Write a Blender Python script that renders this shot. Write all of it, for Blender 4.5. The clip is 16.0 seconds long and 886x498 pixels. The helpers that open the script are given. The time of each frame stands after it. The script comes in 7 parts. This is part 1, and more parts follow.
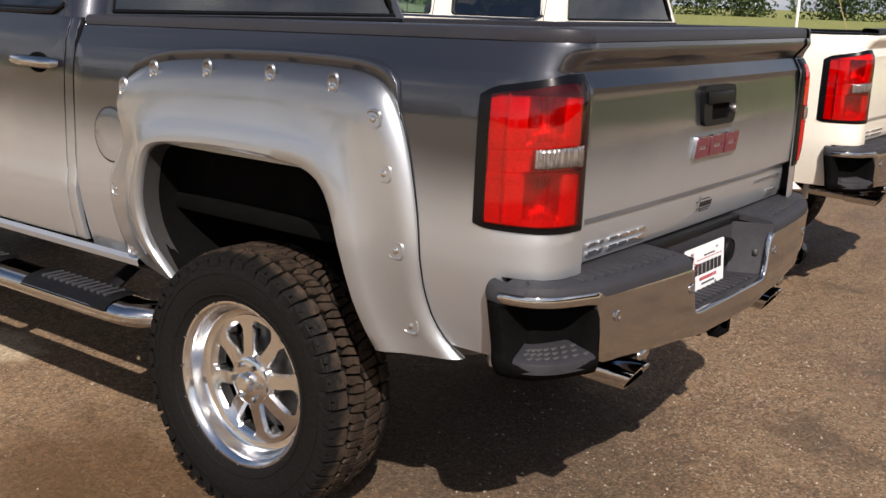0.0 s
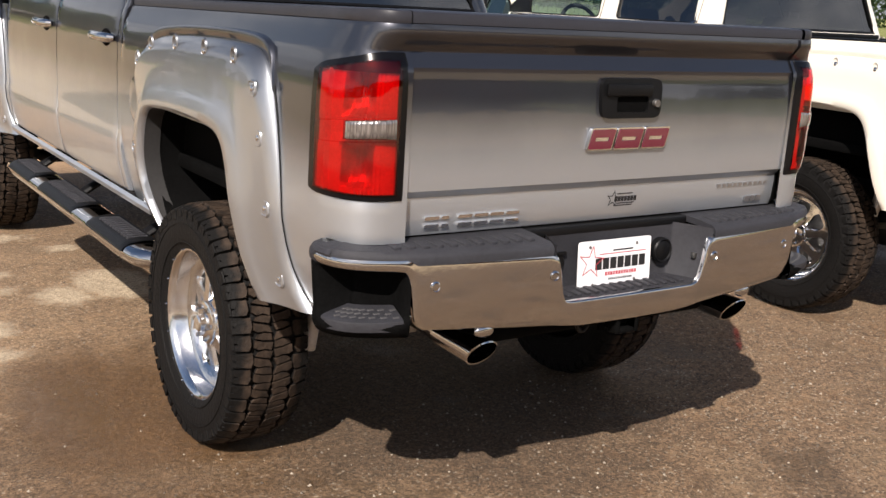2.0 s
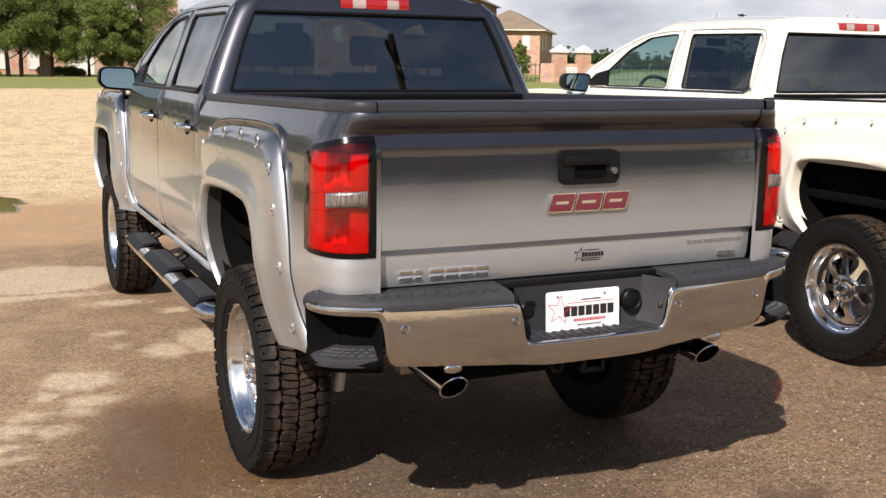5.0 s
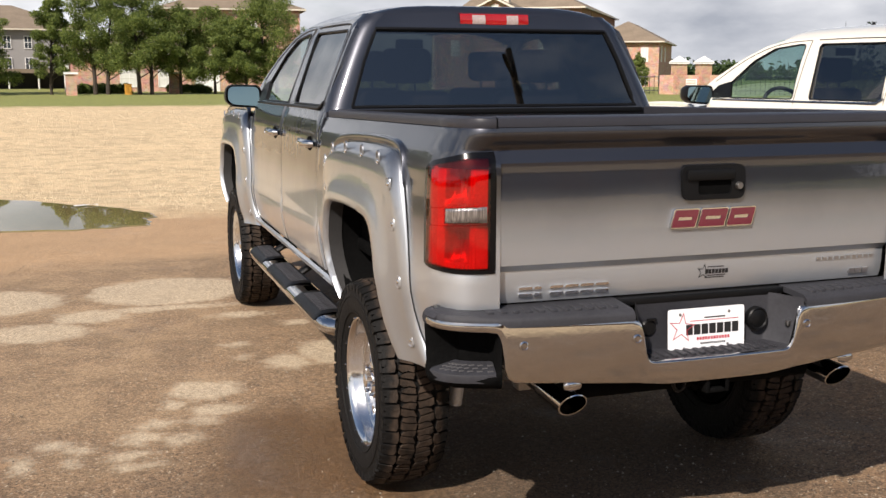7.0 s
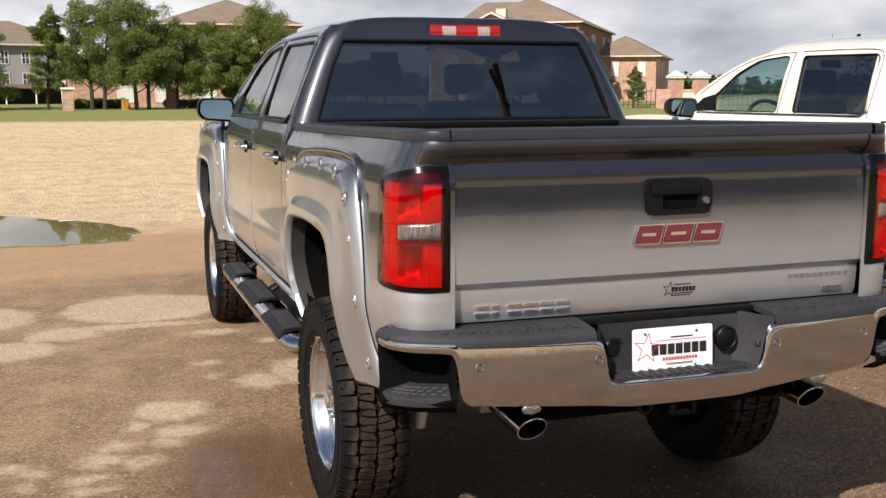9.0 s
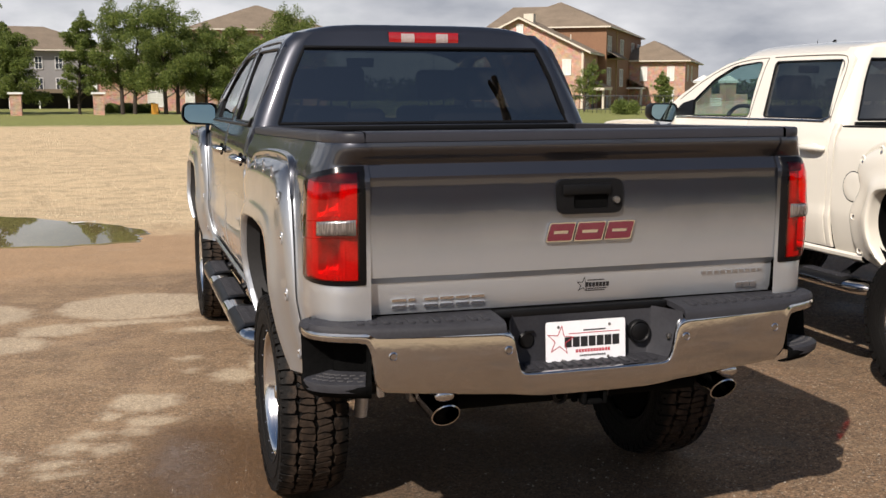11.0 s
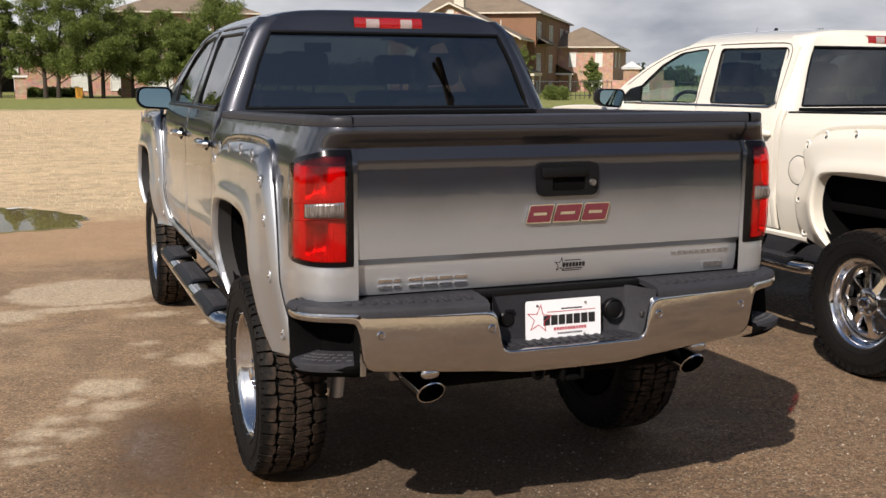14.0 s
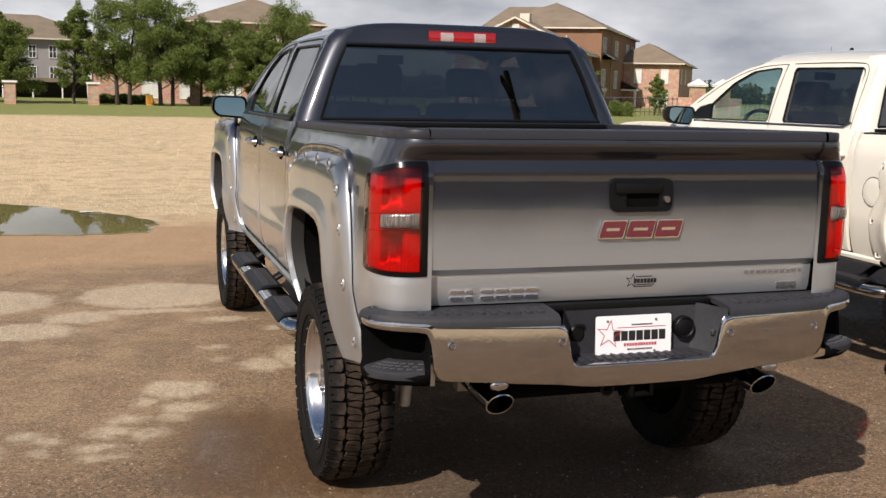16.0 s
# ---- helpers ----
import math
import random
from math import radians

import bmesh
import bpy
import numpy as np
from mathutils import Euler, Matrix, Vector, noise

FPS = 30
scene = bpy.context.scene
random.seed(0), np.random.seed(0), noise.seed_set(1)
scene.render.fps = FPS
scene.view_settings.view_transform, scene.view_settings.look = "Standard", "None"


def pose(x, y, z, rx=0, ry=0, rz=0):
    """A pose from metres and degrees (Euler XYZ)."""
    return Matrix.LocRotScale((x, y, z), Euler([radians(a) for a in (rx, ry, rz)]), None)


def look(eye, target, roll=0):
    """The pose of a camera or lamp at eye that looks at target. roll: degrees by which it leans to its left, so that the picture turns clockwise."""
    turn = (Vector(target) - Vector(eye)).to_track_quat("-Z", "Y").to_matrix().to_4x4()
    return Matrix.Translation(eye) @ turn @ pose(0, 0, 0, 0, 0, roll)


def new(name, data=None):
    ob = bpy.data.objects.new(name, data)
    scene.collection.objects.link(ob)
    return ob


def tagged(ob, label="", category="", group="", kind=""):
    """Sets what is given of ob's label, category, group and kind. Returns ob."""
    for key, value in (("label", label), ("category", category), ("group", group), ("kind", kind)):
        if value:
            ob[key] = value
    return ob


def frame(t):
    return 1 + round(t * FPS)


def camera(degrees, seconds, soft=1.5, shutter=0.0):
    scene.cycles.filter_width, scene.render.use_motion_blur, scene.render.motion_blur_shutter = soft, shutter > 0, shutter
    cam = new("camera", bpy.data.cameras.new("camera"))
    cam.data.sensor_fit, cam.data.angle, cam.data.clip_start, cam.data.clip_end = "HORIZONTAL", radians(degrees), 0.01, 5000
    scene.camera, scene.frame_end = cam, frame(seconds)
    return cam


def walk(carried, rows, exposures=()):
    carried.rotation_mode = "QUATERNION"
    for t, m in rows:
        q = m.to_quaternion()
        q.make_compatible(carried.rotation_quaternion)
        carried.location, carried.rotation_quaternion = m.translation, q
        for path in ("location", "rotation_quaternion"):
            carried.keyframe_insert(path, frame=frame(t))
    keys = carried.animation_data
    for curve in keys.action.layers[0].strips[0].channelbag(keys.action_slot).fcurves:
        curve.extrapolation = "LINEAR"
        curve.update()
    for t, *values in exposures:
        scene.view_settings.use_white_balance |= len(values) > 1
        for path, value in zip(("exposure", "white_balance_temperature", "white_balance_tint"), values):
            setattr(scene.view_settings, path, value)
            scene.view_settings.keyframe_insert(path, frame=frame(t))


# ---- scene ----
cam = camera(45.7, 16.0)
PATH = [
    (0, (-3.083, -1.295, 1.651), (-1.517, -0.143, 1.182), 2.3),
    (0.5, (-2.79, -1.457, 1.644), (-1.287, -0.218, 1.19), 1.8),
    (1, (-2.501, -1.689, 1.657), (-1.103, -0.32, 1.243), 1.0),
    (1.5, (-2.272, -1.986, 1.647), (-0.959, -0.547, 1.197), 4.8),
    (2, (-2.253, -2.372, 1.642), (-1.15, -0.773, 1.164), 3.6),
    (2.5, (-2.201, -2.645, 1.679), (-1.224, -0.96, 1.226), 1.9),
    (3, (-2.083, -2.899, 1.679), (-1.167, -1.172, 1.26), 3.8),
    (3.5, (-2.01, -3.037, 1.699), (-1.151, -1.279, 1.289), 2.9),
    (3.7, (-2.016, -3.055, 1.741), (-1.157, -1.294, 1.34), 2.5),
    (5.8, (-2.007, -3.137, 1.728), (-1.197, -1.341, 1.385), -0.3),
    (6, (-2.014, -3.129, 1.737), (-1.223, -1.323, 1.403), -0.4),
    (6.5, (-2.032, -3.116, 1.734), (-1.327, -1.274, 1.406), 0.0),
    (7, (-2.019, -3.113, 1.738), (-1.378, -1.248, 1.399), 0.1),
    (7.5, (-2.014, -3.13, 1.747), (-1.358, -1.272, 1.409), 0.5),
    (8, (-2.0, -3.14, 1.731), (-1.325, -1.287, 1.4), 0.2),
    (8.5, (-1.948, -3.114, 1.726), (-1.257, -1.274, 1.355), -0.3),
    (9, (-1.84, -3.034, 1.726), (-1.196, -1.166, 1.414), 0.0),
    (11.3, (-1.546, -3.354, 1.728), (-0.96, -1.466, 1.425), 0.1),
    (11.5, (-1.554, -3.346, 1.724), (-0.968, -1.459, 1.415), 0.3),
    (12, (-1.554, -3.344, 1.732), (-0.969, -1.456, 1.431), 0.4),
    (12.5, (-1.552, -3.355, 1.731), (-0.948, -1.47, 1.447), 0.4),
    (13, (-1.565, -3.363, 1.717), (-0.958, -1.484, 1.394), 1.1),
    (13.5, (-1.648, -3.361, 1.732), (-1.009, -1.496, 1.397), 1.8),
    (14, (-1.756, -3.364, 1.728), (-1.042, -1.525, 1.398), 0.3),
    (14.5, (-1.786, -3.375, 1.731), (-1.082, -1.527, 1.433), 1.5),
    (15, (-1.79, -3.377, 1.726), (-1.17, -1.498, 1.436), 1.3),
    (15.5, (-1.795, -3.372, 1.732), (-1.208, -1.486, 1.421), 1.2),
    (16, (-1.812, -3.38, 1.729), (-1.203, -1.5, 1.422), 1.3),
]
walk(cam, [(t, look(eye, target, roll)) for t, eye, target, roll in PATH],
     [(t, stops, 6430, tint) for t, stops, tint in ((0, 0.33, 13), (1.5, 0.41, 13), (2.5, 0.57, 12.5), (3.3, 0.62, 12), (5.8, 0.45, 12), (8, 0.40, 12), (9.2, 0.34, 12), (11.3, 0.16, 12), (16, 0.14, 12))])

# ---- world, sun, exposure ----
SUN_TO = Vector((0.84, 0.80, -1.0)).normalized()      # the way the sunlight travels
world = bpy.data.worlds.new("world")
scene.world = world
world.use_nodes = True
wn, wl = world.node_tree.nodes, world.node_tree.links
sky = wn.new("ShaderNodeTexSky")
sky.sky_type, sky.sun_disc = "NISHITA", False
sky.sun_elevation = math.asin(-SUN_TO.z)
sky.sun_rotation = math.atan2(-SUN_TO.x, -SUN_TO.y)
sky.altitude, sky.air_density, sky.dust_density = 200, 1.0, 1.5
w_co = wn.new("ShaderNodeTexCoord")
w_sep = wn.new("ShaderNodeSeparateXYZ")
w_map = wn.new("ShaderNodeMapping")
w_map.inputs["Scale"].default_value = (1.0, 1.0, 2.6)
w_noise = wn.new("ShaderNodeTexNoise")
w_noise.inputs["Scale"].default_value, w_noise.inputs["Detail"].default_value = 2.3, 8
w_noise.inputs["Roughness"].default_value = 0.58
w_ramp = wn.new("ShaderNodeValToRGB")
w_ramp.color_ramp.elements[0].position, w_ramp.color_ramp.elements[1].position = 0.36, 0.60
w_noise2 = wn.new("ShaderNodeTexNoise")
w_noise2.inputs["Scale"].default_value, w_noise2.inputs["Detail"].default_value = 5.0, 6
w_tone = wn.new("ShaderNodeValToRGB")
w_tone.color_ramp.elements[0].position, w_tone.color_ramp.elements[1].position = 0.35, 0.68
w_tone.color_ramp.elements[0].color, w_tone.color_ramp.elements[1].color = (4.6, 4.9, 5.5, 1), (11.5, 11.5, 11.5, 1)
w_mix = wn.new("ShaderNodeMixRGB")
wl.new(w_co.outputs["Generated"], w_map.inputs["Vector"])
wl.new(w_map.outputs["Vector"], w_noise.inputs["Vector"])
wl.new(w_map.outputs["Vector"], w_noise2.inputs["Vector"])
w_low = wn.new("ShaderNodeMapRange")                  # clouds close up towards the horizon
w_low.inputs["From Min"].default_value, w_low.inputs["From Max"].default_value = 0.0, 0.60
w_low.inputs["To Min"].default_value, w_low.inputs["To Max"].default_value = 0.20, -0.30
w_add = wn.new("ShaderNodeMath")
wl.new(w_co.outputs["Generated"], w_sep.inputs["Vector"])
wl.new(w_sep.outputs["Z"], w_low.inputs["Value"])
wl.new(w_noise.outputs["Fac"], w_add.inputs[0])
wl.new(w_low.outputs[0], w_add.inputs[1])
wl.new(w_add.outputs[0], w_ramp.inputs["Fac"])
wl.new(w_noise2.outputs["Fac"], w_tone.inputs["Fac"])
wl.new(w_ramp.outputs["Color"], w_mix.inputs["Fac"])
wl.new(sky.outputs["Color"], w_mix.inputs["Color1"])
wl.new(w_tone.outputs["Color"], w_mix.inputs["Color2"])
wl.new(w_mix.outputs["Color"], wn["Background"].inputs["Color"])
wn["Background"].inputs["Strength"].default_value = 0.070
sun = new("sun", bpy.data.lights.new("sun", "SUN"))
sun.data.energy, sun.data.angle, sun.data.color = 5.0, radians(0.6), (1.0, 0.92, 0.82)
sun.matrix_world = Matrix.Translation((-20, -18, 20)) @ SUN_TO.to_track_quat("-Z", "Y").to_matrix().to_4x4()

# ---- materials ----
def material(name):
    m = bpy.data.materials.new(name)
    m.use_nodes = True
    return m, m.node_tree.nodes, m.node_tree.links, m.node_tree.nodes["Principled BSDF"]


def simple(name, color, rough=0.5, metal=0.0, vary=0.12, scale=8.0, bump=0.0, bump_scale=200.0, coat=0.0, coat_rough=0.03, spec=0.5):
    """A plain surface with two scales of variation in tone and roughness, and a fine relief."""
    m, n, l, p = material(name)
    p.inputs["Roughness"].default_value, p.inputs["Metallic"].default_value = rough, metal
    p.inputs["Coat Weight"].default_value, p.inputs["Coat Roughness"].default_value = coat, coat_rough
    p.inputs["Specular IOR Level"].default_value = spec
    co = n.new("ShaderNodeTexCoord")
    a, b = n.new("ShaderNodeTexNoise"), n.new("ShaderNodeTexNoise")
    a.inputs["Scale"].default_value, a.inputs["Detail"].default_value = scale, 5
    b.inputs["Scale"].default_value, b.inputs["Detail"].default_value = scale * 9, 4
    add = n.new("ShaderNodeMath")
    add.operation = "ADD"
    ramp = n.new("ShaderNodeMapRange")
    ramp.inputs["From Min"].default_value, ramp.inputs["From Max"].default_value = 0.6, 1.4
    ramp.inputs["To Min"].default_value, ramp.inputs["To Max"].default_value = 1 - vary, 1 + vary
    mul = n.new("ShaderNodeVectorMath")
    mul.operation = "SCALE"
    mul.inputs[0].default_value = color[:3]
    for tex in (a, b):
        l.new(co.outputs["Object"], tex.inputs["Vector"])
    l.new(a.outputs["Fac"], add.inputs[0]), l.new(b.outputs["Fac"], add.inputs[1])
    l.new(add.outputs[0], ramp.inputs["Value"]), l.new(ramp.outputs[0], mul.inputs["Scale"])
    l.new(mul.outputs[0], p.inputs["Base Color"])
    if bump:
        c, bn = n.new("ShaderNodeTexNoise"), n.new("ShaderNodeBump")
        c.inputs["Scale"].default_value, c.inputs["Detail"].default_value = bump_scale, 4
        bn.inputs["Strength"].default_value, bn.inputs["Distance"].default_value = bump, 0.01
        l.new(co.outputs["Object"], c.inputs["Vector"]), l.new(c.outputs["Fac"], bn.inputs["Height"])
        l.new(bn.outputs["Normal"], p.inputs["Normal"])
    return m


def glass(name, tint, gloss_rough=0.0, sheen=0.08):
    """A thin pane: tinted see-through, with a gloss that grows towards grazing."""
    m, n, l, p = material(name)
    n.remove(p)
    see, shine, lw, mix = n.new("ShaderNodeBsdfTransparent"), n.new("ShaderNodeBsdfGlossy"), n.new("ShaderNodeLayerWeight"), n.new("ShaderNodeMixShader")
    power, gloss = n.new("ShaderNodeMath"), n.new("ShaderNodeMath")
    power.operation, gloss.operation = "POWER", "MULTIPLY_ADD"
    power.inputs[1].default_value = 5.0
    gloss.inputs[1].default_value, gloss.inputs[2].default_value = 0.98 - sheen, sheen
    lw.inputs["Blend"].default_value = 0.5
    see.inputs["Color"].default_value = (*tint, 1)
    shine.inputs["Roughness"].default_value = gloss_rough
    shine.inputs["Color"].default_value = (1, 1, 1, 1)
    l.new(lw.outputs["Facing"], power.inputs[0]), l.new(power.outputs[0], gloss.inputs[0])
    l.new(gloss.outputs[0], mix.inputs["Fac"]), l.new(see.outputs[0], mix.inputs[1]), l.new(shine.outputs[0], mix.inputs[2])
    l.new(mix.outputs[0], n["Material Output"].inputs["Surface"])
    return m


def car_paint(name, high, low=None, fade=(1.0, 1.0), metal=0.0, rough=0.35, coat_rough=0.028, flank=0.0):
    """Paint with fine flake under a clear coat with faint orange peel. With low given, reflected surroundings are put
    into the colour: high above, low below, melting over the heights in fade, which lie lower by flank on the sides.
    """
    m, n, l, p = material(name)
    p.inputs["Metallic"].default_value, p.inputs["Coat Weight"].default_value = metal, 1.0
    p.inputs["Coat Roughness"].default_value, p.inputs["Coat IOR"].default_value = coat_rough, 1.65 if low else 1.55
    co = n.new("ShaderNodeTexCoord")
    flake, dust, peel = n.new("ShaderNodeTexNoise"), n.new("ShaderNodeTexNoise"), n.new("ShaderNodeTexNoise")
    flake.inputs["Scale"].default_value, flake.inputs["Detail"].default_value = 900, 2
    dust.inputs["Scale"].default_value, dust.inputs["Detail"].default_value = 3.0, 7
    peel.inputs["Scale"].default_value = 60
    r1, r2, mul = n.new("ShaderNodeMapRange"), n.new("ShaderNodeMapRange"), n.new("ShaderNodeVectorMath")
    r1.inputs["To Min"].default_value, r1.inputs["To Max"].default_value = 0.85, 1.15
    r2.inputs["To Min"].default_value, r2.inputs["To Max"].default_value = rough * 0.85, rough * 1.2
    mul.operation = "SCALE"
    bn = n.new("ShaderNodeBump")
    bn.inputs["Strength"].default_value, bn.inputs["Distance"].default_value = 0.02, 0.002
    wave, bn2 = n.new("ShaderNodeTexNoise"), n.new("ShaderNodeBump")       # faint unevenness of the pressed sheet
    wave.inputs["Scale"].default_value, wave.inputs["Detail"].default_value = 9.0, 3
    bn2.inputs["Strength"].default_value, bn2.inputs["Distance"].default_value = 0.10, 0.010
    l.new(co.outputs["Object"], wave.inputs["Vector"]), l.new(wave.outputs["Fac"], bn2.inputs["Height"]), l.new(bn2.outputs["Normal"], bn.inputs["Normal"])
    for tex in (flake, dust, peel):
        l.new(co.outputs["Object"], tex.inputs["Vector"])
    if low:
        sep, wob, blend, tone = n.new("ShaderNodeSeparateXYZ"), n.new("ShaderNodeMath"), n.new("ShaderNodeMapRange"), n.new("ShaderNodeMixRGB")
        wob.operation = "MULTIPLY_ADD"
        # the sides blend lower, so their darker reflections are in the colour too
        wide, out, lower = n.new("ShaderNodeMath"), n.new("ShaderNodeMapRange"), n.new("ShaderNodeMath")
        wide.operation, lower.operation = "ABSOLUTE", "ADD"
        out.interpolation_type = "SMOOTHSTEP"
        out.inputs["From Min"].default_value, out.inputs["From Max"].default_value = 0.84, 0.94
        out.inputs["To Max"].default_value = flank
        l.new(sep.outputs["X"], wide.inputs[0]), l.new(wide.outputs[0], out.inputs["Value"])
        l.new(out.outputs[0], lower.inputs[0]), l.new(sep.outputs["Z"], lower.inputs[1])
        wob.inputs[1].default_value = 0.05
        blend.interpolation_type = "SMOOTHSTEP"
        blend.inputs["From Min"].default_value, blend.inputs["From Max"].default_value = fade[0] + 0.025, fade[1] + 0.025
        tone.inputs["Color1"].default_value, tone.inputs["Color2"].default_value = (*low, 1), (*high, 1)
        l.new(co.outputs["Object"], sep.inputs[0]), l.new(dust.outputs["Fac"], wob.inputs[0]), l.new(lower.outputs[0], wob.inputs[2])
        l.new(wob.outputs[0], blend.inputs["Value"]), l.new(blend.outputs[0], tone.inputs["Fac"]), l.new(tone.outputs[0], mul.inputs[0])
    else:
        mul.inputs[0].default_value = high
    l.new(flake.outputs["Fac"], r1.inputs["Value"]), l.new(r1.outputs[0], mul.inputs["Scale"])
    l.new(mul.outputs[0], p.inputs["Base Color"])
    l.new(dust.outputs["Fac"], r2.inputs["Value"]), l.new(r2.outputs[0], p.inputs["Roughness"])
    l.new(peel.outputs["Fac"], bn.inputs["Height"]), l.new(bn.outputs["Normal"], p.inputs["Coat Normal"])
    return m


# dark above, pale below: reflections of the surroundings painted into the base colour
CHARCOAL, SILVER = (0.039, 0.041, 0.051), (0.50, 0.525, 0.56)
PAINT_GREY = car_paint("grey_paint_reflection_blend", CHARCOAL, SILVER, (1.125, 1.38), 0.74, 0.40, 0.060, 0.085)
FLARE_GREY = car_paint("grey_flare_reflection_blend", CHARCOAL, (0.45, 0.47, 0.50), (1.22, 1.54), 0.84, 0.40, 0.035)
PAINT_WHITE = car_paint("pearl_white_paint", (0.80, 0.75, 0.65))
CHROME = simple("chrome", (0.55, 0.545, 0.545), 0.07, 1.0, 0.05, 3, 0.025, 45)
ALLOY = simple("polished_aluminium", (0.82, 0.82, 0.82), 0.16, 1.0, 0.06, 6, 0.03, 60)
RIM_CHROME = simple("bright_chrome_rim", (0.80, 0.80, 0.81), 0.09, 1.0, 0.04, 5, 0.02, 60)
SATIN = simple("satin_chrome", (0.42, 0.42, 0.44), 0.30, 0.9, 0.06, 12, 0.02, 60)
STEEL = simple("dull_steel", (0.30, 0.29, 0.28), 0.45, 1.0, 0.25, 12, 0.1)
TRIM = simple("black_plastic", (0.0055, 0.0055, 0.006), 0.42, 0, 0.2, 10, 0.06, 400, spec=0.18)
PAD = simple("grey_textured_plastic", (0.030, 0.030, 0.035), 0.6, 0, 0.25, 9, 0.25, 350, spec=0.3)
LINER = simple("black_liner", (0.004, 0.004, 0.004), 0.9, 0, 0.3, 9, 0.2, spec=0.03)
FRAME = simple("chassis_black", (0.005, 0.005, 0.006), 0.5, 0, 0.3, 9, 0.1, spec=0.3)


def clear_lens():
    """Clear plastic over fine prisms."""
    m, n, l, p = material("clear_lamp_plastic")
    co, vor, ramp, bn = n.new("ShaderNodeTexCoord"), n.new("ShaderNodeTexVoronoi"), n.new("ShaderNodeValToRGB"), n.new("ShaderNodeBump")
    vor.distance, vor.inputs["Scale"].default_value, vor.inputs["Randomness"].default_value = "CHEBYCHEV", 85, 0.35
    ramp.color_ramp.elements[0].position, ramp.color_ramp.elements[1].position = 0.15, 0.75
    ramp.color_ramp.elements[0].color, ramp.color_ramp.elements[1].color = (0.29, 0.26, 0.25, 1), (0.02, 0.016, 0.016, 1)
    bn.inputs["Strength"].default_value, bn.inputs["Distance"].default_value = 0.4, 0.004
    tall = n.new("ShaderNodeVectorMath")
    tall.operation, tall.inputs[1].default_value = "MULTIPLY", (1.5, 1.5, 0.22)
    l.new(co.outputs["Object"], tall.inputs[0])
    l.new(tall.outputs[0], vor.inputs["Vector"]), l.new(vor.outputs["Distance"], ramp.inputs["Fac"]), l.new(ramp.outputs[0], p.inputs["Base Color"])
    l.new(vor.outputs["Distance"], bn.inputs["Height"]), l.new(bn.outputs["Normal"], p.inputs["Normal"])
    p.inputs["Roughness"].default_value, p.inputs["Metallic"].default_value, p.inputs["Coat Weight"].default_value = 0.25, 0.5, 1.0
    return m


LENS_CLEAR = clear_lens()
MIRROR = simple("mirror_glass", (0.30, 0.40, 0.385), 0.01, 1.0, 0.01)
PLATE = simple("white_plate", (0.82, 0.82, 0.84), 0.35, 0, 0.03)
RED = simple("red_enamel", (0.110, 0.006, 0.024), 0.22, 0, 0.08, 20, coat=1)
BLACK = simple("black_print", (0.015, 0.015, 0.017), 0.4)
GLOSS_BLACK = simple("gloss_black", (0.004, 0.004, 0.005), 0.24, 0, 0.1, 10, spec=0.22)
REDLINE = simple("red_print", (0.45, 0.04, 0.06), 0.4)
DIMPLE = simple("worn_grey_plastic", (0.065, 0.063, 0.065), 0.55, 0, 0.2, 20, spec=0.3)
CARGO = simple("pale_lamp_plastic", (0.46, 0.36, 0.34), 0.2, 0.1, 0.25, 60, coat=1)
CLOTH = simple("dark_upholstery", (0.03, 0.03, 0.033), 0.85, 0, 0.2, 20, 0.2)
CAP = simple("charcoal_cap_plastic", (0.028, 0.028, 0.034), 0.42, 0, 0.12, 6, 0.05, 300, spec=0.28)
GLASS_DARK = glass("privacy_glass", (0.085, 0.082, 0.075), 0.0, 0.135)
SEAM = simple("shadowed_seam", (0.10, 0.085, 0.065), 0.7)
LIP = simple("dark_grey_lip", (0.032, 0.031, 0.031), 0.55, 0, 0.15, 9, 0.05, spec=0.25)
BOLT = simple("dull_bolt_steel", (0.66, 0.66, 0.67), 0.26, 1.0, 0.1, 30)
GLASS_GREEN = glass("green_tinted_glass", (0.60, 0.75, 0.72))


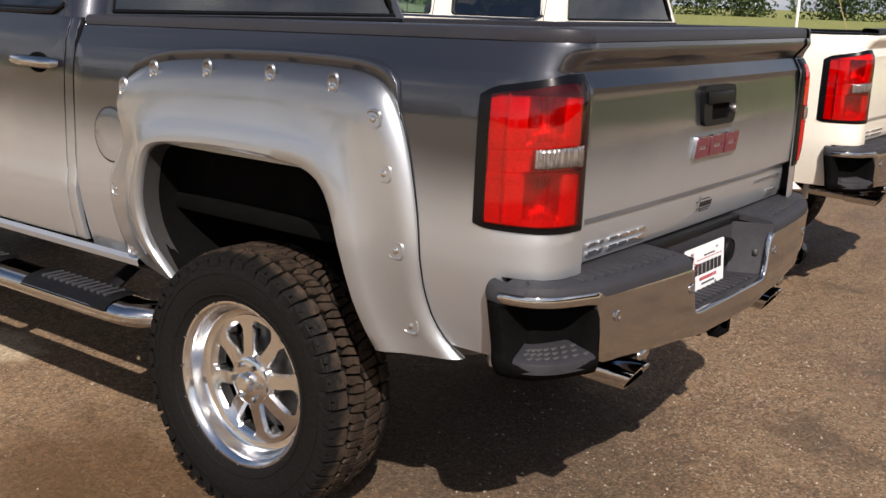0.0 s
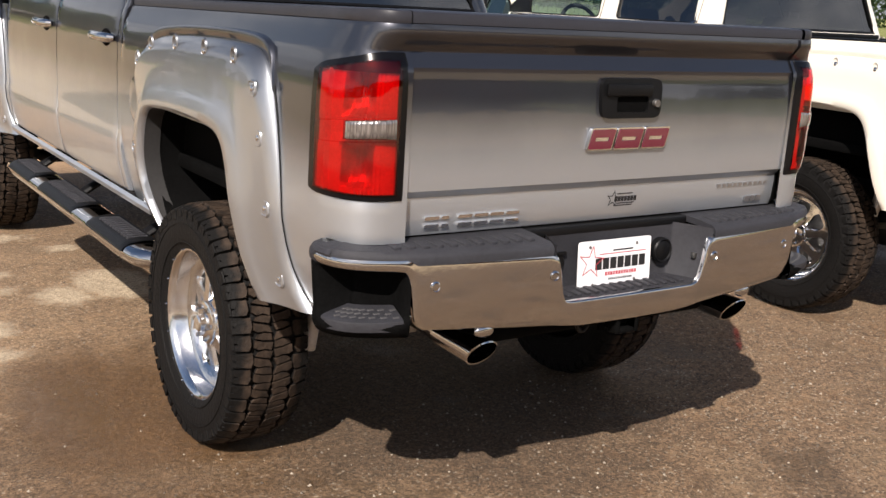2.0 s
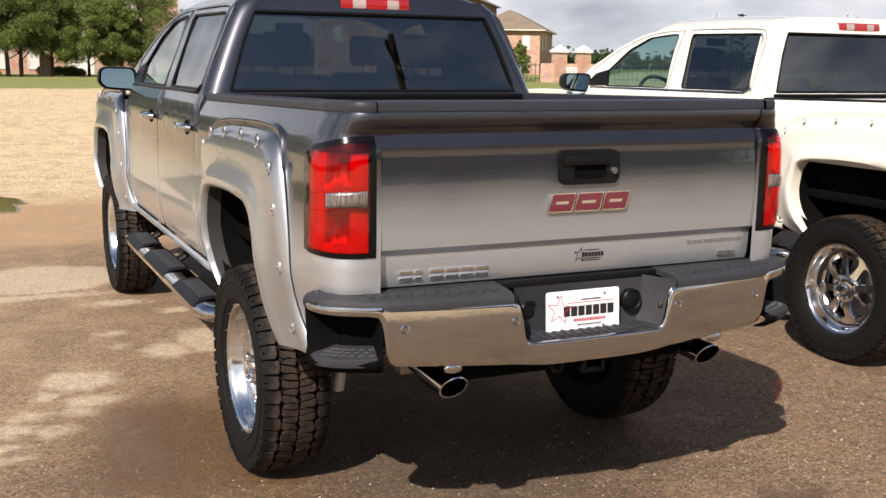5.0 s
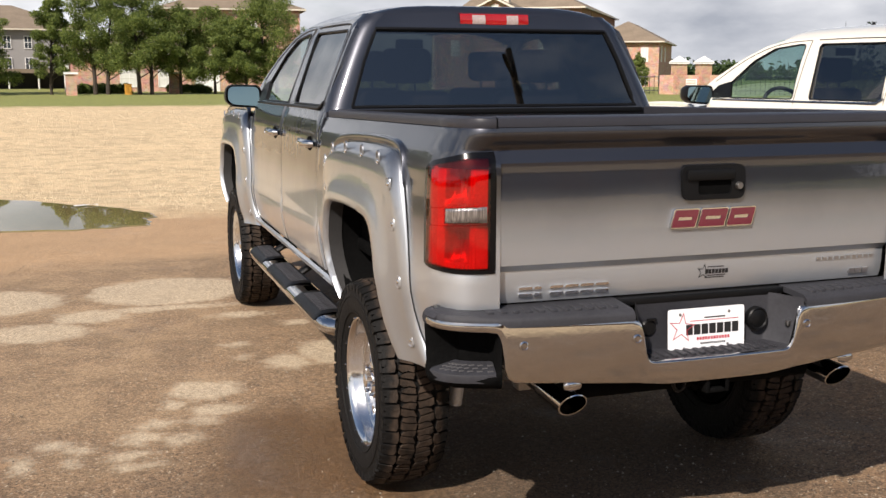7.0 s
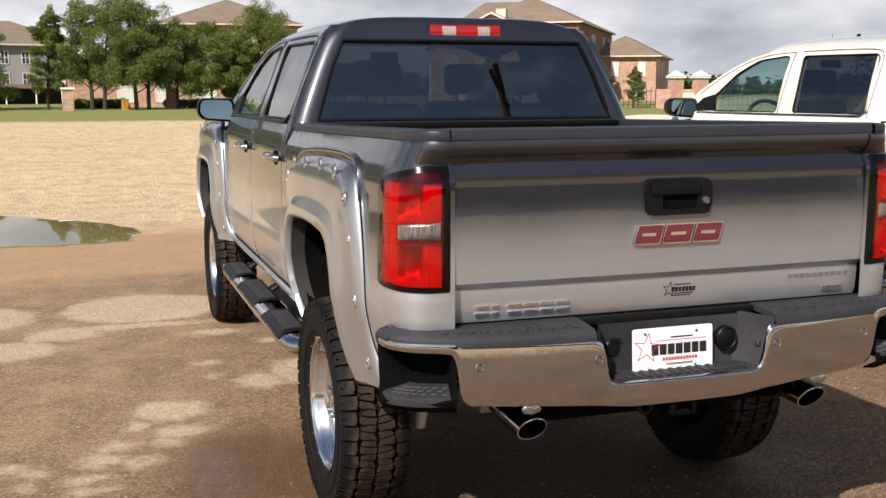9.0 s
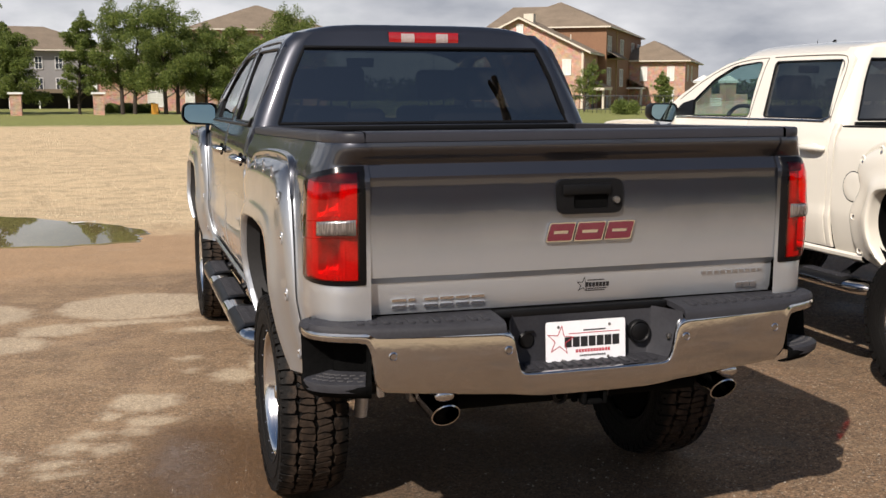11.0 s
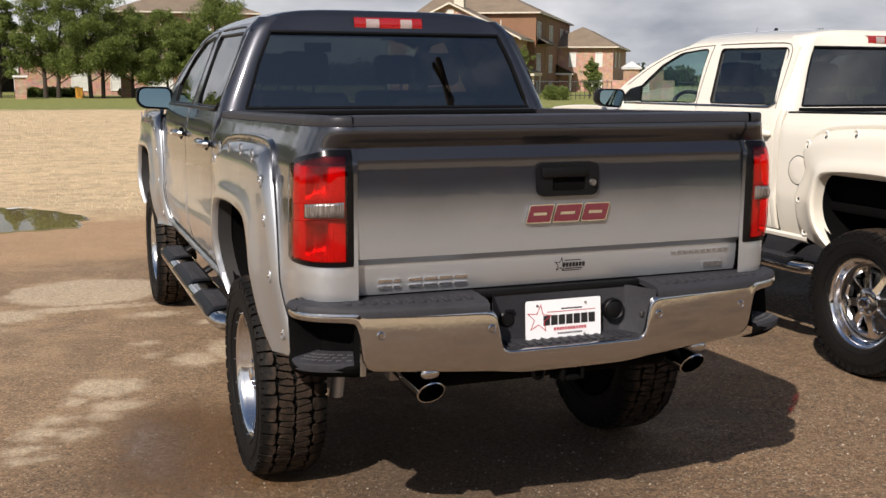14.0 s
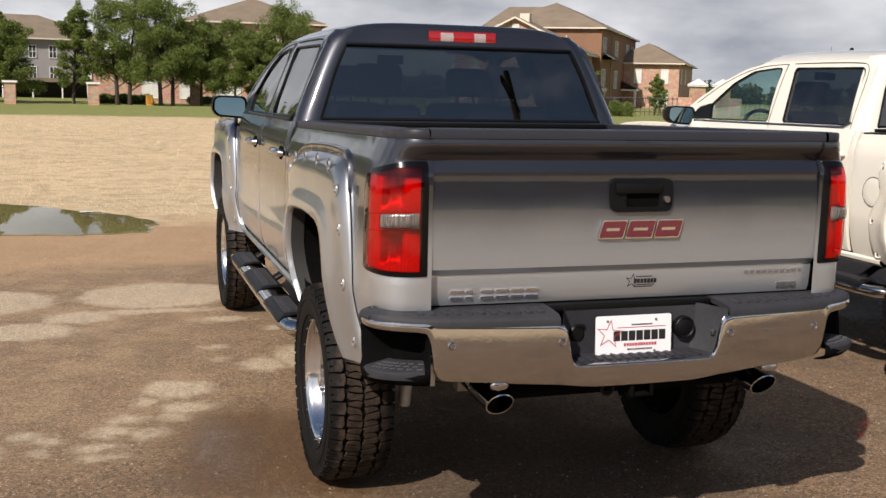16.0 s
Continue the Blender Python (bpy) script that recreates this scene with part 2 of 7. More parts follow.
def rubber():
    """Black rubber, with dried mud clinging to the tread blocks' tops and faint scuffs on the side wall."""
    m, n, l, p = material("dusty_tyre_rubber")
    co, a, b, ramp = n.new("ShaderNodeTexCoord"), n.new("ShaderNodeTexNoise"), n.new("ShaderNodeTexNoise"), n.new("ShaderNodeValToRGB")
    sep, flat, far, top, mul = n.new("ShaderNodeSeparateXYZ"), n.new("ShaderNodeCombineXYZ"), n.new("ShaderNodeVectorMath"), n.new("ShaderNodeMapRange"), n.new("ShaderNodeMath")
    far.operation, mul.operation = "LENGTH", "MULTIPLY"
    a.inputs["Scale"].default_value, a.inputs["Detail"].default_value = 22, 9
    b.inputs["Scale"].default_value, b.inputs["Detail"].default_value = 75, 6
    top.inputs["From Min"].default_value, top.inputs["From Max"].default_value = 0.419, 0.428
    top.inputs["To Min"].default_value, top.inputs["To Max"].default_value = 0.10, 1.0
    ramp.color_ramp.elements[0].position, ramp.color_ramp.elements[1].position = 0.22, 0.66
    ramp.color_ramp.elements[0].color, ramp.color_ramp.elements[1].color = (0.0055, 0.0050, 0.0047, 1), (0.050, 0.034, 0.024, 1)
    bn = n.new("ShaderNodeBump")
    bn.inputs["Strength"].default_value, bn.inputs["Distance"].default_value = 0.7, 0.006
    l.new(co.outputs["Object"], a.inputs["Vector"]), l.new(co.outputs["Object"], b.inputs["Vector"]), l.new(co.outputs["Object"], sep.inputs[0])
    l.new(sep.outputs["Y"], flat.inputs["Y"]), l.new(sep.outputs["Z"], flat.inputs["Z"]), l.new(flat.outputs[0], far.inputs[0])
    l.new(far.outputs["Value"], top.inputs["Value"]), l.new(top.outputs[0], mul.inputs[0]), l.new(a.outputs["Fac"], mul.inputs[1])
    l.new(mul.outputs[0], ramp.inputs["Fac"]), l.new(ramp.outputs[0], p.inputs["Base Color"])
    l.new(b.outputs["Fac"], bn.inputs["Height"]), l.new(bn.outputs["Normal"], p.inputs["Normal"])
    p.inputs["Roughness"].default_value, p.inputs["Specular IOR Level"].default_value = 0.7, 0.2
    return m


RUBBER = rubber()


LENS_RED = glass("red_lamp_glass", (0.90, 0.012, 0.011), 0.02, 0.038)
RED_PLASTIC = simple("red_plastic", (0.34, 0.004, 0.006), 0.25, 0, 0.2, 12, coat=1)
BOWL = simple("silvered_bowl", (0.52, 0.50, 0.49), 0.36, 0.85, 0.30, 40, 0.30, 130)
REFLECTOR = simple("lamp_reflector", (0.52, 0.49, 0.48), 0.42, 0.15, 0.22, 14, 0.35, 120)


def brick(name, c1, c2, mortar):
    m, n, l, p = material(name)
    co, mp, bt, a, mix = n.new("ShaderNodeTexCoord"), n.new("ShaderNodeMapping"), n.new("ShaderNodeTexBrick"), n.new("ShaderNodeTexNoise"), n.new("ShaderNodeMixRGB")
    mp.inputs["Rotation"].default_value = (radians(90), 0, 0)
    sep, comb, addxy = n.new("ShaderNodeSeparateXYZ"), n.new("ShaderNodeCombineXYZ"), n.new("ShaderNodeMath")
    l.new(co.outputs["Object"], sep.inputs[0])
    l.new(sep.outputs["X"], addxy.inputs[0]), l.new(sep.outputs["Y"], addxy.inputs[1])
    l.new(addxy.outputs[0], comb.inputs["X"]), l.new(sep.outputs["Z"], comb.inputs["Y"])
    bt.inputs["Color1"].default_value, bt.inputs["Color2"].default_value, bt.inputs["Mortar"].default_value = (*c1, 1), (*c2, 1), (*mortar, 1)
    bt.inputs["Scale"].default_value, bt.inputs["Mortar Size"].default_value = 2.2, 0.012
    bt.inputs["Brick Width"].default_value, bt.inputs["Row Height"].default_value = 0.5, 0.18
    a.inputs["Scale"].default_value, a.inputs["Detail"].default_value = 2.2, 9
    mix.blend_type = "MULTIPLY"
    mix.inputs["Fac"].default_value = 0.75
    l.new(comb.outputs[0], bt.inputs["Vector"]), l.new(co.outputs["Object"], a.inputs["Vector"])
    l.new(bt.outputs["Color"], mix.inputs["Color1"]), l.new(a.outputs["Color"], mix.inputs["Color2"])
    gain = n.new("ShaderNodeVectorMath")
    gain.operation = "SCALE"
    gain.inputs["Scale"].default_value = 1.75
    l.new(mix.outputs[0], gain.inputs[0]), l.new(gain.outputs[0], p.inputs["Base Color"])
    p.inputs["Roughness"].default_value = 0.9
    return m


BRICK = brick("mottled_brick", (0.47, 0.265, 0.185), (0.30, 0.165, 0.120), (0.48, 0.41, 0.34))
STUCCO = simple("brown_siding", (0.215, 0.115, 0.065), 0.85, 0, 0.15, 0.6, 0.1, 20)
SIDING = simple("grey_siding", (0.27, 0.26, 0.25), 0.85, 0, 0.12, 0.6, 0.1, 20)
SHINGLE = simple("brown_shingles", (0.20, 0.155, 0.11), 0.9, 0, 0.25, 0.8, 0.3, 14)
CREAM_TRIM = simple("cream_house_trim", (0.60, 0.54, 0.44), 0.6, 0, 0.08, 2)
WHITE_TRIM = simple("white_trim", (0.74, 0.73, 0.70), 0.6, 0, 0.06, 2)
PANE = simple("house_window_pane", (0.05, 0.06, 0.07), 0.08, 0, 0.3, 1.0)
BLIND = simple("window_blind", (0.62, 0.62, 0.58), 0.7, 0, 0.12, 3)
BARK = simple("bark", (0.045, 0.034, 0.026), 0.9, 0, 0.35, 6, 0.5, 30)
WOOD = simple("pole_wood", (0.30, 0.23, 0.16), 0.85, 0, 0.25, 4, 0.3, 30)
IRON = simple("black_iron", (0.02, 0.02, 0.022), 0.5)


def leaf(name, dark, light):
    m, n, l, p = material(name)
    g, ramp = n.new("ShaderNodeNewGeometry"), n.new("ShaderNodeValToRGB")
    ramp.color_ramp.elements[0].color, ramp.color_ramp.elements[1].color = (*dark, 1), (*light, 1)
    l.new(g.outputs["Random Per Island"], ramp.inputs["Fac"]), l.new(ramp.outputs[0], p.inputs["Base Color"])
    p.inputs["Roughness"].default_value = 0.6
    tr, mix = n.new("ShaderNodeBsdfTranslucent"), n.new("ShaderNodeMixShader")
    mix.inputs["Fac"].default_value = 0.45
    l.new(ramp.outputs[0], tr.inputs["Color"]), l.new(p.outputs[0], mix.inputs[1]), l.new(tr.outputs[0], mix.inputs[2])
    l.new(mix.outputs[0], n["Material Output"].inputs["Surface"])
    return m


LEAF = leaf("tree_leaves", (0.060, 0.100, 0.020), (0.27, 0.32, 0.075))
LEAF_FAR = leaf("woodland_leaves", (0.022, 0.050, 0.014), (0.085, 0.125, 0.038))


def ground_material():
    """Worn brown lot with dried silt, damp stains, shade painted under the truck, a pale gravel yard, and grass beyond
    it, with ragged borders.
    """
    m, n, l, p = material("lot_ground")
    geo, sep = n.new("ShaderNodeNewGeometry"), n.new("ShaderNodeSeparateXYZ")
    l.new(geo.outputs["Position"], sep.inputs[0])

    def tex(scale, detail=6, rough=0.6):
        t = n.new("ShaderNodeTexNoise")
        t.inputs["Scale"].default_value, t.inputs["Detail"].default_value, t.inputs["Roughness"].default_value = scale, detail, rough
        l.new(geo.outputs["Position"], t.inputs["Vector"])
        return t.outputs["Fac"]

    def op(kind, a, b=0.0, c=0.0):
        o = n.new("ShaderNodeMath")
        o.operation = kind
        for k, v in enumerate((a, b, c)):
            if isinstance(v, (int, float)):
                o.inputs[k].default_value = v
            else:
                l.new(v, o.inputs[k])
        return o.outputs[0]

    def step(value, low, high):
        r = n.new("ShaderNodeMapRange")
        r.interpolation_type = "SMOOTHSTEP"
        r.inputs["From Min"].default_value, r.inputs["From Max"].default_value = low, high
        l.new(value, r.inputs["Value"])
        return r.outputs[0]

    def mix(fac, a, b):
        o = n.new("ShaderNodeMixRGB")
        for key, v in (("Fac", fac), ("Color1", a), ("Color2", b)):
            if isinstance(v, tuple):
                o.inputs[key].default_value = (*v, 1)
            else:
                l.new(v, o.inputs[key])
        return o.outputs[0]

    X, Y = sep.outputs["X"], sep.outputs["Y"]
    big, mid, fine, grit = tex(0.35), tex(2.2, 8), tex(26, 6), tex(150, 3)
    # brown worn asphalt with grit
    pebble, speck = n.new("ShaderNodeTexVoronoi"), n.new("ShaderNodeTexVoronoi")
    pebble.inputs["Scale"].default_value, speck.inputs["Scale"].default_value = 110, 260
    split, split2 = n.new("ShaderNodeSeparateXYZ"), n.new("ShaderNodeSeparateXYZ")
    l.new(geo.outputs["Position"], pebble.inputs["Vector"]), l.new(geo.outputs["Position"], speck.inputs["Vector"])
    l.new(pebble.outputs["Color"], split.inputs[0]), l.new(speck.outputs["Color"], split2.inputs[0])
    grain = op("ADD", op("MULTIPLY", split.outputs["X"], 0.6), op("MULTIPLY", split2.outputs["X"], 0.4))
    asphalt = mix(op("ADD", op("MULTIPLY", grain, 0.6), op("MULTIPLY", step(fine, 0.3, 0.72), 0.4)), (0.052, 0.035, 0.021), (0.285, 0.180, 0.104))
    asphalt = mix(op("MULTIPLY", step(split.outputs["Y"], 0.93, 0.96), 0.7), asphalt, (0.42, 0.35, 0.26))
    asphalt = mix(op("MULTIPLY", step(tex(6.0, 9, 0.7), 0.52, 0.66), 0.55), asphalt, (0.20, 0.110, 0.052))
    asphalt = mix(op("MULTIPLY", step(grit, 0.55, 0.75), 0.40), asphalt, (0.36, 0.27, 0.175))
    asphalt = mix(op("MULTIPLY", step(mid, 0.46, 0.70), 0.40), asphalt, (0.215, 0.148, 0.088))
    oil = op("MULTIPLY", step(tex(0.7, 7, 0.65), 0.52, 0.68), 0.55)
    asphalt = mix(oil, asphalt, (0.085, 0.060, 0.040))
    stain = op("MULTIPLY", step(tex(1.5, 8, 0.72), 0.53, 0.63), op("SUBTRACT", 1.0, step(op("ADD", Y, big), 0.8, 2.6)))
    asphalt = mix(op("MULTIPLY", stain, 0.55), asphalt, (0.075, 0.050, 0.030))
    lighter = op("MULTIPLY", op("SUBTRACT", 1.0, step(op("ADD", X, op("MULTIPLY", big, 2.0)), -0.9, 1.2)), op("ADD", 0.30, op("MULTIPLY", step(tex(3.0, 9, 0.7), 0.42, 0.62), 0.50)))
    lighter = op("MULTIPLY", lighter, op("ADD", 0.08, op("MULTIPLY", step(op("ADD", Y, big), 1.4, 3.2), 0.92)))
    asphalt = mix(lighter, asphalt, (0.345, 0.238, 0.142))
    # dried pale silt in patches along the left of the truck
    spots = ((-1.42, 5.30, 0.62, 0.52), (-1.52, 4.68, 0.55, 0.09), (-1.00, 4.30, 0.20, 0.09), (-2.02, 4.58, 0.26, 0.20), (-2.36, 4.18, 0.34, 0.26), (-2.9, 5.2, 0.7, 0.5),
             (-1.46, 2.56, 0.20, 0.18), (-1.43, 2.19, 0.14, 0.10), (-1.48, 2.05, 0.09, 0.07), (-1.64, 2.36, 0.055, 0.085), (-1.72, 2.07, 0.105, 0.07), (-1.82, 1.88, 0.095, 0.12), (-1.64, 1.83, 0.105, 0.09),
             (-1.89, 1.66, 0.08, 0.05), (-1.91, 1.51, 0.055, 0.05), (-2.22, 1.89, 0.075, 0.08), (-2.11, 1.81, 0.075, 0.065), (-2.35, 1.67, 0.055, 0.09), (-2.14, 1.64, 0.045, 0.05), (-1.77, 1.53, 0.045, 0.04),
             (-1.15, 3.47, 0.08, 0.06), (-1.14, 3.18, 0.055, 0.06), (-0.91, 2.98, 0.14, 0.17), (-0.62, 3.12, 0.20, 0.30), (-0.68, 3.96, 0.10, 0.07))
    near = None
    for cx, cy, rx, ry in spots:
        dx, dy = op("MULTIPLY", op("SUBTRACT", X, cx), 1 / rx), op("MULTIPLY", op("SUBTRACT", Y, cy), 1 / ry)
        d = op("MULTIPLY", op("SUBTRACT", op("SQRT", op("ADD", op("MULTIPLY", dx, dx), op("MULTIPLY", dy, dy))), 1.0), min(rx, ry))
        near = d if near is None else op("MINIMUM", near, d)
    ragged_silt = op("ADD", near, op("MULTIPLY", op("SUBTRACT", tex(7.5, 10, 0.78), 0.5), 0.36))
    patch = op("SUBTRACT", 1.0, step(op("ADD", ragged_silt, op("MULTIPLY", op("SUBTRACT", grain, 0.5), 0.09)), -0.035, 0.028))
    silt = mix(fine, (0.40, 0.32, 0.22), (0.60, 0.50, 0.37))
    col = mix(op("MULTIPLY", patch, op("ADD", 0.52, op("MULTIPLY", fine, 0.40))), asphalt, silt)
    # wet stain by the wheel
    wx, wy = op("MULTIPLY", op("ADD", X, 1.05), 0.9), op("MULTIPLY", op("SUBTRACT", Y, 1.35), 0.55)
    wet = op("SQRT", op("ADD", op("MULTIPLY", wx, wx), op("MULTIPLY", wy, wy)))
    ux, uy = op("ADD", X, 1.40), op("MULTIPLY", op("SUBTRACT", Y, 0.30), 0.8)
    wet = op("MINIMUM", wet, op("SQRT", op("ADD", op("MULTIPLY", ux, ux), op("MULTIPLY", uy, uy))))
    wet = op("SUBTRACT", 1.0, step(op("ADD", wet, op("MULTIPLY", op("SUBTRACT", mid, 0.5), 0.8)), 0.22, 0.62))
    col = mix(op("MULTIPLY", wet, 0.80), col, (0.105, 0.055, 0.021))
    # shade under the standing truck, put into the ground colour
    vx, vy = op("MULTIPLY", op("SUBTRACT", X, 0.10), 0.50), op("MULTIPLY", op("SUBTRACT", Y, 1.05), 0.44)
    truck_shade = op("SQRT", op("ADD", op("MULTIPLY", vx, vx), op("MULTIPLY", vy, vy)))
    truck_shade = op("SUBTRACT", 1.0, step(op("ADD", truck_shade, op("MULTIPLY", op("SUBTRACT", mid, 0.5), 0.8)), 0.22, 0.62))
    col = mix(op("MULTIPLY", truck_shade, 0.70), col, (0.060, 0.040, 0.025))
    # a thin film of water beside the wheel
    fx, fy = op("MULTIPLY", op("ADD", X, 1.29), 1 / 0.20), op("MULTIPLY", op("SUBTRACT", Y, 1.50), 1 / 0.48)
    film = op("SQRT", op("ADD", op("MULTIPLY", fx, fx), op("MULTIPLY", fy, fy)))
    film = op("SUBTRACT", 1.0, step(op("ADD", film, op("MULTIPLY", op("SUBTRACT", tex(5.0, 7, 0.65), 0.5), 1.6)), 0.45, 1.25))
    film = op("MULTIPLY", film, op("ADD", 0.25, op("MULTIPLY", step(grain, 0.3, 0.7), 0.75)))
    col = mix(op("MULTIPLY", film, 0.6), col, (0.100, 0.066, 0.040))
    # damp brown mud round the puddle
    ragged = op("ADD", Y, op("MULTIPLY", op("SUBTRACT", big, 0.5), 5.0))
    mud = mix(mid, (0.36, 0.225, 0.122), (0.47, 0.315, 0.182))
    mudfac = op("MULTIPLY", step(ragged, 5.8, 7.4), op("SUBTRACT", 1.0, step(X, 3.0, 6.0)))
    col = mix(op("MULTIPLY", mudfac, 0.9), col, mud)
    # pale gravel yard
    sand = mix(fine, (0.56, 0.42, 0.25), (0.84, 0.66, 0.42))
    sand = mix(op("MULTIPLY", step(grain, 0.2, 0.8), 0.35), sand, (0.40, 0.30, 0.18))
    sand = mix(op("MULTIPLY", step(tex(0.8, 9, 0.7), 0.50, 0.70), 0.35), sand, (0.42, 0.31, 0.19))
    sand = mix(op("MULTIPLY", step(tex(2.6, 8, 0.66), 0.47, 0.60), 0.60), sand, (0.36, 0.262, 0.155))
    ruts = n.new("ShaderNodeTexNoise")
    stretch = n.new("ShaderNodeMapping")
    stretch.inputs["Scale"].default_value, stretch.inputs["Rotation"].default_value = (0.30, 1.1, 1.0), (0, 0, radians(-24))
    ruts.inputs["Scale"].default_value, ruts.inputs["Detail"].default_value = 0.9, 8
    l.new(geo.outputs["Position"], stretch.inputs["Vector"]), l.new(stretch.outputs[0], ruts.inputs["Vector"])
    sand = mix(op("MULTIPLY", step(ruts.outputs["Fac"], 0.50, 0.70), 0.35), sand, (0.40, 0.30, 0.185))
    sandfac = op("MULTIPLY", step(op("ADD", ragged, op("MULTIPLY", op("SUBTRACT", mid, 0.5), 2.0)), 10.0, 12.0), 1.0)
    col = mix(sandfac, col, sand)
    # pale yard behind and to the left of the camera
    wob = op("MULTIPLY", op("SUBTRACT", big, 0.5), 2.0)
    back = op("ADD", op("MULTIPLY", Y, -1.0), wob)
    side = op("ADD", op("MULTIPLY", X, -1.0), wob)
    col = mix(op("MAXIMUM", step(back, 5.0, 7.0), step(side, 4.6, 6.4)), col, sand)
    # grass beyond
    edge = op("ADD", op("MULTIPLY", op("SUBTRACT", tex(0.12), 0.5), 9.0), op("MULTIPLY", op("SUBTRACT", tex(1.3, 8, 0.7), 0.5), 10.0))
    green = mix(tex(3.0, 8), (0.13, 0.155, 0.033), (0.29, 0.295, 0.088))
    green = mix(op("MULTIPLY", step(tex(0.18), 0.5, 0.7), 0.5), green, (0.22, 0.19, 0.08))
    gfac = op("MAXIMUM", step(op("ADD", Y, edge), 49.5, 54.0), step(op("ADD", X, edge), 16.0, 20.0))
    col = mix(gfac, col, green)
    # loose grains, light and dark
    speckle = n.new("ShaderNodeVectorMath")
    speckle.operation = "SCALE"
    l.new(col, speckle.inputs[0])
    l.new(op("ADD", 0.50, op("MULTIPLY", grain, 1.0)), speckle.inputs["Scale"])
    hue = n.new("ShaderNodeVectorMath")
    hue.operation = "MULTIPLY"
    hue.inputs[1].default_value = (1.01, 0.995, 0.965)
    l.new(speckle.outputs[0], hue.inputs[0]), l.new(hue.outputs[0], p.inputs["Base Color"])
    # damp streaks are smoother
    damp = op("MULTIPLY", step(tex(0.9, 5), 0.52, 0.66), op("SUBTRACT", 1.0, sandfac))
    rough = op("SUBTRACT", op("SUBTRACT", 0.92, op("MULTIPLY", damp, 0.28)), op("MAXIMUM", op("MULTIPLY", wet, 0.42), op("MULTIPLY", stain, 0.30)))
    rough = op("MULTIPLY", rough, op("SUBTRACT", 1.0, op("MULTIPLY", film, 0.72)))
    l.new(rough, p.inputs["Roughness"])
    bn = n.new("ShaderNodeBump")
    bn.inputs["Distance"].default_value = 0.012
    l.new(op("SUBTRACT", 0.75, op("MULTIPLY", film, 0.68)), bn.inputs["Strength"])
    lumps = op("MULTIPLY", op("MULTIPLY", tex(7.0, 9, 0.75), 3.8), sandfac)
    h = op("ADD", op("ADD", lumps, op("MULTIPLY", fine, 0.8)), op("ADD", op("ADD", op("MULTIPLY", grit, 0.55), op("MULTIPLY", split.outputs["X"], 0.22)), op("MULTIPLY", mid, 1.2)))
    l.new(h, bn.inputs["Height"]), l.new(bn.outputs["Normal"], p.inputs["Normal"])
    return m


GROUND = ground_material()


def water_material():
    m, n, l, p = material("muddy_water")
    p.inputs["Base Color"].default_value = (0.19, 0.15, 0.065, 1)
    p.inputs["Roughness"].default_value, p.inputs["IOR"].default_value = 0.012, 1.33
    co, mp, a, bn = n.new("ShaderNodeTexCoord"), n.new("ShaderNodeMapping"), n.new("ShaderNodeTexNoise"), n.new("ShaderNodeBump")
    mp.inputs["Scale"].default_value = (1.6, 1.0, 1.0)
    a.inputs["Scale"].default_value, a.inputs["Detail"].default_value = 5.0, 4
    bn.inputs["Strength"].default_value, bn.inputs["Distance"].default_value = 0.02, 0.0010
    l.new(co.outputs["Object"], mp.inputs["Vector"]), l.new(mp.outputs[0], a.inputs["Vector"])
    l.new(a.outputs["Fac"], bn.inputs["Height"]), l.new(bn.outputs["Normal"], p.inputs["Normal"])
    return m


WATER = water_material()

# ---- building helpers ----
def part(name, bm, mat, parent=None, label="", sharp=35, smooth=True, away=None):
    """Links a bmesh as ONE mesh object, under a thing or a part if one is given. away: a point that an open sheet faces away from."""
    bmesh.ops.remove_doubles(bm, verts=bm.verts, dist=1e-5)
    bmesh.ops.recalc_face_normals(bm, faces=bm.faces)
    if away and sum(f.normal.dot(f.calc_center_median() - Vector(away)) * f.calc_area() for f in bm.faces) < 0:
        bmesh.ops.reverse_faces(bm, faces=bm.faces)
    me = bpy.data.meshes.new(name)
    bm.to_mesh(me)
    bm.free()
    me.materials.append(mat)
    if smooth:
        me.shade_smooth()
        me.set_sharp_from_angle(angle=radians(sharp))
    ob = new(name, me)
    if parent:
        ob.parent = parent
    if label:
        tagged(ob, label)
    return ob


def box(bm, x0, x1, y0, y1, z0, z1, bevel=0.0, seg=2):
    made = bmesh.ops.create_cube(bm, size=1.0)["verts"]
    for v in made:
        v.co = Vector(((x0 + x1) / 2 + v.co.x * (x1 - x0), (y0 + y1) / 2 + v.co.y * (y1 - y0), (z0 + z1) / 2 + v.co.z * (z1 - z0)))
    if bevel:
        edges = {e for v in made for e in v.link_edges}
        bmesh.ops.bevel(bm, geom=list(edges), offset=bevel, segments=seg, affect="EDGES", profile=0.5)
    return bm


def lattice(bm, rows, keep=None):
    """Quads over rows of points; keep(i, j) says which."""
    vs = [[bm.verts.new(p) for p in row] for row in rows]
    for i in range(len(vs) - 1):
        for j in range(len(vs[0]) - 1):
            if keep is None or keep(i, j):
                try:
                    bm.faces.new((vs[i][j], vs[i][j + 1], vs[i + 1][j + 1], vs[i + 1][j]))
                except ValueError:
                    pass
    loose = [v for row in vs for v in row if not v.link_faces]
    bmesh.ops.delete(bm, geom=loose, context="VERTS")
    return bm


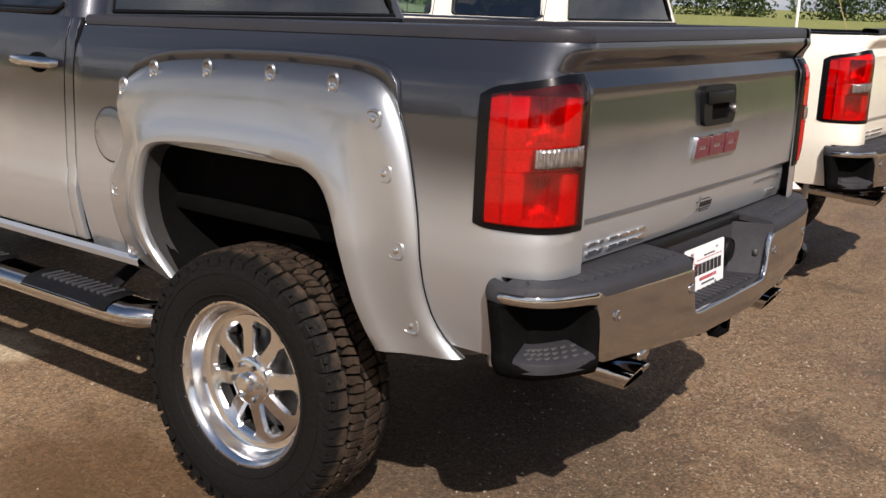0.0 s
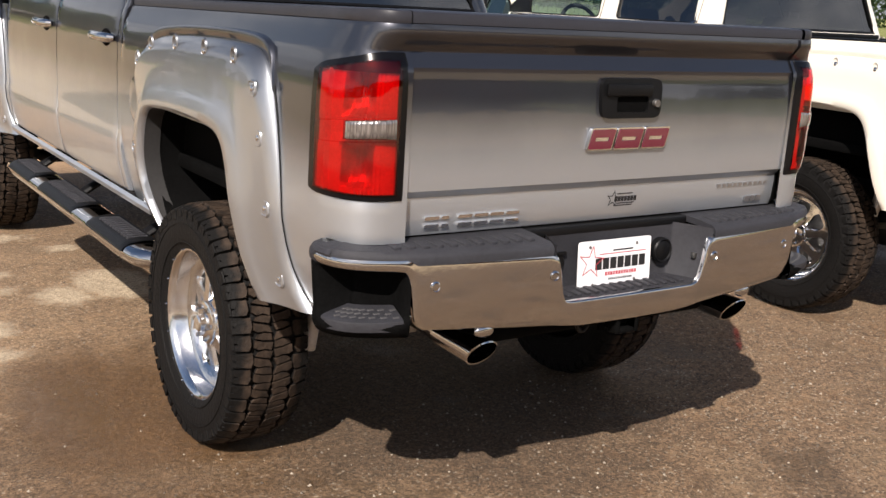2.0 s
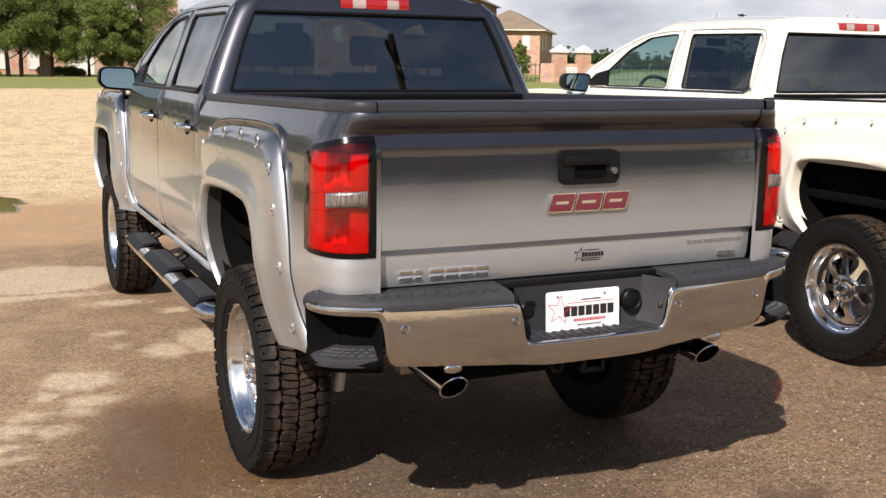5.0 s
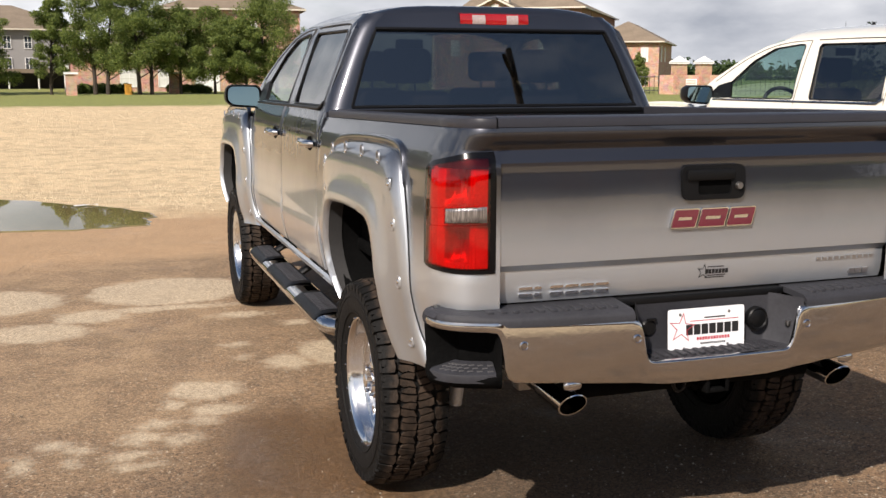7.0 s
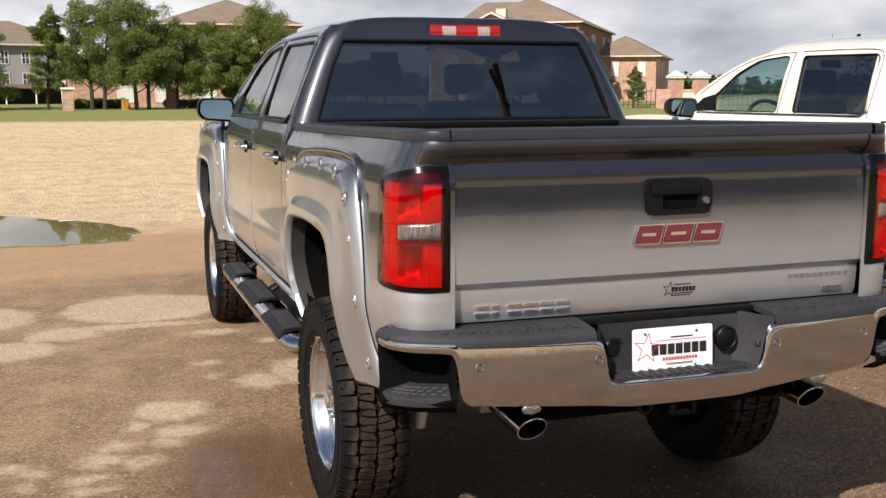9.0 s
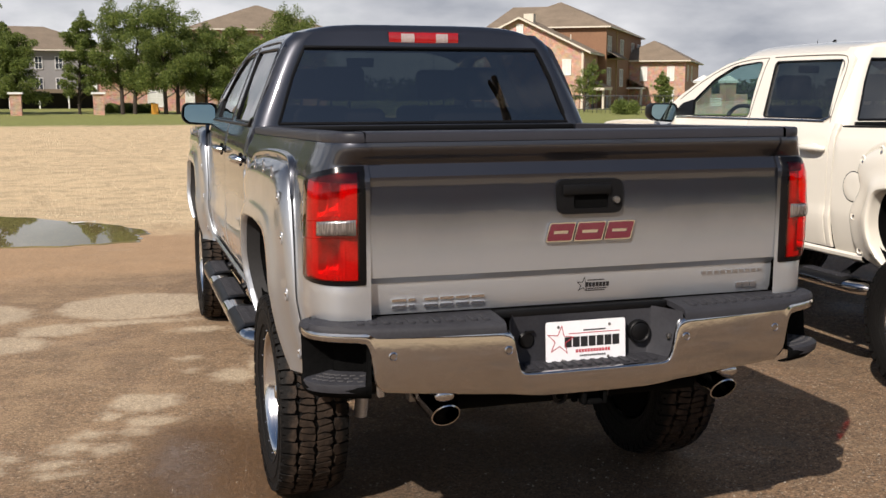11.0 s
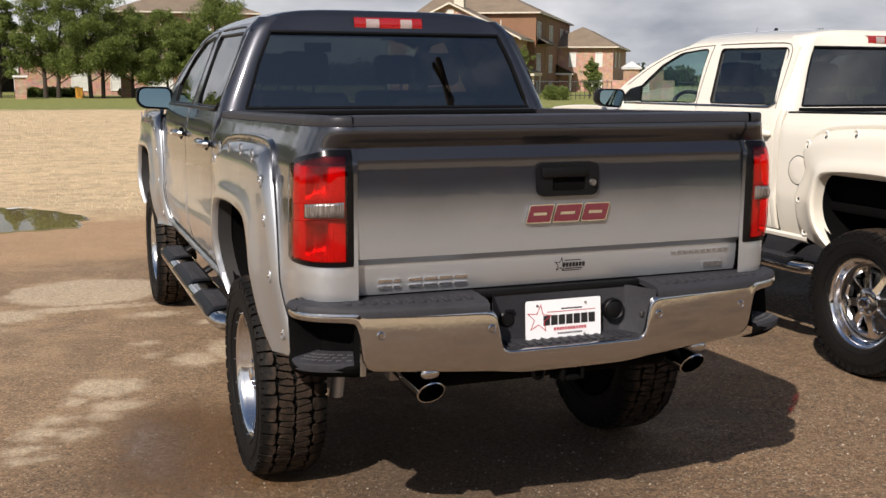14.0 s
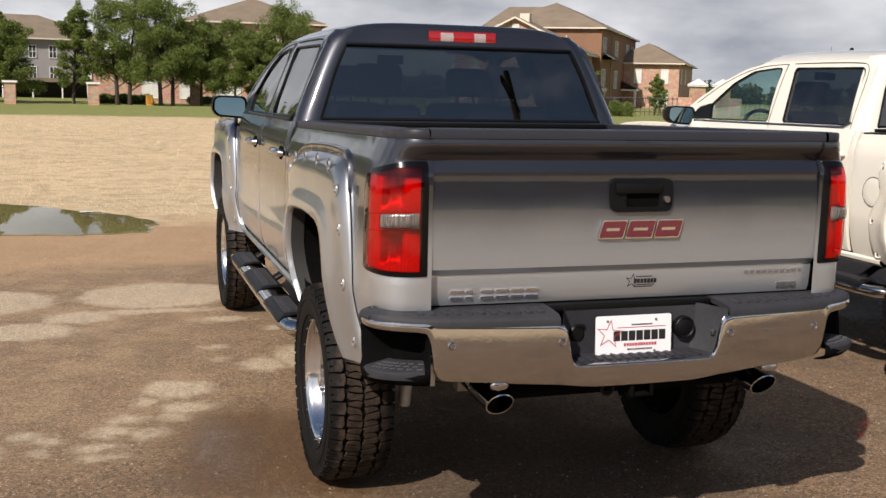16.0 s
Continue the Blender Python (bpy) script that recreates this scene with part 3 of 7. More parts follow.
def rim(bm, way, bevel=0.004):
    """Turns the open border of a sheet inwards by the vector way, with a small rounded edge."""
    border = [e for e in bm.edges if e.is_boundary]
    made = bmesh.ops.extrude_edge_only(bm, edges=border)["geom"]
    for v in made:
        if isinstance(v, bmesh.types.BMVert):
            v.co += Vector(way)
    if bevel:
        border = [e for e in border if e.is_valid]
        bmesh.ops.bevel(bm, geom=border, offset=bevel, segments=2, affect="EDGES", profile=0.5, clamp_overlap=True)
    return bm


def turned(bm, profile, seg=48, axis="x", close=False, centre=(0, 0, 0)):
    """A lathe: profile of (radius, place along the axis)."""
    rows = []
    for r, a in profile:
        row = []
        for k in range(seg + 1):
            c, s = r * math.cos(2 * math.pi * k / seg), r * math.sin(2 * math.pi * k / seg)
            row.append(Vector({"x": (a, c, s), "y": (c, a, s), "z": (c, s, a)}[axis]) + Vector(centre))
        rows.append(row)
    lattice(bm, rows)
    bmesh.ops.remove_doubles(bm, verts=bm.verts, dist=1e-5)
    return bm


def tube(bm, points, radius, seg=10, flat=1.0, cap=True):
    """A round bar along points; radius may be a list."""
    pts = [Vector(p) for p in points]
    rows = []
    for k, p in enumerate(pts):
        way = (pts[min(k + 1, len(pts) - 1)] - pts[max(k - 1, 0)]).normalized()
        side = way.cross(Vector((0, 0, 1)))
        side = side.normalized() if side.length > 1e-3 else Vector((1, 0, 0))
        up = side.cross(way)
        r = radius[k] if isinstance(radius, (list, tuple)) else radius
        rows.append([p + side * r * math.cos(2 * math.pi * j / seg) + up * r * flat * math.sin(2 * math.pi * j / seg) for j in range(seg + 1)])
    lattice(bm, rows)
    bmesh.ops.remove_doubles(bm, verts=bm.verts, dist=1e-5)
    if cap:
        bmesh.ops.holes_fill(bm, edges=[e for e in bm.edges if e.is_boundary], sides=seg + 2)
    return bm


def plate(bm, outer, holes, place, back=None):
    """A flat figure with holes in two dimensions, laid out by place(a, b); back(a, b) gives it a second face and edges."""
    loops = []
    for loop in [outer, *holes]:
        vs = [bm.verts.new((a, b, 0)) for a, b in loop]
        loops.append((vs, [bm.edges.new((vs[k], vs[(k + 1) % len(vs)])) for k in range(len(vs))]))
    bmesh.ops.triangle_fill(bm, use_beauty=True, use_dissolve=False, edges=[e for _, es in loops for e in es])
    flat = {v: (v.co.x, v.co.y) for vs, _ in loops for v in vs}
    front = list({f for v in flat for f in v.link_faces})
    for v, ab in flat.items():
        v.co = Vector(place(*ab))
    if back:
        twin = {v: bm.verts.new(back(*ab)) for v, ab in flat.items()}
        for f in front:
            bm.faces.new([twin[v] for v in reversed(f.verts)])
        for vs, _ in loops:
            for k in range(len(vs)):
                a, b = vs[k], vs[(k + 1) % len(vs)]
                bm.faces.new((a, b, twin[b], twin[a]))
    return bm


def finer(loop, most):
    """A closed loop of points with no stretch longer than most."""
    out = []
    for k, (a, b) in enumerate(loop):
        c, d = loop[(k + 1) % len(loop)]
        cuts = max(1, int(math.hypot(c - a, d - b) / most))
        out += [(a + (c - a) * q / cuts, b + (d - b) * q / cuts) for q in range(cuts)]
    return out


def rounded(loop, radius, seg=4):
    """A closed loop with rounded corners."""
    out = []
    for k, p in enumerate(loop):
        p, a, b = Vector(p), Vector(loop[k - 1]), Vector(loop[(k + 1) % len(loop)])
        r = min(radius, (a - p).length * 0.45, (b - p).length * 0.45)
        u, v = p + (a - p).normalized() * r, p + (b - p).normalized() * r
        out += [tuple(u.lerp(p, q).lerp(p.lerp(v, q), q)) for q in (i / seg for i in range(seg + 1))]
    return out


def curve_at(table, z):
    """Reads a table of (z, value) by straight lines."""
    if z <= table[0][0]:
        return table[0][1]
    for (a, va), (b, vb) in zip(table, table[1:]):
        if z <= b:
            return va + (vb - va) * (z - a) / (b - a)
    return table[-1][1]


def spread(a, b, n):
    return [a + (b - a) * k / n for k in range(n + 1)]


def smoother(loop, rounds=2):
    """An open line of points, cut at the corners."""
    pts = [Vector(p) for p in loop]
    for _ in range(rounds):
        out = [pts[0]]
        for a, b in zip(pts, pts[1:]):
            out += [a.lerp(b, 0.25), a.lerp(b, 0.75)]
        pts = out + [pts[-1]]
    return pts


def resample(pts, n):
    """n + 1 points at even steps along an open line."""
    lengths = [0.0]
    for a, b in zip(pts, pts[1:]):
        lengths.append(lengths[-1] + (b - a).length)
    out, k = [], 0
    for q in range(n + 1):
        d = lengths[-1] * q / n
        while k < len(pts) - 2 and lengths[k + 1] < d:
            k += 1
        f = (d - lengths[k]) / max(lengths[k + 1] - lengths[k], 1e-9)
        out.append(pts[k].lerp(pts[k + 1], f))
    return out


# ---- the pickup trucks (x to its right, y ahead from the tailgate, z up from the ground) ----
WIDE = [(0.72, 0.905), (0.76, 0.922), (0.82, 0.938), (0.90, 0.952), (0.97, 0.957), (1.00, 0.951), (1.10, 0.950), (1.25, 0.9490), (1.30, 0.9482), (1.34, 0.9468), (1.38, 0.9445), (1.42, 0.9410), (1.47, 0.930), (1.51, 0.914), (1.535, 0.905), (1.56, 0.897)]
GATE = [(0.975, 0.028), (0.978, 0.0), (1.0, -0.008), (1.06, -0.013), (1.086, -0.012), (1.108, -0.034), (1.16, -0.038), (1.25, -0.040), (1.35, -0.0395), (1.425, -0.036), (1.440, -0.034), (1.474, -0.014), (1.480, -0.011), (1.486, -0.0135), (1.524, -0.045), (1.531, -0.0485), (1.541, -0.0480), (1.553, -0.0455)]
BED = [(0.68, 0.868), (0.72, 0.884), (0.76, 0.898), (0.82, 0.917), (0.90, 0.936), (0.97, 0.948), (1.00, 0.950)] + [p for p in WIDE if p[0] > 1.05]      # the bed's sides tuck in below
GATE = [p for p in GATE if p[0] < 1.11] + [(1.108 + 0.0317 * k, -0.0400 + 0.0065 * ((1.108 + 0.0317 * k - 1.255) / 0.147) ** 2) for k in range(1, 11)] + [p for p in GATE if p[0] > 1.43]
AXLE_REAR, AXLE_FRONT, HUB = 1.05, 4.70, 0.435


def corner(u):
    """The bed's rear corner in plan, from the tailgate gap (0) round to the side (1)."""
    a, b, c, d = Vector((0.786, -0.032)), Vector((0.905, -0.034)), Vector((0.946, 0.020)), Vector((0.950, 0.190))
    return a * (1 - u) ** 3 + b * 3 * u * (1 - u) ** 2 + c * 3 * u * u * (1 - u) + d * u ** 3


def corner_point(u, z, out=0.0):
    p, q, r = corner(u), corner(min(u + 0.01, 1.0)), corner(max(u - 0.01, 0.0))
    way = (q - r).normalized()
    p = p + Vector((way.y, -way.x)) * out
    side = max(0.0, min(1.0, (p.x - 0.786) / 0.164))
    dx = (curve_at(BED, z) - 0.950) * side
    scoop = (curve_at(GATE, z) + 0.036) if z > 1.425 else 0.0
    fade = max(0.0, 1 - (side / 0.80) ** 1.7)
    return Vector((p.x + dx, p.y + scoop * fade, z))


def sag(p):
    """The rail falls a little towards the cab."""
    return 0.045 * max(0.0, min(1.0, p.y / 1.85)) * max(0.0, min(1.0, (p.z - 1.30) / 0.25))


def bed_side(root, paint, s):
    zs = [0.735, 0.75, 0.78, 0.82, 0.86, 0.90, 0.935, 0.97, 1.0, 1.05, 1.1, 1.16, 1.22, 1.28, 1.34, 1.39, 1.425, 1.44, 1.457, 1.474, 1.480, 1.486, 1.505, 1.524, 1.531, 1.541, 1.552]
    us = spread(0, 1, 14)
    ys = spread(0.19, 1.855, 34)[1:]
    rows = []
    for z in zs:
        row = [corner_point(u, z) for u in us]
        row += [Vector((curve_at(BED, z), y, z)) for y in ys]
        rows.append([Vector((s * p.x, p.y, p.z - sag(p))) for p in row])

    def keep(i, j):
        z = (zs[i] + zs[i + 1]) / 2
        y = 0 if j < 14 else (([0.19] + ys)[j - 14] + ([0.19] + ys)[j - 13]) / 2
        if j < 11 and z < 0.965:
            return False
        if 1 <= j <= 12 and 1.10 < z < 1.425:
            return False
        return not (0.42 < y < 1.44 and z < 1.19)

    bm = lattice(bmesh.new(), rows, keep)
    rim(bm, (-s * 0.02, 0, -0.0), 0.004)
    part("bed_side", bm, paint, root)
    # the cap along the rail
    rail = [(corner_point(u, 1.553), min(1.0, (u / 0.8) ** 1.5)) for u in us[:-1]] + [(Vector((0.893, y, 1.553)), 1.0) for y in [0.19] + ys]
    bm = bmesh.new()
    rows = []
    for d, h in ((0.004, -0.002), (0.001, 0.002), (0.001, 0.022), (0.005, 0.030), (0.014, 0.033), (0.066, 0.035), (0.078, 0.030), (0.080, -0.03)):
        rows.append([p + Vector((-d * k, d * 0.9 * (1 - k), h * (0.35 if paint is PAINT_WHITE else 1.0))) for p, k in rail])
    lattice(bm, [[Vector((s * p.x, p.y, p.z - sag(p))) for p in row] for row in rows])
    part("rail_cap", bm, TRIM if paint is PAINT_WHITE else CAP, root, "bed rail cap")
    # inner wall of the bed
    bm = bmesh.new()
    box(bm, min(s * 0.78, s * 0.84), max(s * 0.78, s * 0.84), 0.03, 1.83, 0.98, 1.500, 0.008)
    part("bed_wall", bm, LINER, root)
    # tail lamp
    top = lambda u: 1.478 - 0.062 * max(0, u - 0.25) ** 1.3 - (0.022 * max(0, (u - 0.86) / 0.14) ** 2)
    low = lambda u: 1.088 + 0.012 * max(0, (u - 0.88) / 0.12) ** 2
    lamp_us = [0.0, 0.015, 0.04, 0.072] + spread(0.11, 0.87, 11) + [0.912, 0.95, 0.975, 0.985]
    bm = bmesh.new()
    cut = [0.0, 0.015, 0.045] + spread(0.10, 0.88, 10) + [0.92, 0.952, 0.985, 1.0]
    lattice(bm, [[(lambda p: Vector((s * p.x, p.y, p.z)))(corner_point(u, low(u) + (top(u) - low(u)) * v, 0.004 + 0.008 * min(1, 8 * min(v, 1 - v, u + 0.02, 1.0 - u)))) for u in lamp_us] for v in cut], lambda i, j: not 0.04 < (cut[i] + cut[i + 1]) / 2 < 0.952 or j < 3 or lamp_us[j] > 0.90)
    rim(bm, (-s * 0.012, 0.012, 0), 0.0)
    lamp = part("tail_lamp", bm, GLOSS_BLACK, root, "glossy black framed tail lamp")

    def lens(name, u0, u1, v0, v1, mat, out, label=""):
        bm = bmesh.new()
        rows = []
        for v in spread(v0, v1, 10):
            row = []
            for u in spread(u0, u1, 12):
                a = min((u - u0) / (u1 - u0), 1 - (u - u0) / (u1 - u0))
                b = min((v - v0) / (v1 - v0), 1 - (v - v0) / (v1 - v0))
                p = corner_point(u, low(u) + (top(u) - low(u)) * v, out + 0.007 * min(1.0, 7 * min(a, b)))
                row.append(Vector((s * p.x, p.y, p.z)))
            rows.append(row)
        made = part(name, lattice(bm, rows), mat, lamp, label, away=(0, 1.0, 1.2))
        return made

    # the pale panel behind the red glass, and the two faceted bulb bowls let into it
    wells = ((0.27, 0.66, 0.60, 0.93), (0.27, 0.66, 0.08, 0.39))

    def inside(u, v, deep):
        p = corner_point(u, low(u) + (top(u) - low(u)) * v, 0.006 - deep)
        return Vector((s * p.x, p.y, p.z))
    vs, us = spread(0.015, 0.98, 40), spread(0.02, 0.965, 40)
    bm = lattice(bmesh.new(), [[inside(u, v, 0.010 + (0.003 if v > 0.40 and v < 0.57 else 0.0) + 0.0035 * (j % 2)) for j, u in enumerate(us)] for v in vs],
                 lambda i, j: not any(a < (us[j] + us[j + 1]) / 2 < b and c < (vs[i] + vs[i + 1]) / 2 < d for a, b, c, d in wells))
    panel = part("reflector", bm, REFLECTOR, lamp, "pale panel behind the red lens", sharp=60, away=(0, 1.0, 1.2))
    for a, b, c, d in wells:
        rows = []
        for v in spread(c - 0.02, d + 0.02, 13):
            row = []
            for u in spread(a - 0.02, b + 0.02, 19):
                x, y = abs(2 * (u - a) / (b - a) - 1), abs(2 * (v - c) / (d - c) - 1)
                row.append(inside(u, v, 0.0115 + 0.050 * max(0.0, 1 - x ** 2.6) * max(0.0, 1 - y ** 4) ** 0.6 + 0.0022 * math.sin(2.4 * len(row) + 0.2 * len(rows))))
            rows.append(row)
        part("bulb_bowl", lattice(bmesh.new(), rows), BOWL, panel, "faceted silvered bulb bowl", sharp=1, away=(0, 1.0, 1.2))
    # strip added to stop sunlight leaking out through the side of the lens
    rows = [[(lambda p: Vector((s * p.x, p.y, p.z)))(corner_point(0.80, low(0.8) + (top(0.8) - low(0.8)) * v, o)) for v in spread(0.05, 0.94, 8)] for o in (-0.012, 0.011)]
    part("light_stop", lattice(bmesh.new(), rows), REFLECTOR, lamp, "thin strip added to block light behind the red lens")
    lens("red_lens", 0.055, 0.915, 0.042, 0.955, LENS_RED, 0.010, "bright red lamp lens")
    lens("reverse_lens", 0.09, 0.59, 0.428, 0.562, LENS_CLEAR, 0.0145, "clear reversing lamp lens")
    for v in (0.405, 0.560):
        lens("lens_rib", 0.075, 0.905, v, v + 0.012, LENS_RED, 0.0125, "moulded rib of red lens")


# outlines in (y, z), from the front foot over the top to the rear foot; the rear flare is cut round the fuel flap
FLARE_TOP = [(1.371, 1.422), (1.164, 1.440), (0.938, 1.449), (0.731, 1.452), (0.571, 1.447), (0.485, 1.425), (0.430, 1.350), (0.400, 1.270), (0.375, 1.165), (0.357, 1.06), (0.350, 0.97), (0.345, 0.88), (0.325, 0.80), (0.295, 0.745), (0.245, 0.700)]
FLARE_OUT = [(1.45, 0.690), (1.60, 0.735), (1.65, 0.80), (1.665, 0.90), (1.668, 0.98), (1.655, 1.045), (1.612, 1.10), (1.575, 1.16), (1.580, 1.215), (1.615, 1.275), (1.575, 1.345), (1.480, 1.395)] + FLARE_TOP
FLARE_OUT_FRONT = [(1.42, 0.690), (1.54, 0.73), (1.595, 0.82), (1.610, 1.0), (1.605, 1.18), (1.575, 1.31), (1.480, 1.395)] + FLARE_TOP
FLARE_IN = [(1.335, 0.735), (1.419, 0.832), (1.451, 0.943), (1.430, 1.088), (1.393, 1.152), (1.335, 1.172), (1.20, 1.183), (1.027, 1.19), (0.791, 1.184), (0.700, 1.170), (0.645, 1.129), (0.608, 1.048), (0.578, 0.931), (0.542, 0.800), (0.495, 0.688)]
LEG = [(0.70, 0.85), (0.99, 0.66), (1.19, 0.82), (1.33, 1.0)]      # the legs stand out less than the top
FOOT = [(0.69, 0.017), (0.95, 0.0)]                                # but their inner lips flare at the foot


def fender_flare(root, paint, s, shift, base, outline):
    n = 72
    out = resample(smoother([(a, b, 0) for a, b in outline]), n)
    inn = resample(smoother([(a, b, 0) for a, b in FLARE_IN]), n)
    sections = [(0.0, -0.012), (0.0, 0.009), (0.015, 0.015), (0.06, 0.0275), (0.12, 0.0375), (0.17, 0.0425), (0.22, 0.0450), (0.40, 0.048), (0.62, 0.052), (0.74, 0.060), (0.86, 0.071), (0.96, 0.071), (1.0, 0.062), (1.008, 0.045), (1.014, 0.015), (1.02, -0.015)]
    shell = lambda f: curve_at(sections, f)
    rows = []
    for f, proud in sections:
        row = []
        for a, b in zip(out, inn):
            p = a.lerp(b, f)
            lip = max(0.0, min(1.0, (f - 0.3) / 0.5))
            k = curve_at(LEG, p.y) * (1 - lip) + lip
            row.append(Vector((s * (base(p.y) + proud * k + lip * curve_at(FOOT, p.y)), p.x + shift, p.y)))
        rows.append(row)
    bm = lattice(bmesh.new(), rows[:14])
    for e in (0, -1):                                      # the closed ends of the two feet
        bm.faces.new([bm.verts.new(row[e]) for row in rows])
    body = paint
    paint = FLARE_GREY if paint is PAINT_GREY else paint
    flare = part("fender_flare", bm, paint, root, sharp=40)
    part("flare_lip", lattice(bmesh.new(), rows[13:]), LIP if paint is FLARE_GREY else paint, flare, "inner lip of the flare", sharp=40)
    # thin dark strip added to draw the shadow gap round the flare
    rows = []
    for f, o in ((-0.016, 0.001), (-0.008, 0.0035), (0.01, 0.004)):
        rows.append([Vector((s * (base(a.lerp(b, f).y) + o), a.lerp(b, f).x + shift, a.lerp(b, f).y)) for a, b in zip(out, inn)])
    part("flare_gap_strip", lattice(bmesh.new(), rows), TRIM if paint is FLARE_GREY else PAD, flare, "thin dark strip added for the shadow gap")
    # the pressed arch of the body that shows above the flare
    rows = []
    for f, o in ((0.02, 0.001), (0.0, 0.004), (-0.07, 0.007), (-0.115, 0.008), (-0.128, 0.005), (-0.135, -0.010)):
        row = []
        for a, b in zip(out, inn):
            tall = max(0.0, min(1.0, (a.y - 1.33) / 0.09))
            p = a.lerp(b, f * tall * tall * (3 - 2 * tall))
            row.append(Vector((s * (base(a.y if f > -0.13 else p.y) + (o if tall > 0.02 else -0.006)), p.x + shift, p.y)))
        rows.append(row)
    part("pressed_arch", lattice(bmesh.new(), rows), body, root, sharp=50)
    tips = [(1.54, 1.315), (1.386, 1.380), (1.139, 1.400), (0.876, 1.405), (0.635, 1.399), (0.488, 1.330), (0.450, 1.190), (0.408, 0.989), (0.378, 0.778), (1.60, 0.990), (1.575, 0.785)]
    for k, (y, z) in enumerate(tips):
        near = min(((a.lerp(b, f / 40) - Vector((y, z, 0))).length, f / 40) for a, b in zip(out, inn) for f in range(1, 28))[1]
        x = base(z) + shell(near) * curve_at(LEG, z) - 0.0035
        bm = bmesh.new()
        turned(bm, [(0.0, 0.0088), (0.005, 0.0084), (0.0088, 0.0064), (0.0100, 0.002), (0.0140, 0.0014), (0.0150, -0.004)], 12)
        for v in bm.verts:
            v.co = Vector((s * (x + v.co.x), y + shift + v.co.y, z + v.co.z))
        part("bolt", bm, BOLT, flare, "bright flare bolt")
        # the drop-shaped pocket round it
        bm = bmesh.new()
        ring = []
        for q in range(20):
            a = 2 * math.pi * q / 20
            r = 0.0175 + 0.022 * max(0, math.sin(a)) ** 3
            if k >= 5:
                r = 0.0230 / max(abs(math.cos(a)), abs(math.sin(a))) ** 0.7
            ring.append((math.cos(a), math.sin(a), r))
        rows = [[Vector((s * (x + h), y + shift + c * r * q, z + sn * r * q)) for c, sn, r in ring + ring[:1]] for q, h in ((1.15, 0.0), (1.0, 0.0060), (0.90, 0.0060), (0.70, 0.0), (0.3, -0.001))]
        lattice(bm, rows)
        part("bolt_pocket", bm, paint, flare)
    # inner arch
    bm = bmesh.new()
    rows = [[Vector((s * x, p.x + shift, p.y + 0.006)) for p in inn] for x in (base(1.0) - 0.012, 0.62, 0.52)]
    lattice(bm, rows)
    box(bm, min(s * 0.50, s * 0.52), max(s * 0.50, s * 0.52), 0.40 + shift, 1.44 + shift, 0.70, 1.24)
    part("wheel_arch_liner", bm, LINER, root, "black wheel arch liner")


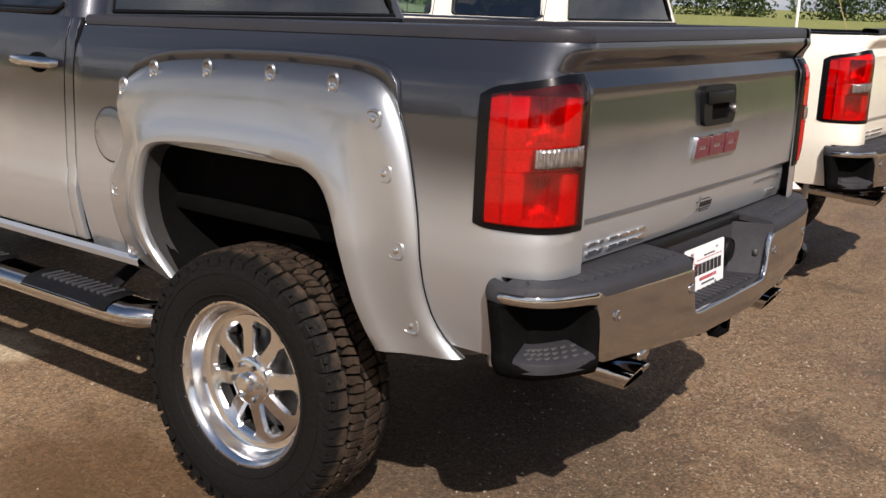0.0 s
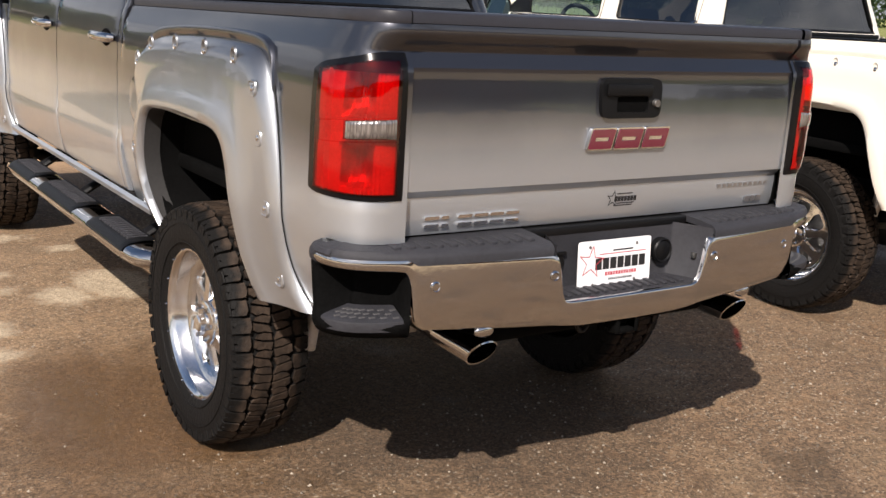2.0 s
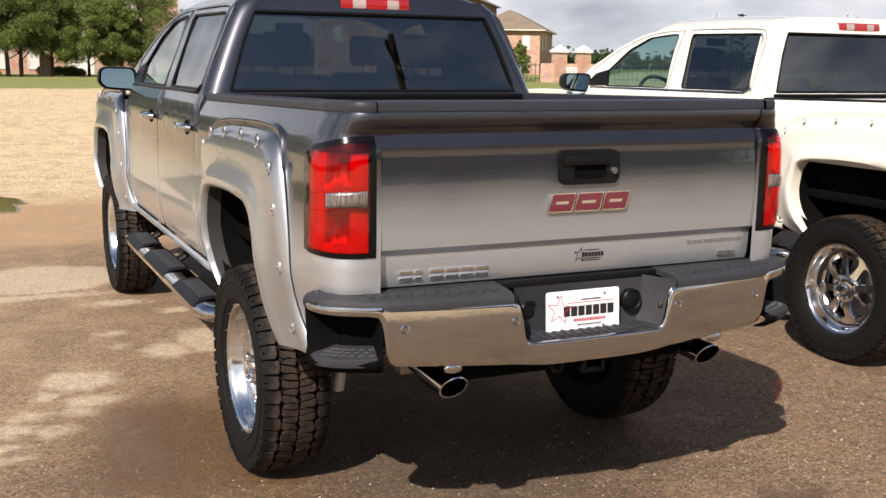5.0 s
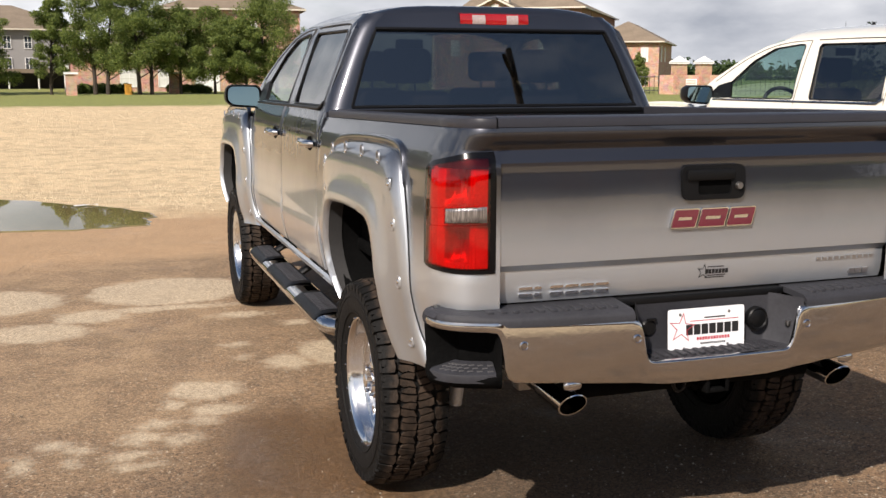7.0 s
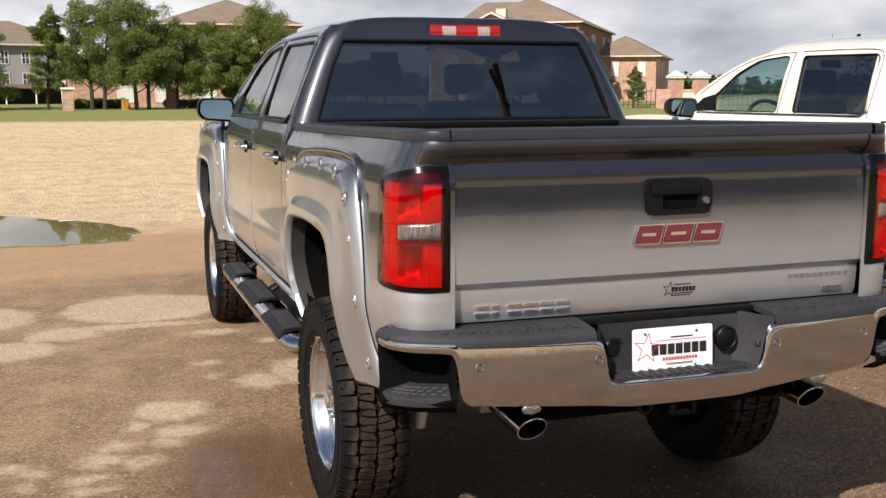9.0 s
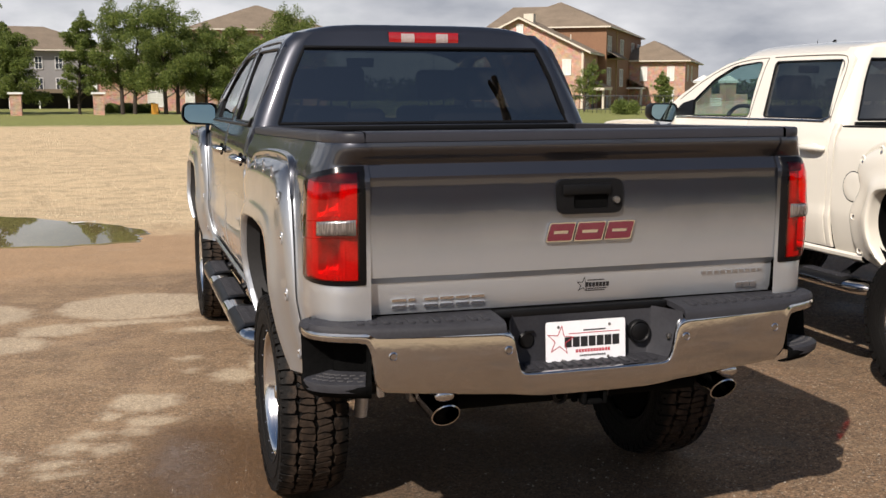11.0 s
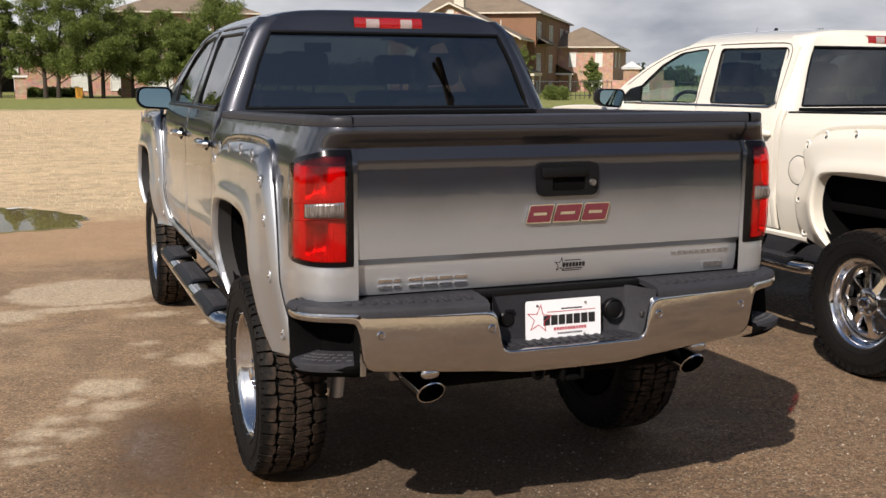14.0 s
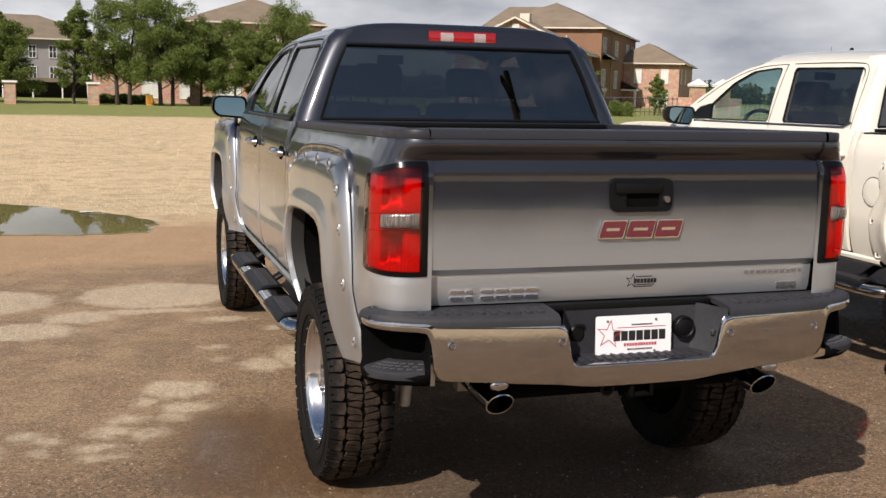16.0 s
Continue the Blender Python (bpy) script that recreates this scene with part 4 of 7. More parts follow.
def wheel(root, s, y, metal):
    """A lug-tread tyre on a deep polished eight-spoke rim."""
    hub = new("wheel", None)
    hub.parent = root
    hub.location, hub.scale = (s * 0.838, y, HUB), (0.87, 1.0, 1.0)
    R, half = 0.432, 0.155
    rnd = random.Random(5)
    bm = bmesh.new()
    tyre_profile = [(0.265, -0.12), (0.272, -0.134), (0.30, -0.150), (0.345, -0.157), (0.385, -0.153), (0.406, -0.142), (0.411, -0.125), (0.413, 0.0)]
    full = tyre_profile + [(r, -a) for r, a in reversed(tyre_profile[:-1])]
    turned(bm, full, 72)

    def lug(poly, r0, r1, tilt=0.0):
        """A tread block: a figure in (angle, across), standing out of the carcass."""
        low = [bm.verts.new((x, r0 * math.cos(a), r0 * math.sin(a))) for a, x in poly]
        cx = sum(x for _, x in poly) / len(poly)
        ca = sum(a for a, _ in poly) / len(poly)
        high = []
        for a, x in poly:
            xx, aa = cx + (x - cx) * 0.955, ca + (a - ca) * 0.955
            r = r1 - 0.018 * max(0, abs(xx) - 0.11) / 0.045
            high.append(bm.verts.new((xx, r * math.cos(aa), r * math.sin(aa))))
        bm.faces.new(high)
        for k in range(len(poly)):
            bm.faces.new((low[k - 1], low[k], high[k], high[k - 1]))

    count = 46
    step = 2 * math.pi / count
    for k in range(count):
        a = k * step
        for side in (-1, 1):
            o = 0.45 * step if side > 0 else 0.0
            long = 0.158 if k % 2 else 0.150
            deep = 0.084 if k % 2 else 0.092
            w = 0.445 * step
            lug([(a + o - w, side * deep), (a + o - w * 0.92, side * long), (a + o - w * 0.15, side * long), (a + o - w * 0.08, side * (long - 0.012)), (a + o + w * 0.12, side * (long - 0.012)), (a + o + w * 0.2, side * long), (a + o + w * 0.92, side * long), (a + o + w, side * (deep + 0.006)), (a + o + w * 0.25, side * (deep - 0.004))], 0.405, R)
            # side biters on the shoulder
            bx = side * 0.150
            lug2 = [(a + o - w * 0.75, 0.380 if k % 2 else 0.388), (a + o + w * 0.75, 0.380 if k % 2 else 0.388), (a + o + w * 0.8, 0.413), (a + o - w * 0.8, 0.413)]
            lo = [bm.verts.new((bx, r * math.cos(q), r * math.sin(q))) for q, r in lug2]
            hi = [bm.verts.new((bx + side * 0.0060, (r - 0.002) * math.cos(q), (r - 0.002) * math.sin(q))) for q, r in lug2]
            bm.faces.new(hi)
            for c in range(4):
                bm.faces.new((lo[c - 1], lo[c], hi[c], hi[c - 1]))
            # two interlocking blocks between the shoulder and the middle
            j = rnd.uniform(-0.05, 0.05) * step
            zig = 0.012 if k % 2 else -0.004
            lug([(a + o + 0.12 * step + j, side * (0.004 + zig)), (a + o + 0.02 * step, side * 0.040), (a + o - 0.10 * step + j, side * 0.076), (a + o + 0.30 * step, side * 0.079), (a + o + 0.46 * step + j, side * 0.062), (a + o + 0.42 * step, side * 0.034), (a + o + 0.56 * step + j, side * (0.006 - zig * 0.3))], 0.406, R + 0.001)
            lug([(a + o - 0.37 * step + j, side * (0.006 - zig * 0.3)), (a + o - 0.49 * step, side * 0.036), (a + o - 0.40 * step + j, side * 0.064), (a + o - 0.22 * step, side * 0.074), (a + o - 0.09 * step, side * 0.042), (a + o + 0.01 * step + j, side * (0.006 + zig * 0.5))], 0.406, R)
    # bead and raised rings on the side wall
    for side in (-1, 1):
        for r in (0.296, 0.362):
            turned(bm, [(r - 0.003, side * 0.145), (r - 0.002, side * 0.1585 if r > 0.33 else side * 0.1525), (r + 0.002, side * 0.1585 if r > 0.33 else side * 0.1525), (r + 0.003, side * 0.145)], 60)
    part("tyre", bm, RUBBER, hub, "dusty black rubber mud-terrain tyre", sharp=30)
    bm = bmesh.new()
    turned(bm, [(0.255, s * -0.13), (0.225, s * -0.06), (0.205, s * -0.01), (0.206, s * 0.030), (0.210, s * 0.046), (0.226, s * 0.050), (0.234, s * 0.054), (0.240, s * 0.064), (0.246, s * 0.100), (0.252, s * 0.118), (0.260, s * 0.1265), (0.263, s * 0.129), (0.277, s * 0.130), (0.281, s * 0.126), (0.281, s * 0.112)], 72)
    part("rim", bm, metal, hub, "polished deep-dish rim", sharp=30)
    # spoke face with eight windows
    def dish(r):
        return 0.050 + 0.032 * (1 - min(1.0, r / 0.212)) ** 1.2

    def on(a, b, back=0.0):
        return Vector((s * (dish(math.hypot(a, b)) - back), a, b))

    gaps, gaps_wide = [], []
    for k in range(8):
        mid = 2 * math.pi * k / 8 + 0.2
        for grow, store in ((0.0, gaps), (0.0095, gaps_wide)):
            shape = [(0.090 - grow, -0.08 - grow * 5), (0.090 - grow, 0.105 + grow * 5), (0.135, 0.220 + grow * 6), (0.168, 0.245 + grow * 5), (0.189 + grow, 0.185), (0.189 + grow, -0.195), (0.170, -0.240 - grow * 3), (0.135, -0.165 - grow * 4)]
            store.append(rounded([(r * math.cos(mid + q), r * math.sin(mid + q)) for r, q in shape], 0.012, 3))
    outer = [(0.212 * math.cos(q), 0.212 * math.sin(q)) for q in spread(0, 2 * math.pi, 64)[:-1]]
    inner = [(0.050 * math.cos(q), 0.050 * math.sin(q)) for q in spread(0, 2 * math.pi, 32)[:-1]]
    bm = plate(bmesh.new(), outer, gaps_wide + [inner], on)
    part("spoke_face", bm, metal, hub, "polished eight-spoke wheel face", away=(0, 0, 0), sharp=60)
    for near, far in zip(gaps, gaps_wide):
        bm = lattice(bmesh.new(), [[on(a, b, back) for a, b in loop + loop[:1]] for loop, back in ((far, 0.0), (near, 0.014), (near, 0.055))])
        part("spoke_window", bm, metal, hub, sharp=25)
    bm = bmesh.new()
    turned(bm, [(0.0, s * 0.116), (0.024, s * 0.115), (0.031, s * 0.110), (0.034, s * 0.085), (0.070, s * 0.083), (0.078, s * 0.078), (0.080, s * 0.05)], 40)
    part("hub_cap", bm, metal, hub, "polished hub cap", sharp=30)
    for k in range(6):
        a = 2 * math.pi * k / 6
        bm = bmesh.new()
        turned(bm, [(0.0, s * 0.104), (0.007, s * 0.102), (0.009, s * 0.096), (0.009, s * 0.07)], 8, centre=(0, 0.060 * math.cos(a), 0.060 * math.sin(a)))
        part("lug_nut", bm, CHROME, hub)
    for k in range(16):
        a = 2 * math.pi * k / 16
        bm = bmesh.new()
        turned(bm, [(0.0, s * 0.138), (0.003, s * 0.137), (0.0045, s * 0.131)], 8, centre=(0, 0.2695 * math.cos(a), 0.2695 * math.sin(a)))
        part("rim_rivet", bm, CHROME, hub)
    bm = bmesh.new()
    turned(bm, [(0.0, s * -0.02), (0.17, s * -0.02), (0.17, s * -0.04), (0.0, s * -0.04)], 40)
    part("brake_disc", bm, STEEL, hub)
    bm = bmesh.new()
    turned(bm, [(0.0, s * -0.10), (0.25, s * -0.10), (0.25, s * -0.12), (0.0, s * -0.12)], 40)
    part("brake_shield", bm, LINER, hub)


def tailgate(root, paint):
    xs = [-0.779, -0.774] + spread(-0.765, 0.765, 24) + [0.774, 0.779]
    zs = [z for z, _ in GATE]
    fine_zs = sorted(set(zs + [1.03, 1.095, 1.457, 1.505]))
    rows = [[Vector((x, curve_at(GATE, z) + 0.010 * (x / 0.775) ** 2, z)) for x in xs] for z in fine_zs]
    bm = rim(lattice(bmesh.new(), rows), (0, 0.03, 0), 0.003)
    gate = part("tailgate", bm, paint, root)
    bm = bmesh.new()
    prof = [(-0.040, 1.551), (-0.045, 1.555), (-0.045, 1.575), (-0.041, 1.583), (-0.032, 1.586), (0.03, 1.588), (0.042, 1.583), (0.045, 1.53)]
    lattice(bm, [[Vector((x, y + 0.010 * (x / 0.775) ** 2, z)) for x in xs] for y, z in prof])
    part("gate_cap", bm, TRIM if paint is PAINT_WHITE else CAP, gate, "cap along the tailgate top")
    # black bead added so that the gap beside the gate reads dark
    for e in (-1, 1):
        way = [Vector((e * 0.7785, curve_at(GATE, z) + 0.0145, z)) for z in fine_zs[1:]]
        part("gate_gap_bead", tube(bmesh.new(), way, 0.0062, 8), LINER, gate, "black bead added to darken the gap beside the gate")
    bm = bmesh.new()
    box(bm, -0.765, 0.765, 0.02, 0.05, 0.99, 1.55, 0.005)
    part("inner_panel", bm, LINER, gate)

    def surf(x, z, out):
        return Vector((x, curve_at(GATE, z) + 0.010 * (x / 0.775) ** 2 - out, z))

    # latch handle
    bezel = rounded([(-0.113, 1.300), (0.128, 1.300), (0.132, 1.418), (-0.117, 1.418)], 0.03)
    recess = rounded([(-0.055, 1.318), (0.075, 1.318), (0.075, 1.366), (-0.055, 1.366)], 0.012)
    bm = plate(bmesh.new(), bezel, [recess], lambda a, b: surf(a, b, 0.014), lambda a, b: surf(a, b, -0.006))
    handle = part("latch_handle", bm, TRIM, gate, "black plastic latch handle")
    bm = bmesh.new()
    box(bm, -0.062, 0.082, -0.0435, -0.0415, 1.312, 1.370)
    part("recess", bm, LINER, handle)
    bm = bmesh.new()
    box(bm, -0.100, 0.082, -0.062, -0.05, 1.366, 1.404, 0.006)
    part("pull", bm, TRIM, handle, "black pull lever")
    bm = bmesh.new()
    turned(bm, [(0.0, -0.064), (0.011, -0.064), (0.013, -0.060), (0.013, -0.05)], 16, "y", centre=(0.103, 0, 1.345))
    part("key_lock", bm, STEEL, handle)

    # badges as plain slabs
    def slab(name, figure, mat, parent, thick, label="", raise_=0.0):
        bm = plate(bmesh.new(), figure, [], lambda a, b: surf(a, b, thick + raise_), lambda a, b: surf(a, b, raise_ - 0.002))
        return part(name, bm, mat, parent, label, sharp=20)

    def pierced(name, figure, holes, mat, parent, thick, label=""):
        bm = plate(bmesh.new(), figure, holes, lambda a, b: surf(a, b, thick), lambda a, b: surf(a, b, -0.002))
        return part(name, bm, mat, parent, label, sharp=20)

    slots = ((0.22, 0.78, 0.42, 0.58),)
    for x0, x1, lean in ((-0.150, -0.052, 0.008), (-0.046, 0.062, 0.008), (0.068, 0.172, 0.008)):
        def corners(u0, u1, v0, v1, inset):
            at = lambda u, v: (x0 + (x1 - x0) * u + lean * (2 * v - 1), 1.205 + 0.067 * v)
            (a, b), (c, d), (e, f), (g, h) = at(u0, v0), at(u1, v0), at(u1, v1), at(u0, v1)
            return [(a + inset, b + inset), (c - inset, d + inset), (e - inset, f - inset), (g + inset, h - inset)]
        outer = corners(0, 1, 0, 1, 0.0)
        back = pierced("badge_slab", rounded(outer, 0.007, 2), [], CHROME, gate, 0.012, "chrome-edged red badge slab")
        pierced("enamel", rounded(corners(0, 1, 0, 1, 0.0045), 0.005, 2), [corners(*q, 0.0) for q in slots], RED, back, 0.0145, "dark red enamel face")
    for k in range(6):
        x0 = -0.690 + k * 0.0555
        wide = 0.047 if k != 1 else 0.024
        for z in (0.9985, 1.0215):
            slab("badge_letter_bar", rounded([(x0, z), (x0 + wide, z), (x0 + wide + 0.002, z + 0.0095), (x0 + 0.002, z + 0.0095)], 0.003, 2), ALLOY, gate, 0.006, "chrome badge bar")
    for k in range(3):
        x0 = 0.625 + k * 0.030
        slab("badge_letter_bar", rounded([(x0, 0.998), (x0 + 0.026, 0.998), (x0 + 0.026, 1.016), (x0, 1.016)], 0.003, 2), SATIN, gate, 0.006, "small chrome badge bar")
    for k in range(10):
        x0 = 0.475 + k * 0.0265
        slab("badge_letter_bar", [(x0, 1.055), (x0 + 0.019, 1.055), (x0 + 0.019, 1.066), (x0, 1.066)], SATIN, gate, 0.004, "tiny chrome badge bar")
    # dealer sticker: a star outline and bars
    star(lambda a, b: surf(a, b, 0.0016), gate, 0.005, 1.043, 0.030, 0.0035, BLACK, "sticker_star")
    for k in range(7):
        x0 = 0.012 + k * 0.0135
        slab("sticker_bar", [(x0, 1.034), (x0 + 0.0105, 1.034), (x0 + 0.0105, 1.050), (x0, 1.050)], BLACK, gate, 0.0016)
    for z, a, b in ((1.0265, 0.022, 0.095), (1.0195, 0.012, 0.088), (1.057, 0.02, 0.085)):
        slab("sticker_bar", [(a, z), (b, z), (b, z + 0.0032), (a, z + 0.0032)], BLACK, gate, 0.0016)
    return gate


def star(place, parent, x, z, r, wide, mat, name):
    """A five-pointed star's outline as a thin band."""
    def ring(k):
        return [(x + rr * k * math.sin(a), z + rr * k * math.cos(a)) for a, rr in ((math.pi * q / 5 + 0.12, r if q % 2 == 0 else r * 0.40) for q in range(10))]
    bm = plate(bmesh.new(), ring(1.0), [ring(1.0 - 2.2 * wide / r)], place)
    return part(name, bm, mat, parent)


def bumper(root):
    """The rear step bumper: chrome face, grey step pads, corner steps, plate recess."""
    def plan(s):
        a, g = abs(s), 1 if s >= 0 else -1
        if a < 0.80:
            return Vector((s, -0.158 + 0.052 * (a / 0.8) ** 2.4))
        t = min(1.0, (a - 0.80) / 0.36)
        p0, p1, p2, p3 = Vector((0.80, -0.106)), Vector((0.93, -0.060)), Vector((0.985, -0.03)), Vector((0.982, 0.085))
        p = p0 * (1 - t) ** 3 + p1 * 3 * t * (1 - t) ** 2 + p2 * 3 * t * t * (1 - t) + p3 * t ** 3
        return Vector((g * p.x, p.y))

    def face(s, z, out=0.0):
        p = plan(s)
        q, r = plan(s + 0.01), plan(s - 0.01)
        way = (q - r).normalized()
        p = p + Vector((way.y, -way.x)) * out
        lean = 0.10 * max(0, 0.80 - z)
        return Vector((p.x, p.y + lean, z))

    holder = new("rear_bumper", None)
    holder.parent = root
    low_edge = [(0.0, 0.692), (0.20, 0.694), (0.30, 0.705), (0.745, 0.738), (0.772, 0.765), (0.788, 0.880), (0.800, 0.906), (0.83, 0.910), (1.140, 0.914), (1.152, 0.922)]
    high_edge = [(0.0, 0.780), (0.255, 0.780), (0.275, 0.786), (0.287, 0.805), (0.306, 0.905), (0.318, 0.926), (0.345, 0.935), (0.80, 0.944), (1.140, 0.944), (1.152, 0.936)]
    half = spread(0.0, 0.25, 8) + [0.258, 0.265, 0.272, 0.278, 0.284, 0.290, 0.298, 0.304, 0.309, 0.315, 0.322, 0.332, 0.345] + spread(0.38, 0.74, 10) + [0.755, 0.766, 0.773, 0.780, 0.786, 0.791, 0.796, 0.802, 0.812, 0.83] + spread(0.86, 1.135, 13) + [1.145, 1.152]
    cols = [-a for a in reversed(half[1:])] + half
    shape = [(0.0, -0.016), (0.012, -0.006), (0.04, -0.001), (0.10, 0.0), (0.3, 0.002), (0.5, 0.003), (0.7, 0.002), (0.90, 0.0), (0.96, -0.001), (0.988, -0.006), (1.0, -0.016)]
    rows = [[face(c, curve_at(low_edge, abs(c)) + (curve_at(high_edge, abs(c)) - curve_at(low_edge, abs(c))) * f, o) for c in cols] for f, o in shape]
    part("chrome_face", lattice(bmesh.new(), rows), CHROME, holder, "chrome bumper face", sharp=70)
    # parking sensors
    for sx in (-0.716, -0.327, 0.338, 0.722):
        c = face(sx, 0.864)
        bm = bmesh.new()
        turned(bm, [(0.0, -0.004), (0.0085, -0.004), (0.0095, -0.002), (0.0125, -0.006), (0.0160, -0.004), (0.0165, 0.006)], 20, "y", centre=c)
        part("parking_sensor", bm, CHROME, holder, "round chrome parking sensor")
    # step pads on top
    for s in (-1, 1):
        bm = bmesh.new()
        rows = []
        for k, sx in enumerate(spread(0.335, 1.14, 28)):
            p = plan(sx)
            inner = Vector((min(p.x, 0.93) if p.y < 0 else 0.90, 0.03 if p.x < 0.9 else max(p.y, 0.03)))
            row = [(p + (inner - p) * f, h) for f, h in ((0.0, 0.944), (0.03, 0.953), (0.12, 0.962), (0.5, 0.968), (0.9, 0.972), (1.0, 0.965))]
            rows.append([Vector((s * q.x, q.y, h)) for q, h in row])
        lattice(bm, rows)
        rim(bm, (0, 0, -0.02), 0)
        pad = part("step_pad", bm, PAD, holder, "grey textured step pad")
        for k in range(11):
            x = 0.38 + k * 0.042
            bm = bmesh.new()
            box(bm, min(s * x, s * (x + 0.022)), max(s * x, s * (x + 0.022)), plan(x).y + 0.034, plan(x).y + 0.105, 0.955, 0.9715, 0.003)
            part("tread_ridge", bm, PAD, pad)
        # corner moulding: one rolled skin with a hollow for the foot
        def skin(sx, out, z):
            q = plan(min(sx, 1.16))
            w = (plan(min(sx, 1.16)) - plan(min(sx, 1.16) - 0.01)).normalized()
            q = q + Vector((w.y, -w.x)) * out
            return Vector((s * q.x, q.y, z))
        cols2 = [0.786, 0.792, 0.80, 0.81, 0.825] + spread(0.85, 1.07, 12) + [1.09, 1.105, 1.12, 1.135, 1.15, 1.16]
        prof2 = [(-0.004, 0.0, 0.914), (0.0, -0.006, 0.910), (0.0, -0.05, 0.902), (0.0, -0.10, 0.885), (0.0, -0.105, 0.840), (0.0, -0.100, 0.789), (0.002, -0.06, 0.780), (0.004, 0.004, 0.775), (0.006, 0.016, 0.768), (0.006, 0.019, 0.757), (0.004, 0.012, 0.742), (-0.004, -0.004, 0.726), (-0.05, -0.06, 0.716)]
        rows = []
        for flat_out, deep_out, z in prof2:
            row = []
            for sx in cols2:
                g = min(1.0, max(0.0, (sx - 0.788) / 0.03)) * min(1.0, max(0.0, (1.150 - sx) / 0.055))
                g = g * g * (3 - 2 * g)
                row.append(skin(0.786 + (sx - 0.786) * (1 - 0.10 * (0.914 - z) / 0.2), flat_out + (deep_out - flat_out) * g, z))
            end = row[-1]
            row += [end + Vector((-s * dx, dy, 0)) for dx, dy in ((0.003, 0.018), (0.014, 0.034), (0.035, 0.042), (0.09, 0.044))]
            rows.append(row)
        step = part("corner_step", lattice(bmesh.new(), rows), LINER, holder, "black plastic corner step", sharp=50)
        bm = bmesh.new()
        rows = []
        for sx in spread(0.805, 1.085, 16):
            g = math.sin(math.pi * (sx - 0.79) / 0.31) ** 0.5
            rows.append([skin(sx, o, z) for o, z in ((-0.092, 0.792), (-0.05, 0.7865), (0.0 + 0.02 * g - 0.01, 0.7810), (0.010 + 0.020 * g - 0.008, 0.776), (0.012 + 0.020 * g - 0.008, 0.767), (0.004 + 0.016 * g, 0.748), (-0.02, 0.735))])
        lattice(bm, rows)
        tread = part("step_tread", bm, PAD, step, "dimpled step tread")
        for i in range(7):
            for j in range(3):
                f = 0.82 + i * 0.034 + (j % 2) * 0.017
                q = skin(f, -0.058 + 0.026 * j, 0)
                bm = bmesh.new()
                box(bm, q.x - 0.010, q.x + 0.010, q.y - 0.005, q.y + 0.005, 0.777, 0.7898 - 0.0026 * j, 0.002, 1)
                part("tread_dimple", bm, DIMPLE, tread)
        # rolled end of the pad over the corner
        bm = bmesh.new()
        rows = []
        for out, z in ((-0.004, 0.912), (0.004, 0.918), (0.007, 0.932), (0.005, 0.946), (-0.004, 0.957), (-0.03, 0.964)):
            row = [skin(sx, out if z > 0.944 else min(out, -0.003 if sx < 1.15 else out), z) for sx in (1.06, 1.08, 1.10, 1.12, 1.14, 1.16)]
            end = row[-1]
            rows.append(row + [end + Vector((-s * dx, dy, 0)) for dx, dy in ((0.003, 0.018), (0.014, 0.034), (0.035, 0.042), (0.09, 0.044))])
        part("corner_roll", lattice(bm, rows), PAD, step)
    # recess for the number plate
    bm = bmesh.new()
    rows = []
    for x, deep in ((-0.325, 0.0), (-0.318, 0.02), (-0.272, 0.118), (-0.262, 0.124), (0.262, 0.124), (0.272, 0.118), (0.318, 0.02), (0.325, 0.0)):
        p = -0.150
        rows.append([Vector((x, p + deep, 0.955)), Vector((x, p + deep, 0.90)), Vector((x * 0.97, p + deep, 0.83)), Vector((x * 0.93, p + deep - (0.004 if deep > 0.1 else 0), 0.786)), Vector((x * 0.90, -0.150, 0.778))])
    lattice(bm, rows)
    recess = part("plate_recess", bm, PAD, holder, "grey plastic recess round the plate")
    bm = bmesh.new()
    box(bm, -0.33, 0.33, -0.028, 0.03, 0.945, 0.972, 0.006)
    part("top_bridge", bm, TRIM, holder)
    for k in range(14):
        x = -0.24 + k * 0.036
        bm = bmesh.new()
        box(bm, x, x + 0.018, -0.122, -0.06, 0.780, 0.7885, 0.002, 1)
        part("tread_ridge", bm, PAD, recess)
    bm = bmesh.new()
    turned(bm, [(0.0, -0.052), (0.026, -0.052), (0.032, -0.048), (0.037, -0.052), (0.041, -0.047), (0.041, -0.02)], 24, "y", centre=(0.213, 0, 0.868))
    part("trailer_socket", bm, TRIM, holder, "round black trailer socket")
    bm = bmesh.new()
    turned(bm, [(0.0, -0.034), (0.024, -0.034), (0.030, -0.028), (0.030, -0.02)], 20, "y", centre=(-0.215, 0, 0.862))
    box(bm, -0.222, -0.190, -0.040, -0.03, 0.888, 0.896)
    part("socket_plug", bm, TRIM, holder)
    bm = bmesh.new()
    box(bm, 0.288, 0.302, -0.115, -0.100, 0.85, 0.868, 0.002)
    part("lamp_clip", bm, STEEL, holder)
    return holder


